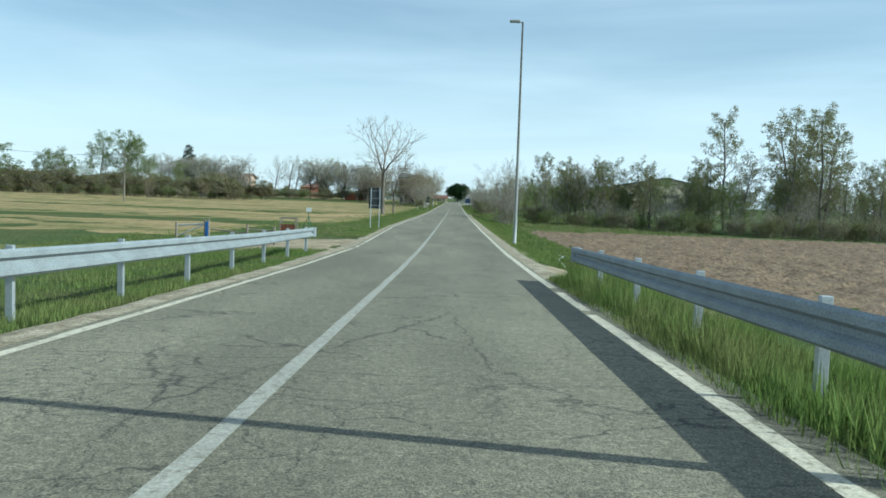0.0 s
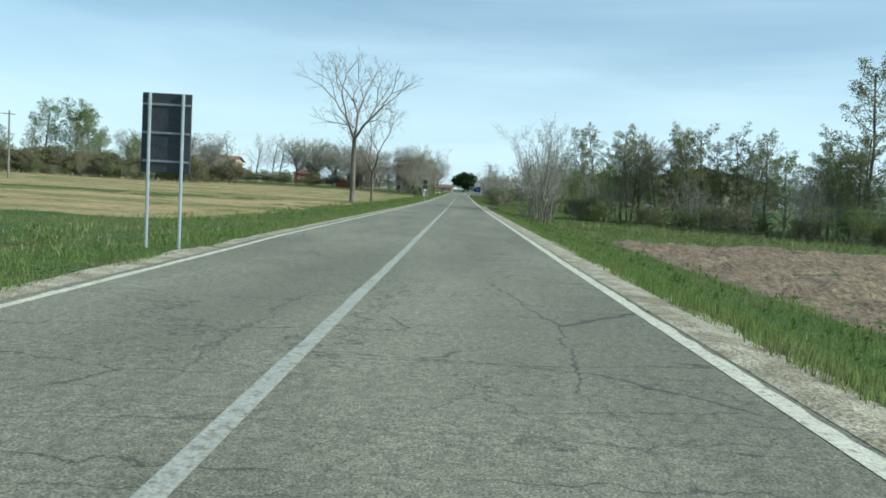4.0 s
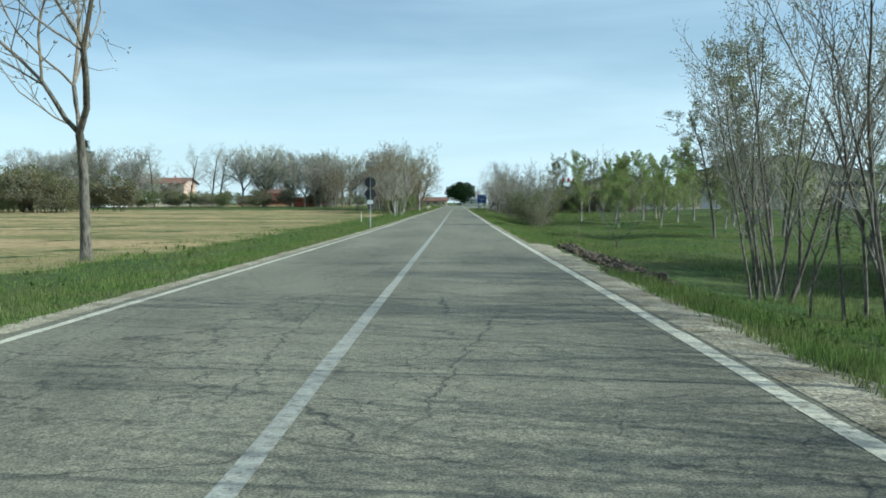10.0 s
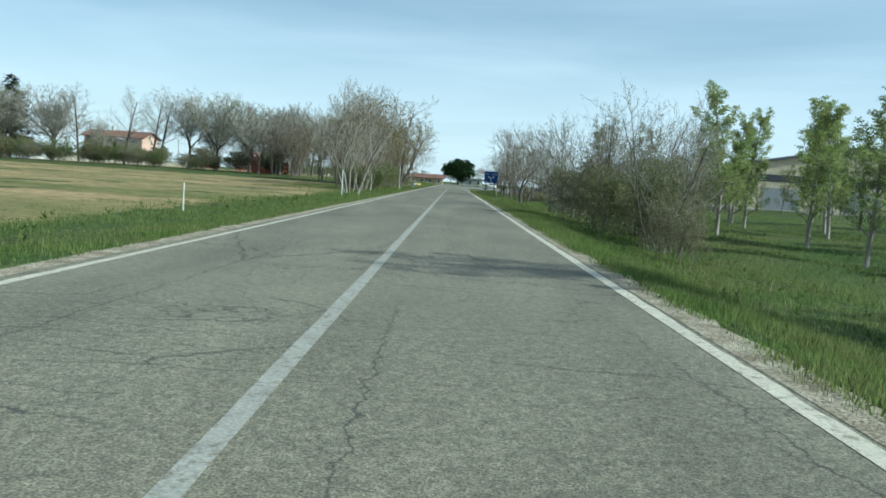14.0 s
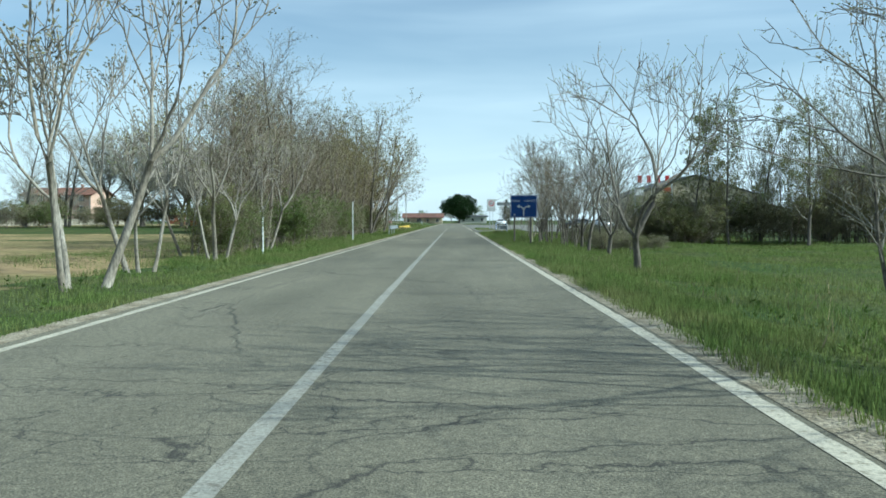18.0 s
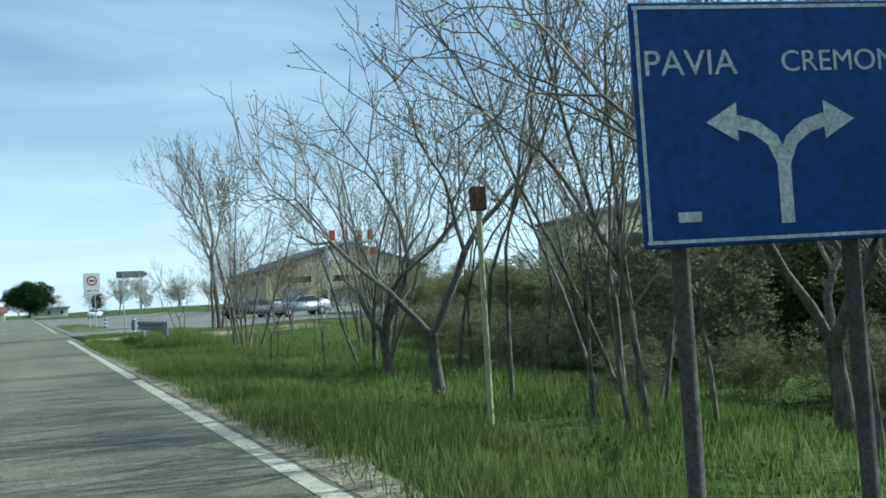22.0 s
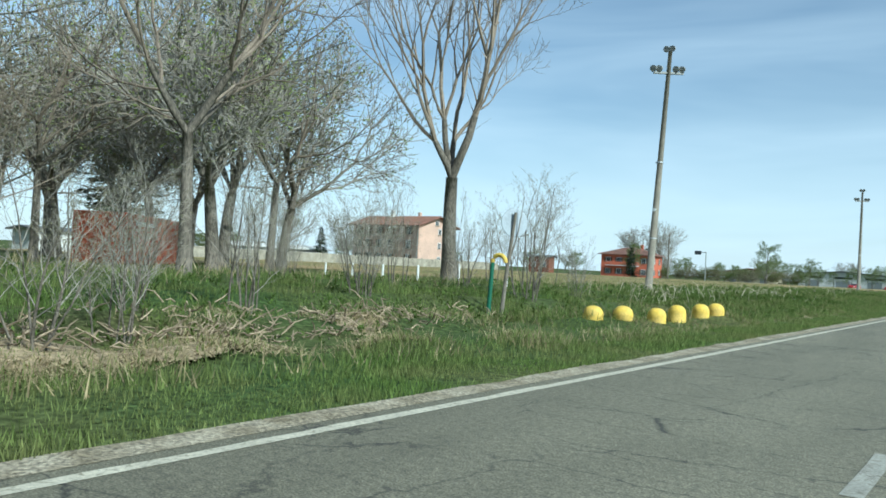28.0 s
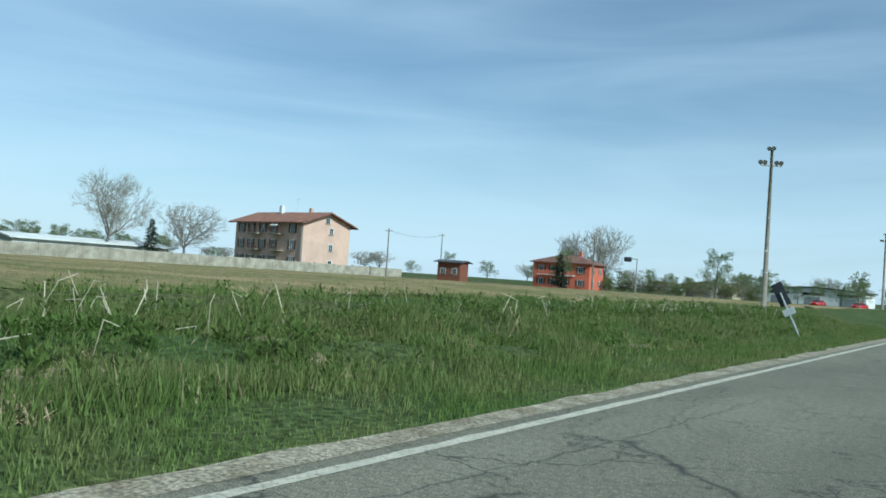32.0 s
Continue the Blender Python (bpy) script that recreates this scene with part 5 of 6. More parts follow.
# ---- road furniture ----
def guard_rail(name, x, y0, y1, side, label, turn=0.0):
    """A W-beam rail on posts along the road; side: towards which the posts stand."""
    rail = thing(name, (x, y0, 0), label, "guard rail", turn=turn)
    prof = [(0, 0.0), (0.035, 0.03), (0.035, 0.09), (-0.03, 0.13), (-0.03, 0.18), (0.035, 0.22), (0.035, 0.28), (0, 0.31)]
    ys = np.arange(0, y1 - y0 + 0.01, 1.0)
    beam = Shape()
    for i, y in enumerate(ys):
        z = float(road_z(y0 + y)) + 0.46
        for layer in (0, 0.006):
            beam.v += [(-side * (px + layer), y, z + pz) for px, pz in prof]
        k, m = 16 * i, len(prof)
        if i:
            for j in range(m - 1):
                beam.f.append((k + j, k + j + 1, k - 16 + j + 1, k - 16 + j))
                beam.f.append((k + 8 + j, k - 16 + 8 + j, k - 16 + 8 + j + 1, k + 8 + j + 1))
    part("beam", beam, RAIL, rail, "ribbed galvanised beam")
    for y in np.arange(0.6, y1 - y0, 3.0):
        g, r = gz(x + side * 0.14, y0 + y), float(road_z(y0 + y))
        part("post", Shape().box((side * 0.14, y, (g + r + 0.8) / 2 - 0.1), (0.09, 0.06, r + 0.8 - g + 0.2), cut=0.006), STEEL, rail)
        part("spacer", Shape().box((side * 0.065, y, r + 0.62), (0.06, 0.08, 0.26), cut=0.006), STEEL, rail)
    end = Shape()
    z = float(road_z(y1)) + 0.46
    end.tube([(side * 0.05, y1 - y0, z + 0.0), (side * 0.05, y1 - y0, z + 0.31)], [0.11, 0.11], 10)
    part("end_cap", end, RAIL, rail, "rounded white end cap")
    return rail


guard_rail("guard_rail", 3.86, -30.0, 33.0, 1, "galvanised guard rail on posts above the grassy ditch edge")
guard_rail("guard_rail", -3.5, -30.0, 43.4, -1, "sunlit galvanised guard rail along the grass verge")
stub = guard_rail("guard_rail", 5.65, 276.4, 281.3, 1, "short galvanised guard rail in grass beside the forecourt entry", 5)
part("terminal", Shape().box((-0.02, -0.25, 0.54), (0.05, 0.55, 0.46), cut=0.015), RAIL, stub, "flat wide end plate")
guard_rail("guard_rail", -4.5, 277.0, 286.0, -1, "galvanised guard rail below the overhanging trees")


def street_lamp(x, y, tall):
    z = gz(x, y)
    lamp = thing("street_lamp", (x, y, z), "tall slim grey steel street lamp on the verge", "street lamp")
    part("pole", Shape().tube([(0, 0, -0.2), (0, 0, 1.2), (0, 0, 1.25), (-0.05, 0, tall)], [0.085, 0.082, 0.075, 0.04], 12), POLE, lamp, smooth=True)
    part("bracket", Shape().tube([(-0.05, 0, tall - 0.02), (-0.28, 0, tall + 0.04)], [0.03, 0.03], 8), POLE, lamp)
    part("lamp_head", Shape().box((-0.4, 0, tall + 0.03), (0.5, 0.22, 0.12), cut=0.03), POLE, lamp, "flat grey lamp head")
    part("door", Shape().box((0.085, 0, 0.8), (0.012, 0.09, 0.28), cut=0.004), STEEL, lamp)


street_lamp(4.2, 54.4, 10.5)
street_lamp(4.35, 19.55, 10.5)


def disc_sign(x, y):
    z = gz(x, y)
    up = float(fall(y))
    s = thing("traffic_sign", (x, y, z), "two round signs seen from their dark backs on one pole", "road sign")
    part("pole", Shape().tube([(0, 0, -0.2), (0, 0, 2.87 + up - z)], [0.028, 0.028], 10), SIGN_GREY, s, smooth=True)
    for h in (2.56 + up, 1.93 + up):
        d = part("disc", Shape().tube([(0, 0.035, h - z), (0, 0.05, h - z)], [0.3, 0.3], 40), SIGN_BACK, s, "dark back of a round sign")
        part("rim", Shape().tube([(0, 0.03, h - z), (0, 0.034, h - z)], [0.305, 0.305], 40), SIGN_BACK, d)
        for dz in (-0.12, 0.12):
            part("clamp", Shape().box((0, 0.0, h - z + dz), (0.1, 0.05, 0.03), cut=0.005), SIGN_BACK, d)
    part("plate", Shape().box((0, -0.035, 1.47 + up - z), (0.33, 0.012, 0.21), cut=0.004), SIGN_WHITE, s, "small white plate")


disc_sign(-3.78, 167.4)


def panel_sign(x0, x1, y, z0, z1):
    xm, g = (x0 + x1) / 2, gz((x0 + x1) / 2, y)
    s = thing("panel_sign", (xm, y, g), "large dark sign panel seen from behind on two white posts", "road sign")
    part("panel", Shape().box((0, 0.04, (z0 + z1) / 2 - g), (x1 - x0, 0.03, z1 - z0), cut=0.006), SIGN_BACK, s, "dark grey back of the panel")
    for dx in (-0.28, 0.28):
        part("post", Shape().tube([(dx * (x1 - x0) / 0.83, 0, -0.2), (dx * (x1 - x0) / 0.83, 0, z1 - g)], [0.03, 0.03], 8), STEEL, s)
    for dz in (0.2, 0.7, 1.2):
        part("rail", Shape().box((0, 0.018, z0 - g + dz), (x1 - x0 - 0.04, 0.02, 0.04), cut=0.003), SIGN_GREY, s)


panel_sign(-4.6, -3.72, 71.0, 1.34 + float(fall(71)), 2.74 + float(fall(71)))


def text_on(name, body, size, at, turn, mat, parent):
    cu = bpy.data.curves.new(name, "FONT")
    cu.body, cu.size, cu.align_x, cu.align_y, cu.extrude = body, size, "CENTER", "CENTER", 0.002
    tmp = bpy.data.objects.new(name, cu)
    scene.collection.objects.link(tmp)
    me = bpy.data.meshes.new_from_object(tmp.evaluated_get(bpy.context.evaluated_depsgraph_get()))
    bpy.data.objects.remove(tmp)
    me.materials.clear()
    me.materials.append(mat)
    ob = new(name, me)
    ob.parent, ob.matrix_basis = parent, pose(*at, *turn)
    return ob


RUSTY_POST = material("dark_rusty_post", (0.09, 0.075, 0.062), 0.8, 0.3, 4.0, 40.0, 0.2)
LETTER = material("sign_lettering", (0.62, 0.63, 0.62), 0.5, 0.25, 6.0, 40.0, 0.0)


def direction_sign():
    x, y, w, h, z0 = 4.98, 250.93, 1.52, 1.24, 1.4
    g = gz(x, y)
    s = thing("direction_sign", (x, y, g), "faded blue direction sign with white forked arrow and town names", "road sign", turn=-20)
    zc = z0 + h / 2 - g
    panel = part("panel", Shape().box((0, 0, zc), (w, 0.03, h), cut=0.008), SIGN_BLUE, s, "faded blue panel")
    edge = Shape()
    for c, sz in (((0, -0.018, zc + h / 2 - 0.03), (w - 0.03, 0.004, 0.018)), ((0, -0.018, zc - h / 2 + 0.03), (w - 0.03, 0.004, 0.018)), ((w / 2 - 0.03, -0.018, zc), (0.018, 0.004, h - 0.05)), ((-w / 2 + 0.03, -0.018, zc), (0.018, 0.004, h - 0.05))):
        edge.box(c, sz)
    part("border", edge, LETTER, panel)
    text_on("lettering", "PAVIA", 0.185, (-0.46, -0.018, zc + 0.3), (90, 0, 0), LETTER, panel)
    text_on("lettering", "CREMONA", 0.155, (0.4, -0.018, zc + 0.3), (90, 0, 0), LETTER, panel)
    part("arrow_stem", Shape().add([(-0.036, -0.019, zc - 0.52), (0.036, -0.019, zc - 0.52), (0.036, -0.019, zc - 0.22), (-0.036, -0.019, zc - 0.22)], [(0, 1, 2, 3)]), LETTER, panel, "white arrow stem")
    for sgn in (-1, 1):
        pts = [(0, zc - 0.22), (sgn * 0.05, zc - 0.1), (sgn * 0.14, zc - 0.03), (sgn * 0.24, zc)]
        arm = Shape()
        for i, (ax, az) in enumerate(pts):
            (px, pz), (qx, qz) = pts[max(i - 1, 0)], pts[min(i + 1, 3)]
            d = Vector((qx - px, 0, qz - pz)).normalized() if i else Vector((0, 0, 1))
            arm.v += [(ax - d.z * 0.036, -0.019 - 0.0005 * (sgn + 1), az + d.x * 0.036), (ax + d.z * 0.036, -0.019 - 0.0005 * (sgn + 1), az - d.x * 0.036)]
        arm.f += [(2 * i, 2 * i + 1, 2 * i + 3, 2 * i + 2) for i in range(3)]
        part("arrow_arm", arm, LETTER, panel, "curved white arrow arm")
        part("arrow_head", Shape().add([(sgn * 0.235, -0.021, zc + 0.1), (sgn * 0.235, -0.021, zc - 0.1), (sgn * 0.4, -0.021, zc)], [(0, 1, 2)]), LETTER, panel, "white arrow head")
    part("plate", Shape().box((-0.52, -0.02, zc - 0.47), (0.12, 0.006, 0.05)), LETTER, panel)
    for dx in (-0.55, 0.38):
        part("post", Shape().tube([(dx, 0.065, -0.2), (dx, 0.065, zc + h / 2)], [0.045, 0.045], 10), RUSTY_POST, s, "dark rusty post", True)


direction_sign()


def notice_sign():
    x, y = 5.95, 312.2
    g = gz(x, y)
    s = thing("notice_sign", (x, y, g), "white upright notice board with a red ring on two posts", "road sign")
    panel = part("panel", Shape().box((0, 0, 3.22 - g), (1.05, 0.04, 1.52), cut=0.01), SIGN_WHITE, s, "white board")
    part("border", Shape().box((0, 0.004, 3.22 - g), (1.1, 0.03, 1.57), cut=0.01), SIGN_GREY, panel)
    ring = Shape()
    for k in range(28):
        a, b = 2 * math.pi * k / 28, 2 * math.pi * (k + 1) / 28
        ring.add([(r * math.cos(t), -0.024, 3.45 - g + r * math.sin(t)) for t, r in ((a, 0.26), (a, 0.36), (b, 0.36), (b, 0.26))], [(0, 1, 2, 3)])
    part("ring", ring, SIGN_RED, panel, "red ring")
    part("bar", Shape().box((0, -0.024, 3.45 - g), (0.34, 0.006, 0.13)), SIGN_BACK, panel, "dark marking inside the ring")
    for dx, wd in ((-0.2, 0.36), (0.22, 0.12), (0.38, 0.08)):
        part("bar", Shape().box((dx, -0.024, 2.72 - g), (wd, 0.006, 0.07)), SIGN_BACK, panel, "dark line of unreadable writing")
    for dx in (-0.2, 0.2):
        part("post", Shape().tube([(dx, 0.05, -0.2), (dx, 0.05, 3.9 - g)], [0.03, 0.03], 8), STEEL, s)


notice_sign()


def arrow_sign():
    x, y = 6.3, 290.7
    g = gz(x, y)
    s = thing("arrow_sign", (x, y, g), "grey arrow-shaped sign seen from behind on two posts", "road sign")
    a = Shape()
    out = [(-0.72, -0.165), (0.55, -0.165), (0.76, 0), (0.55, 0.165), (-0.72, 0.165)]
    a.add([(px, -0.015, 2.95 - g + pz) for px, pz in out] + [(px, 0.015, 2.95 - g + pz) for px, pz in out], [(0, 1, 2, 3, 4), (9, 8, 7, 6, 5)] + [(i, i + 5, (i + 1) % 5 + 5, (i + 1) % 5) for i in range(5)])
    part("panel", a, SIGN_GREY, s, "grey arrow-shaped panel")
    for dx in (-0.42, 0.33):
        part("post", Shape().tube([(dx, -0.045, -0.2), (dx, -0.045, 3.05 - g)], [0.025, 0.025], 8), STEEL, s)


arrow_sign()


def bollard(x, y):
    b = thing("bollard", (x, y, gz(x, y)), "short bollard with blue and white bands on the kerb", "bollard", "bollards")
    for k in range(7):
        part("band", Shape().tube([(0, 0, 0.115 * k - 0.02), (0, 0, 0.115 * (k + 1) - 0.022)], [0.075, 0.075], 14), BLUE if k % 2 else SIGN_WHITE, b, "blue band" if k % 2 else "white band")
    part("cap", Shape().tube([(0, 0, 0.78), (0, 0, 0.82), (0, 0, 0.84)], [0.08, 0.075, 0.04], 14), BLUE, b)


bollard(6.2, 305.0)
bollard(6.85, 295.4)
solo("island_kerb", Shape().box((5.9, 303.0, gz(5.9, 303) + 0.05), (3.6, 0.25, 0.14), cut=0.03), CONCRETE, "pale concrete kerb at the tip of the grass island", "kerb")


def marker_post(x, y, tall, label, mat=SIGN_WHITE, box=False, wide=0.035):
    p = thing("marker_post", (x, y, gz(x, y)), label, "post", "marker posts")
    part("post", Shape().tube([(0, 0, -0.15), (0, 0, tall)], [wide, wide * 0.9], 8), mat, p)
    part("cap", Shape().tube([(0, 0, tall), (0, 0, tall + 0.03)], [wide * 1.1, wide * 0.4], 8), mat, p)
    if box:
        part("box", Shape().box((0, 0, tall + 0.1), (0.16, 0.12, 0.26), cut=0.015), SHUTTER, p, "small brown box on the post")


YELLOWPOST = material("faded_yellow_post", (0.5, 0.47, 0.26), 0.8, 0.2, 4.0, 40.0, 0.1)
marker_post(5.9, 255.6, 2.3, "faded yellow post with a small brown box", YELLOWPOST, True)
marker_post(-5.05, 255.4, 2.4, "tall thin white post on the verge")
marker_post(-6.5, 238.3, 1.45, "short pale post beside the shrubs")
marker_post(-6.6, 187.0, 0.8, "thin white stake at the field edge", wide=0.02)
marker_post(-6.1, 216.0, 1.6, "pale post on the verge")
marker_post(8.05, 169.1, 1.0, "thin pale stake on the meadow", WOODPOLE, wide=0.02)
marker_post(11.2, 253.1, 0.95, "short white stake under the trees", wide=0.03)
for k in range(6):
    marker_post(-13.0 - 2.6 * k, 333.0 + 1.0 * k, 0.55, "short white fence post on the raised field", wide=0.05)


# ---- field entrance ----
def gate():
    g = thing("field_gate", (-8.4, 48.0, gz(-8.4, 48)), "low weathered grey farm gate with a diagonal brace", "gate")
    for dx, tall in ((-1.45, 0.85), (-0.3, 1.0), (-0.15, 1.0), (1.4, 0.85), (2.5, 0.8)):
        part("post", Shape().tube([(dx, 0, -0.15), (dx, 0, tall)], [0.05, 0.045], 8), WOODPOLE, g)
    part("rail", Shape().tube([(-1.45, 0.04, 0.72), (-0.3, 0.04, 0.8)], [0.035, 0.035], 8), STEEL, g)
    part("rail", Shape().tube([(-0.15, 0.04, 0.62), (1.4, 0.04, 0.48)], [0.03, 0.03], 8), WOODPOLE, g)
    part("rail", Shape().tube([(1.4, 0.04, 0.66), (2.5, 0.04, 0.62)], [0.03, 0.03], 8), WOODPOLE, g)
    part("brace", Shape().tube([(-1.4, 0.04, 0.3), (-0.3, 0.04, 0.78)], [0.025, 0.025], 8), STEEL, g)
    part("bracket", Shape().box((-0.22, -0.04, 0.6), (0.12, 0.03, 0.6), cut=0.01), BLUE, g, "faded blue bracket")


gate()
hut = thing("rusty_trough", (-7.03, 56.0, gz(-7.03, 56)), "open frame with rusty red sheet panels at the field edge", "box")
for k in range(4):
    part("sheet", Shape().box((-0.28 + 0.185 * k, 0, 0.42), (0.175, 0.02 + 0.015 * (k % 2), 0.46), cut=0.004), RUST, hut, "rusty red sheet")
for dx in (-0.38, 0.38):
    for dy in (0.0, 0.5):
        part("leg", Shape().tube([(dx, dy, -0.1), (dx, dy, 0.98)], [0.03, 0.03], 6), WOODPOLE, hut)
for dy in (0.0, 0.5):
    part("rail", Shape().box((0, dy, 0.96), (0.8, 0.05, 0.06), cut=0.006), WOODPOLE, hut)
tri = thing("small_sign", (-6.35, 58.0, gz(-6.35, 58)), "small white plate on a green tripod post", "sign")
part("post", Shape().tube([(0, 0, -0.1), (0, 0, 1.25)], [0.02, 0.02], 6), GREENPOST, tri)
for dx in (-0.5, 0.3):
    part("leg", Shape().tube([(dx, 0.1, -0.1), (0, 0, 1.05)], [0.015, 0.015], 6), GREENPOST, tri)
part("plate", Shape().box((0, -0.02, 1.34), (0.27, 0.01, 0.21), cut=0.003), SIGN_WHITE, tri, "white plate")

strip = Shape().tube([(4.75, 40.6, gz(4.75, 40.6) + 0.1), (4.95, 43.0, gz(4.95, 43) + 0.16), (5.1, 45.0, gz(5.1, 45) + 0.2), (5.5, 46.5, gz(5.5, 46.5) + 0.34), (5.6, 49.0, gz(5.6, 49) + 0.28)], [0.006, 0.007, 0.007, 0.007, 0.005], 6)
solo("plastic_strip", strip, SIGN_WHITE, "thin white plastic strip lying in the verge grass", "litter")

# ---- heaps ----
STRAW_DARK = material("cut_branch", (0.33, 0.255, 0.17), 0.9, 0.25, 2.0, 20.0, 0.0, island=0.4)
rng = random.Random(5)
clods = Shape()
for k in range(430):
    y = rng.uniform(137.5, 150.5)
    x = 4.95 + rng.gauss(0, 0.28) + 0.02 * (y - 144)
    r = rng.uniform(0.03, 0.12)
    lift = Vector((x, y, gz(x, y) + r * 0.3 + max(0.0, 0.16 - abs(x - 4.95) * 0.4) * rng.random()))
    bm = bmesh.new()
    bmesh.ops.create_icosphere(bm, subdivisions=1, radius=r)
    for v in bm.verts:
        v.co *= rng.uniform(0.7, 1.3)
        v.co += lift
    bm.verts.index_update()
    clods.add([v.co for v in bm.verts], [[v.index for v in f.verts] for f in bm.faces])
    bm.free()
solo("earth_heap", clods, DIRT, "ridge of dark dug earth clods along the verge", "earth heap", "stuff")
brush = Shape()
for k in range(420):
    y = rng.triangular(308, 325, 319)
    x = -7.0 - abs(rng.gauss(0, 1.0)) - 0.09 * (y - 315)
    a, t, ln = rng.uniform(0, 6.28), rng.uniform(-0.1, 0.7), rng.uniform(0.1, 0.42)
    p = Vector((x, y, gz(x, y) + rng.uniform(0.0, 0.18)))
    d = Vector((math.cos(a) * math.cos(t), math.sin(a) * math.cos(t), math.sin(t)))
    brush.tube([p, p + d * ln * 0.5 + Vector((0, 0, rng.uniform(-0.05, 0.08))), p + d * ln], [0.014, 0.011, 0.005], 4, False)
solo("brush_heap", brush, STRAW_DARK, "heap of cut dry branches on the verge", "brushwood", "stuff")
stalks = Shape()
for k in range(230):
    y = rng.uniform(334, 352) if k % 2 else rng.uniform(334, 385)
    x = -9.4 + rng.gauss(0, 0.9)
    a, ln = rng.uniform(0, 6.28), rng.uniform(0.2, 0.85)
    p = Vector((x, y, gz(x, y) - 0.03))
    d = Vector((math.cos(a) * 0.45, math.sin(a) * 0.45, 1)).normalized()
    brk = p + d * ln * 0.7
    stalks.tube([p, brk, brk + Vector((rng.uniform(-0.25, 0.25), rng.uniform(-0.25, 0.25), rng.uniform(-0.12, 0.15)))], [0.009, 0.008, 0.005], 4, False)
solo("dry_stalks", stalks, material("pale_dry_stalk", (0.5, 0.44, 0.31), 0.9, 0.2, 3.0, 30.0, 0.0, island=0.3), "broken pale dry stalks along the crest of the bank", "dry stalks", "stuff")

# ---- yellow domes ----
for x, y, top, tilt in ((-6.95, 326.8, 0.46, 10), (-6.55, 327.5, 0.48, 14), (-6.38, 329.1, 0.42, 5), (-6.38, 330.5, 0.47, -3), (-6.2, 331.75, 0.5, 7), (-6.03, 332.5, 0.52, 8)):
    tall = top - gz(x, y)
    dome, r = Shape(), 0.225
    prof = [(r * 0.98, tall - 0.66), (r, tall - 0.2)] + [(r * math.cos(a) ** 0.8, tall - 0.2 + 0.2 * math.sin(a)) for a in (0.25, 0.5, 0.75, 1.0, 1.2, 1.4, 1.565)]
    dome.tube([(0, 0, z) for _, z in prof], [q for q, _ in prof], 28)
    solo("concrete_dome", dome, YELLOW, "yellow painted round-topped concrete bollard on the grass" + (", tilted" if abs(tilt) > 5 else "") + (", half sunk" if tall < 0.44 else ""), "bollard", "", "yellow domes", True, pose(x, y, gz(x, y), tilt, tilt * 0.6, 0))



# ---- floodlight poles, utility poles ----
def floodlight_pole(x, y, tall, lean):
    z = gz(x, y)
    p = thing("floodlight_pole", (x, y, z), "tall grey concrete pole with crossed floodlights", "floodlight pole", "floodlight poles")
    top = Vector((lean, 0, tall - z))
    part("pole", Shape().tube([(0, 0, -0.3), top], [0.17, 0.085], 12), CONCRETE_POLE, p, smooth=True)
    zc = tall - z - 0.95
    part("crossarm", Shape().box((lean * 0.92, 0, zc), (1.3, 0.1, 0.1), Matrix.Rotation(radians(35), 3, "Z"), 0.01), POLE, p)
    for u in (-0.62, -0.36, 0.36, 0.62):
        c = Vector((lean * 0.92 + u * math.cos(radians(35)), u * math.sin(radians(35)), zc + 0.2))
        f = part("floodlight", Shape().tube([c + Vector((0, -0.14, -0.05)), c + Vector((0, 0.0, 0)), c + Vector((0, 0.12, 0.02))], [0.15, 0.12, 0.06], 12), POLE, p, "round floodlight")
        part("bracket", Shape().box(c + Vector((0, 0, -0.13)), (0.05, 0.05, 0.14)), POLE, f)
    for u in (-0.13, 0.13):
        c = Vector((lean + u, 0, tall - z + 0.12))
        part("floodlight", Shape().tube([c + Vector((0, -0.14, -0.05)), c, c + Vector((0, 0.12, 0.02))], [0.14, 0.11, 0.06], 12), POLE, p, "round floodlight")
    part("plate", Shape().tube([(lean * (4.0 - z) / (tall - z), -0.12, 4.0 - z), (lean * (4.0 - z) / (tall - z), -0.165, 4.0 - z)], [0.075, 0.075], 16), SIGN_WHITE, p, "small round white plate")
    for h in (2.3, 5.6):
        part("band", Shape().tube([(lean * h / tall, 0, h), (lean * h / tall, 0, h + 0.05)], [0.17, 0.168], 12), STEEL, p)


floodlight_pole(-12.58, 344.15, 10.9, 0.5)
floodlight_pole(-12.4, 397.0, 10.2, 0.0)
floodlight_pole(-14.7, 470.0, 10.7, 0.0)


def utility_pole(x, y, top, label="wooden utility pole with a short crossarm"):
    z, top = gz(x, y), top + float(fall(y))
    p = thing("utility_pole", (x, y, z), label, "utility pole", "utility poles")
    part("pole", Shape().tube([(0, 0, -0.3), (0, 0, top - z)], [0.16, 0.1], 8), WOODPOLE, p)
    part("crossarm", Shape().box((0, 0, top - z - 0.5), (1.4, 0.12, 0.12), Matrix.Rotation(0.6, 3, "Z"), 0.01), WOODPOLE, p)
    for u in (-0.6, 0.0, 0.6):
        part("insulator", Shape().tube([(u * 0.82, u * 0.56, top - z - 0.44), (u * 0.82, u * 0.56, top - z - 0.2)], [0.06, 0.04], 8), SIGN_WHITE, p)


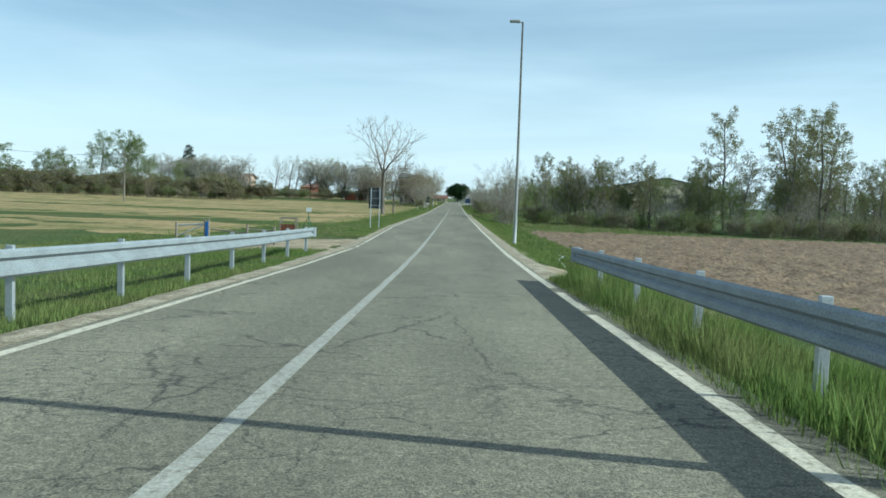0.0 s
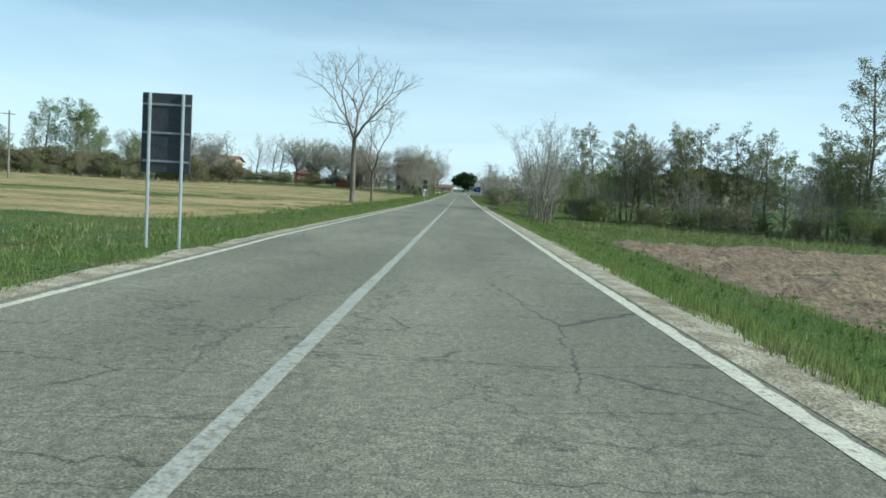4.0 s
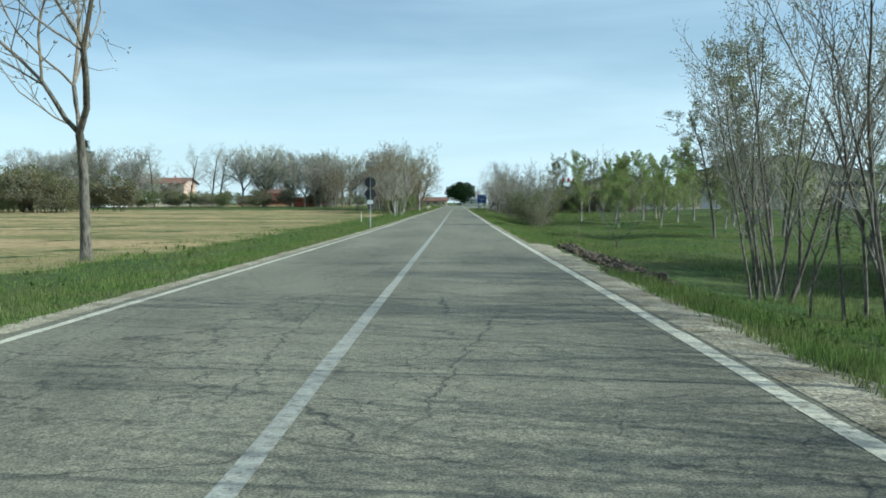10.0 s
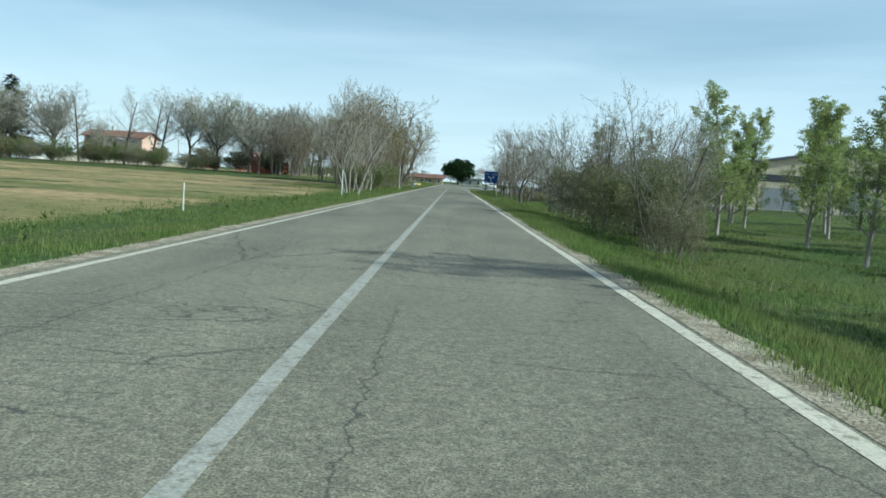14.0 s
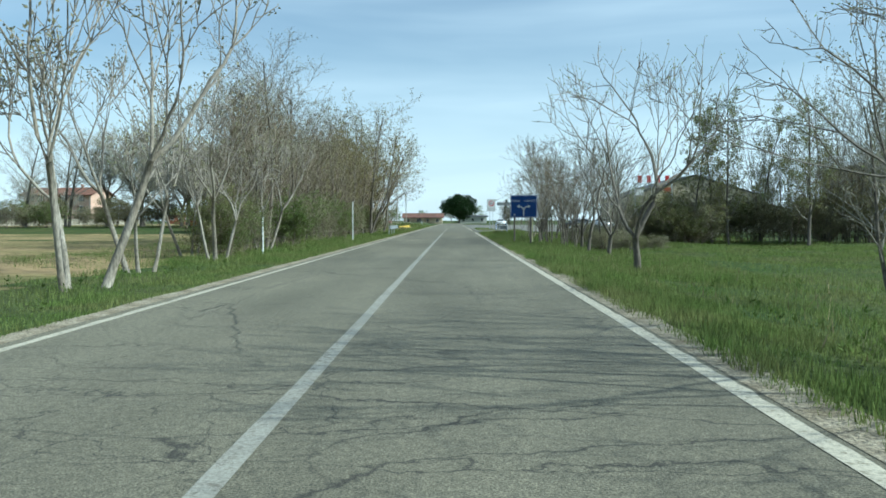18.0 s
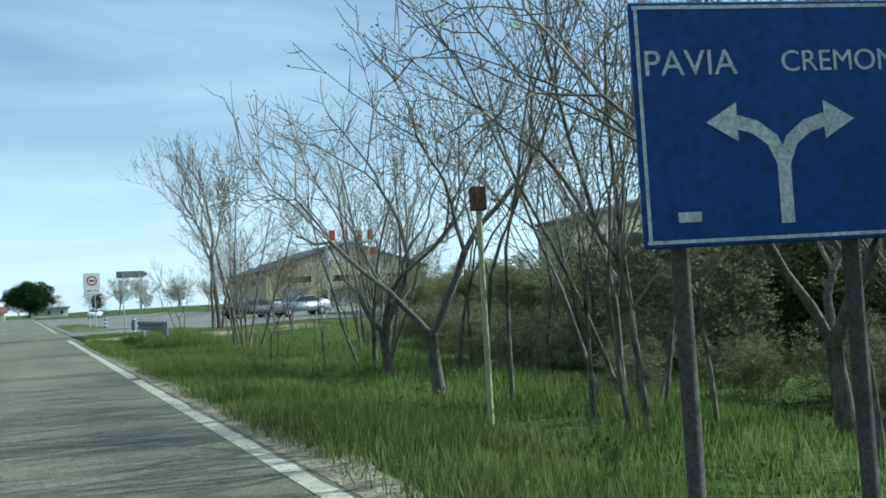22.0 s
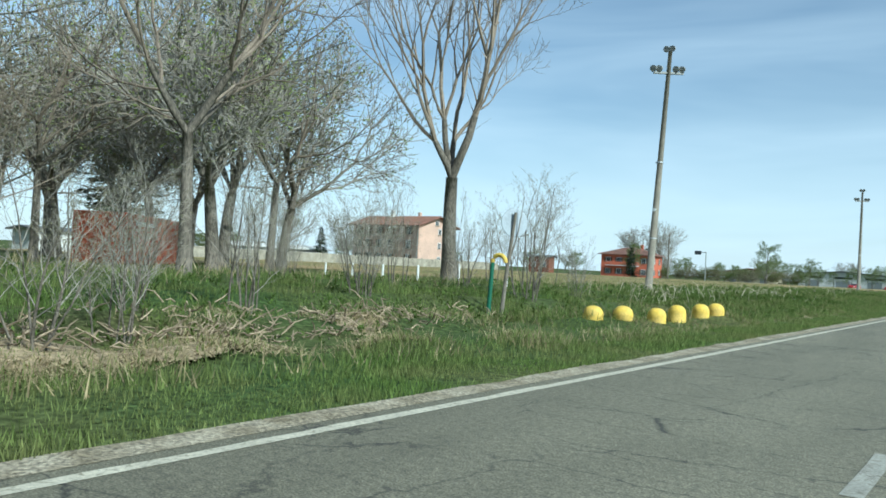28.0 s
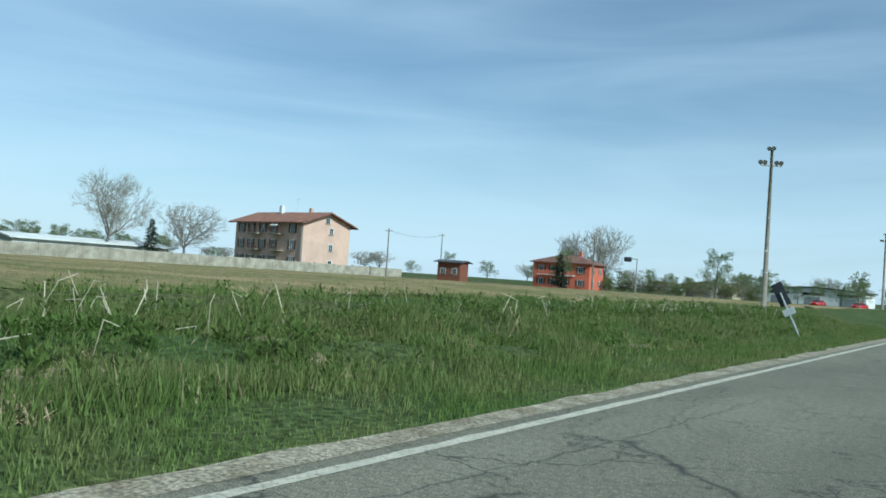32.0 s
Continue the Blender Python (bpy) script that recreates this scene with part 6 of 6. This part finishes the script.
for x, y, top in ((-61.3, 478, 9.9), (-116.7, 509, 11.4), (-97, 464, 9.3), (-60.0, 165, 9.0), (-84, 150, 9.6), (-130, 128, 9.6)):
    utility_pole(x, y, top)
wires = Shape()
for (xa, ya, za), (xb, yb, zb) in (((-116.7, 509, 11.0), (-97, 464, 8.9)), ((-60, 165, 8.6), (-84, 150, 9.2)), ((-84, 150, 9.2), (-130, 128, 9.2)), ((-130, 128, 9.2), (-200, 95, 9.2))):
    for off in (-0.4, 0.4):
        wires.tube([(xa + (xb - xa) * f + off, ya + (yb - ya) * f, za + (zb - za) * f - 0.9 * 4 * f * (1 - f) + float(fall(ya + (yb - ya) * f))) for f in [i / 10 for i in range(11)]], [0.012] * 11, 4, False)
solo("overhead_wires", wires, SIGN_BACK, "thin sagging overhead wires between the poles", "wires")

lean = thing("leaning_sign", (-5.2, 372.2, gz(-5.2, 372.2)), "small dark sign on a leaning post with a white plate", "road sign")
ax = Matrix.Rotation(radians(-28), 3, "Y")
part("post", Shape().tube([(0, 0, -0.15), ax @ Vector((0, 0, 1.5))], [0.03, 0.03], 8), STEEL, lean)
part("panel", Shape().box(ax @ Vector((0, 0.03, 1.45)), (0.34, 0.02, 0.75), ax, 0.005), SIGN_BACK, lean, "dark back of the sign")
part("plate", Shape().box(ax @ Vector((0, -0.04, 0.86)), (0.36, 0.02, 0.22), ax, 0.005), SIGN_WHITE, lean, "white plate")

mk = thing("pipe_marker", (-9.0, 325.7, gz(-9, 325.7)), "green post with a bent yellow top in the weeds", "post")
part("post", Shape().tube([(0, 0, -0.2), (0.06, 0, 1.2)], [0.05, 0.05], 10), GREENPOST, mk)
part("bend", Shape().tube([(0.06 + 0.17 * (1 - math.cos(a)), 0, 1.2 + 0.17 * math.sin(a)) for a in [math.pi * i / 8 for i in range(9)]], [0.05] * 9, 10), YELLOW, mk, "bent yellow pipe end")
mir = thing("traffic_mirror", (-8.85, 326.0, gz(-8.85, 326.0)), "round mirror on a leaning brown trunk, reflected sky painted as pale grey", "mirror")
part("post", Shape().tube([(0, 0, -0.2), (0.1, 0.0, 0.9), (0.26, 0.02, 2.45 - gz(-8.85, 326.0))], [0.05, 0.045, 0.035], 8), WOODPOLE, mir)
aim, hub = Vector((0.81, -0.58, 0.05)), Vector((0.2, 0.08, 2.22 - gz(-8.85, 326.0)))
part("disc", Shape().tube([hub - aim * 0.1, hub - aim * 0.04, hub, hub + aim * 0.012], [0.1, 0.3, 0.325, 0.315], 32), MIRROR_SKY, mir, "round pale grey disc")
part("limb", Shape().tube([(0.12, 0, 1.1), (0.3, 0.1, 1.9), (0.42, 0.1, 2.7)], [0.02, 0.014, 0.005], 6), WOODPOLE, mir)



# ---- buildings ----
def gable_roof(w, d, eave, rise, over, thick=0.18):
    """A ridge roof along x over a w by d house."""
    s = Shape()
    hw, hd = w / 2 + over, d / 2 + over
    drop = rise * over / (d / 2)
    up = [(-hw, -hd, eave - drop), (hw, -hd, eave - drop), (hw, 0, eave + rise), (-hw, 0, eave + rise), (-hw, hd, eave - drop), (hw, hd, eave - drop)]
    low = [(x, y, z - thick) for x, y, z in up]
    s.add(up + low, [(0, 1, 2, 3), (3, 2, 5, 4), (7, 6, 9, 8), (8, 9, 10, 11), (0, 6, 7, 1), (4, 5, 11, 10), (0, 3, 9, 6), (3, 4, 10, 9), (1, 7, 8, 2), (2, 8, 11, 5)])
    return s


def house_body(w, d, eave, rise):
    s = Shape()
    a, b = w / 2, d / 2
    s.add([(-a, -b, -0.4), (a, -b, -0.4), (a, b, -0.4), (-a, b, -0.4), (-a, -b, eave), (a, -b, eave), (a, b, eave), (-a, b, eave), (-a, 0, eave + rise - 0.15), (a, 0, eave + rise - 0.15)], [(0, 1, 5, 4), (2, 3, 7, 6), (1, 2, 6, 9, 5), (3, 0, 4, 8, 7), (4, 5, 9, 8), (6, 7, 8, 9), (3, 2, 1, 0)])
    return s


def window_at(parent, x, y, z, w, h, face, open_shutters=True):
    """A window on the south (s) or east (e) face: dark pane, frame, sill and shutters proud of the wall."""
    t = Matrix.Identity(3) if face == "s" else Matrix.Rotation(radians(90), 3, "Z")
    c = Vector((x, y, z))
    win = part("window", Shape().box(c + t @ Vector((0, -0.01, 0)), (w, 0.04, h), t), GLASS_DARK, parent, "dark window")
    fr = Shape()
    for u, v, su, sv in ((0, h / 2, w + 0.16, 0.09), (-w / 2, 0, 0.09, h), (w / 2, 0, 0.09, h), (0, 0, 0.05, h)):
        fr.box(c + t @ Vector((u, -0.035, v)), (su, 0.05, sv), t)
    part("frame", fr, SIGN_WHITE, win)
    part("sill", Shape().box(c + t @ Vector((0, -0.08, -h / 2 - 0.05)), (w + 0.3, 0.2, 0.09), t), CONCRETE, win)
    if open_shutters:
        for sg in (-1, 1):
            part("shutter", Shape().box(c + t @ Vector((sg * (w * 0.75 + 0.03), -0.04, 0)), (w * 0.48, 0.05, h), t, 0.01), SHUTTER, win)


def roof_tiles(parent, w, d, eave, rise, over, rows=11):
    """Ribs of clay tiles down both slopes of a ridge roof."""
    hw, hd = w / 2 + over, d / 2 + over
    drop = rise * over / (d / 2)
    ribs = Shape()
    n = int(2 * hw / 0.45)
    for k in range(n):
        x = -hw + (k + 0.5) * 2 * hw / n
        for sg in (-1, 1):
            ribs.tube([(x, sg * hd, eave - drop + 0.02), (x, 0, eave + rise + 0.02)], [0.1, 0.1], 5, True)
    part("tile_ribs", ribs, TILE, parent, "rows of clay tiles")


def palazzo():
    w, d, eave, rise = 18.5, 10.0, 8.15, 1.75
    h = thing("apartment_house", (-122.3, 463.4, gz(-122.3, 463.4)), "three-storey pink rendered house with a brown tiled roof", "house", turn=-6)
    h.matrix_basis = h.matrix_basis @ Matrix.Diagonal((1.2, 1.2, 1.2, 1))
    wall = part("wall", house_body(w, d, eave, rise), PINK, h, "faded pink rendered walls")
    roof = part("roof", gable_roof(w, d, eave, rise, 1.0), TILE, h, "brown clay tile roof with wide eaves")
    roof_tiles(roof, w, d, eave, rise, 1.0)
    part("chimney", Shape().box((-2.5, -0.5, eave + rise + 0.5), (0.7, 0.7, 1.4), cut=0.03), WHITEWALL, roof)
    part("chimney", Shape().box((3.4, 1.2, eave + rise + 0.3), (0.6, 0.6, 1.2), cut=0.03), PINK, roof)
    part("antenna", Shape().tube([(1.0, 0, eave + rise), (1.0, 0, eave + rise + 2.6)], [0.03, 0.02], 5).tube([(0.4, 0, eave + rise + 2.4), (1.6, 0, eave + rise + 2.4)], [0.02, 0.02], 5), STEEL, roof)
    for lev in range(3):
        for x in (-7.4, -4.6, -1.4, 1.6, 6.6):
            window_at(h, x, -d / 2, 1.5 + 2.7 * lev, 1.0, 1.5, "s")
        window_at(h, w / 2, 0.9, 1.5 + 2.7 * lev, 0.8, 1.1, "e", False)
    window_at(h, w / 2, 0.0, 8.6, 0.9, 1.0, "e", False)
    for lev, x0 in ((1, -3.0), (1, 2.9), (2, -3.0), (2, 2.9)):
        b = part("balcony", Shape().box((x0, -d / 2 - 0.6, 2.7 * lev + 0.45), (3.0, 1.2, 0.16), cut=0.02), CONCRETE, h, "small balcony with rail")
        rail = Shape()
        for k in range(13):
            rail.box((x0 - 1.45 + 0.242 * k, -d / 2 - 1.15, 2.7 * lev + 1.0), (0.04, 0.04, 1.0))
        rail.box((x0, -d / 2 - 1.15, 2.7 * lev + 1.5), (3.0, 0.06, 0.06))
        part("railing", rail, SHUTTER, b)
    part("awning", Shape().box((2.9, -d / 2 - 0.7, 7.5), (1.8, 1.3, 0.08), Matrix.Rotation(0.5, 3, "X")), WHITEWALL, h, "pale awning")
    part("downpipe", Shape().tube([(w / 2 - 0.2, -d / 2 - 0.08, -0.2), (w / 2 - 0.2, -d / 2 - 0.08, eave)], [0.06, 0.06], 6), STEEL, h)


palazzo()


def red_house():
    w, d, eave, rise = 14.0, 10.0, 6.2, 1.9
    h = thing("orange_house", (-88.0, 522.0, gz(-88, 522)), "two-storey orange rendered house with a tiled roof", "house", turn=6)
    part("wall", house_body(w, d, eave, rise * 0.02), ORANGE, h, "orange-red rendered walls")
    roof = Shape()
    a, b, r = w / 2 + 0.8, d / 2 + 0.8, w / 2 - d / 2
    roof.add([(-a, -b, eave - 0.1), (a, -b, eave - 0.1), (a, b, eave - 0.1), (-a, b, eave - 0.1), (-r, 0, eave + rise), (r, 0, eave + rise), (-a, -b, eave - 0.3), (a, -b, eave - 0.3), (a, b, eave - 0.3), (-a, b, eave - 0.3)], [(0, 1, 5, 4), (1, 2, 5), (2, 3, 4, 5), (3, 0, 4), (0, 6, 7, 1), (1, 7, 8, 2), (2, 8, 9, 3), (3, 9, 6, 0), (9, 8, 7, 6)])
    rf = part("roof", roof, TILE, h, "hipped tile roof")
    part("chimney", Shape().box((2.5, 1.0, eave + rise + 0.2), (0.7, 0.7, 1.4), cut=0.03), ORANGE, rf)
    for lev in range(2):
        for x in (-5.0, -2.0, 1.2, 4.8):
            window_at(h, x, -d / 2, 1.5 + 3.0 * lev, 1.1, 1.4, "s")
        for y in (-2.5, 2.5):
            window_at(h, w / 2, y, 1.5 + 3.0 * lev, 1.0, 1.4, "e")
    b = part("balcony", Shape().box((-1.0, -d / 2 - 0.6, 3.05), (9.0, 1.2, 0.18), cut=0.02), WHITEWALL, h, "long white balcony")
    part("parapet", Shape().box((-1.0, -d / 2 - 1.15, 3.55), (9.0, 0.08, 0.9), cut=0.02), ORANGE, b)


red_house()


def low_house(name, at, turn, w, d, eave, rise, wall_mat, roof_mat, label, doors=2):
    h = thing(name, (at[0], at[1], gz(*at)), label, "house", turn=turn)
    part("wall", house_body(w, d, eave, rise), wall_mat, h)
    rf = part("roof", gable_roof(w, d, eave, rise, 0.7), roof_mat, h)
    n = max(2, int(w / 3.2))
    for k in range(n):
        window_at(h, -w / 2 + (k + 0.5) * w / n, -d / 2, eave * 0.5, 1.0, min(1.2, eave * 0.4), "s", False)
    return h, rf


fh, fr = low_house("roadside_house", (-11.2, 525.0), 0, 15.0, 9.0, 2.7, 1.5, CREAM, TILE, "low cream house with a red tiled roof behind the junction")
for dx in (-5, 0, 5):
    part("porch_post", Shape().box((dx, -6.4, 1.2), (0.25, 0.25, 2.6), cut=0.02), CREAM, fh)
part("porch_roof", Shape().box((0, -5.6, 2.6), (12.0, 2.4, 0.14), Matrix.Rotation(0.15, 3, "X")), TILE, fh)


def gable_front_hall(name, x0, x1, y0, y1, eave, apex, wall_mat, roof_mat, label, doors=3, band=None):
    """A hall whose gable faces the road's start."""
    w, d = x1 - x0, y1 - y0
    g = gz((x0 + x1) / 2, y0)
    h = thing(name, ((x0 + x1) / 2, (y0 + y1) / 2, g), label, "industrial building")
    a, b = w / 2, d / 2
    part("wall", Shape().add([(-a, -b, -0.3), (a, -b, -0.3), (a, b, -0.3), (-a, b, -0.3), (-a, -b, eave), (a, -b, eave), (a, b, eave), (-a, b, eave), (0, -b, apex - 0.12), (0, b, apex - 0.12)], [(0, 1, 5, 8, 4), (2, 3, 7, 9, 6), (1, 2, 6, 5), (3, 0, 4, 7), (4, 8, 9, 7), (5, 6, 9, 8)]), wall_mat, h)
    o = 0.6
    k = (apex - eave) / a * o
    up = [(-a - o, -b - o, eave - k), (0, -b - o, apex), (a + o, -b - o, eave - k), (-a - o, b + o, eave - k), (0, b + o, apex), (a + o, b + o, eave - k)]
    rf = part("roof", Shape().add(up + [(x, y, z - 0.4) for x, y, z in up], [(0, 1, 4, 3), (1, 2, 5, 4), (0, 6, 7, 1), (1, 7, 8, 2), (6, 9, 10, 7), (7, 10, 11, 8), (3, 4, 10, 9), (4, 5, 11, 10), (0, 3, 9, 6), (2, 8, 11, 5)]), roof_mat, h)
    n = max(3, int(d / 5))
    for i in range(n):
        y = -b + (i + 0.5) * d / n
        part("window", Shape().box((-a - 0.02, y, eave * 0.72), (0.06, d / n * 0.6, eave * 0.18)), GLASS_DARK, h, "dark strip window")
    for i in range(doors):
        x = -a + (i + 0.5) * w / doors
        part("window", Shape().box((x, -b - 0.02, eave * 0.7), (w / doors * 0.6, 0.06, eave * 0.16)), GLASS_DARK, h, "dark strip window")
        part("door", Shape().box((x, -b - 0.03, eave * 0.24), (w / doors * 0.45, 0.08, eave * 0.48)), SIGN_GREY, h, "grey sliding door")
    return h


gable_front_hall("workshop_hall", 39.4, 70.6, 389.0, 418.0, 6.7, 11.4, CREAM, ROOF_DARK, "cream workshop hall with a dark shallow gable roof")
gable_front_hall("warehouse", 56.5, 104.0, 322.0, 329.0, 8.6, 13.2, CREAM, ROOF_DARK, "large pale warehouse with a dark gable roof behind the trees")
gable_front_hall("far_warehouse", -58.0, -32.0, 583.0, 600.0, 4.2, 5.0, WHITEWALL, ROOF_DARK, "low white warehouse far across the field")
gable_front_hall("yard_shed", -78.0, -64.0, 575.0, 590.0, 3.6, 4.6, CREAM, TILE, "low cream shed across the field")


def tall_house():
    w, d, eave = 6.4, 5.0, 9.6
    h = thing("roadside_building", (-15.1, 300.0, gz(-15.1, 300)), "tall cream rendered building half hidden by bare trees", "building")
    part("wall", house_body(w, d, eave, 0.2), CREAM, h, "stained cream rendered wall")
    part("roof", gable_roof(w, d, eave, 1.0, 0.5), ROOF_DARK, h, "dark roof")
    for lev in range(3):
        for x in (-2.2, 1.6):
            window_at(h, x, -d / 2, 1.7 + 2.9 * lev, 0.9, 1.4, "s", lev != 0)
        if lev:
            window_at(h, w / 2, 0.9, 1.7 + 2.9 * lev, 0.8, 1.3, "e", False)


tall_house()


def company_frame():
    x, y = 28.5, 318.0
    f = thing("company_sign", (x, y, gz(x, y)), "rusty steel sign frame with red letter-like blocks on top", "sign")
    for dx in (-2.5, 2.5):
        part("post", Shape().box((dx, 0, 3.1), (0.2, 0.2, 6.4), cut=0.02), STEEL, f)
    for z in (6.2,):
        part("rail", Shape().box((0, 0, z), (5.2, 0.14, 0.14), cut=0.01), STEEL, f)
    for k in range(4):
        part("block", Shape().box((-1.9 + 1.25 * k, -0.05, 6.85), (0.55, 0.16, 0.95), cut=0.04), SIGN_RED, f, "red letter block")
    for k, (mat, dx, z) in enumerate(((SIGN_WHITE, -1.9, 5.0), (CONTAINER, 1.9, 5.3), (SIGN_GREY, 0.2, 5.45))):
        part("panel", Shape().box((dx, -0.06, z), (1.0, 0.06, 0.8), cut=0.01), mat, f, "small sign panel")


company_frame()


def car(x, y, turn, mat, label):
    c = thing("car", (x, y, gz(x, y) + 0.02), label, "car", "parked cars", turn)
    prof = [(-2.05, 0.32), (-2.1, 0.62), (-2.0, 0.86), (-1.6, 0.95), (-0.95, 1.0), (-0.35, 1.42), (0.9, 1.46), (1.55, 1.1), (1.95, 1.02), (2.05, 0.7), (2.02, 0.32)]
    b = Shape()
    for sg, inset in ((-1, 0.0), (1, 0.0)):
        b.v += [(px, sg * (0.84 if pz < 1.05 else 0.66), pz) for px, pz in prof]
    n = len(prof)
    b.f += [tuple(range(n)), tuple(range(2 * n - 1, n - 1, -1))] + [(i, i + n, (i + 1) % n + n, (i + 1) % n) for i in range(n)]
    bm = bmesh.new()
    vs = [bm.verts.new(p) for p in b.v]
    for f in b.f:
        bm.faces.new([vs[i] for i in f])
    bmesh.ops.bevel(bm, geom=bm.edges[:], offset=0.07, segments=2, affect="EDGES", clamp_overlap=True)
    me = bpy.data.meshes.new("body")
    bm.to_mesh(me)
    bm.free()
    me.materials.append(mat)
    me.polygons.foreach_set("use_smooth", [True] * len(me.polygons))
    body = part("body", me, mat, c)
    for sg in (-1, 1):
        part("side_window", Shape().add([(px, sg * py, pz) for px, py, pz in ((-0.8, 0.83, 1.04), (1.35, 0.83, 1.1), (0.85, 0.69, 1.4), (-0.3, 0.69, 1.37))], [(0, 1, 2, 3)]), GLASS_DARK, body, "dark side window")
    part("windscreen", Shape().add([(-0.98, -0.7, 1.02), (-0.98, 0.7, 1.02), (-0.4, 0.6, 1.41), (-0.4, -0.6, 1.41)], [(0, 1, 2, 3)]), GLASS_DARK, body, "dark windscreen")
    for px in (-1.3, 1.3):
        for sg in (-1, 1):
            w = part("wheel", Shape().tube([(px, sg * 0.66, 0.31), (px, sg * 0.87, 0.31)], [0.31, 0.31], 18), RUBBER, c, "black tyre")
            part("rim", Shape().tube([(px, sg * 0.875, 0.31), (px, sg * 0.885, 0.31)], [0.19, 0.17], 14), STEEL, w)
    for sg in (-1, 1):
        part("headlight", Shape().box((-2.03, sg * 0.6, 0.74), (0.12, 0.36, 0.14), cut=0.03), SIGN_WHITE, c, "clear headlight")
        part("tail_light", Shape().box((2.01, sg * 0.62, 0.84), (0.08, 0.26, 0.2), cut=0.02), SIGN_RED, c, "red tail light")
    return c


car(19.3, 305.2, 8, SILVER, "silver parked car on the forecourt")
car(17.0, 310.5, 12, SIGN_BACK, "dark parked car on the forecourt")
car(31.0, 352.0, 80, WHITECAR, "white parked car before the workshop hall")
car(36.5, 354.0, 85, BLUE, "blue parked car before the workshop hall")
car(-7.5, 545.0, 10, REDCAR, "red car at the road junction")
car(-32.0, 520.0, 80, REDCAR, "red car parked before the low white hall")
car(-24.0, 516.0, 75, REDCAR, "dark red van parked before the low white hall")
car(12.0, 395.0, 75, WHITECAR, "white car parked at the far end of the forecourt")


def container():
    c = thing("shipping_container", (-38.0, 336.0, gz(-38.0, 336.0) - 0.1), "orange-red corrugated shipping container behind bare shrubs", "container", turn=130)
    s, n, w, d, h = Shape(), 96, 12.2, 2.44, 2.55
    for sg in (-1, 1):
        xs = [(-w / 2 + w * i / n) for i in range(n + 1)]
        k = len(s.v)
        for i, x in enumerate(xs):
            y = sg * (d / 2 - (0.035 if (i // 2) % 2 else 0.0))
            s.v += [(x, y, 0.12), (x, y, h - 0.1)]
        s.f += [(k + 2 * i, k + 2 * i + 2, k + 2 * i + 3, k + 2 * i + 1) for i in range(n)]
    part("side_wall", s, CONTAINER, c, "corrugated orange side")
    part("roof", Shape().box((0, 0, h - 0.05), (w, d, 0.1), cut=0.01), CONTAINER, c)
    part("floor", Shape().box((0, 0, 0.08), (w, d, 0.16), cut=0.01), CONTAINER, c)
    for sx in (-1, 1):
        part("end_wall", Shape().box((sx * (w / 2 - 0.04), 0, h / 2), (0.08, d, h - 0.1), cut=0.01), CONTAINER, c)
        for sy in (-1, 1):
            part("corner_post", Shape().box((sx * (w / 2 - 0.06), sy * (d / 2 - 0.06), h / 2), (0.14, 0.14, h), cut=0.01), CONTAINER, c)
    for k in range(9):
        part("bar", Shape().box((-4.6 + 0.34 * k, -d / 2 - 0.012, 2.1), (0.22, 0.01, 0.2)), SIGN_WHITE, c, "pale unreadable lettering")


container()

# ---- walls and far things ----
yard = thing("yard_wall", (-102.0, 425.0, 0), "long stained grey concrete yard wall", "wall")
for k in range(20):
    y0 = 375.0 + 5.0 * k
    g = gz(-102, y0 + 2.5)
    part("panel", Shape().box((0, y0 + 2.5 - 425, g + 0.65), (0.2, 4.9, 2.1), cut=0.02), CONCRETE, yard)
    part("pier", Shape().box((0, y0 - 425, g + 0.7), (0.34, 0.34, 2.25), cut=0.03), CONCRETE, yard)
low_house("white_outbuilding", (-112.0, 412.0), 90, 24.0, 6.0, 2.6, 0.5, WHITEWALL, WHITEWALL, "long low white outbuilding behind the wall")
low_house("white_outbuilding", (-108.0, 376.0), 90, 22.0, 6.0, 2.9, 0.4, WHITEWALL, ROOF_DARK, "low white outbuilding with a dark roof")
low_house("rust_brown_shed", (-93.5, 481.0), 10, 5.0, 4.0, 4.0, 0.3, RUST, ROOF_DARK, "rust-brown tin shed beside the field")
low_house("roadside_kiosk", (9.0, 560.0), 0, 12.0, 5.0, 3.0, 0.4, WHITEWALL, ROOF_DARK, "low white building past the junction")
bank = thing("gantry_post", (-54.0, 480.0, gz(-54, 480)), "grey post with a small dark box on an arm", "post")
part("post", Shape().tube([(0, 0, -0.2), (0, 0, 6.2)], [0.12, 0.1], 8), POLE, bank)
part("arm", Shape().box((-1.0, 0, 6.1), (2.2, 0.14, 0.14), cut=0.02), POLE, bank)
part("box", Shape().box((-1.7, 0, 6.0), (1.3, 0.5, 0.8), cut=0.05), SIGN_BACK, bank, "dark box")
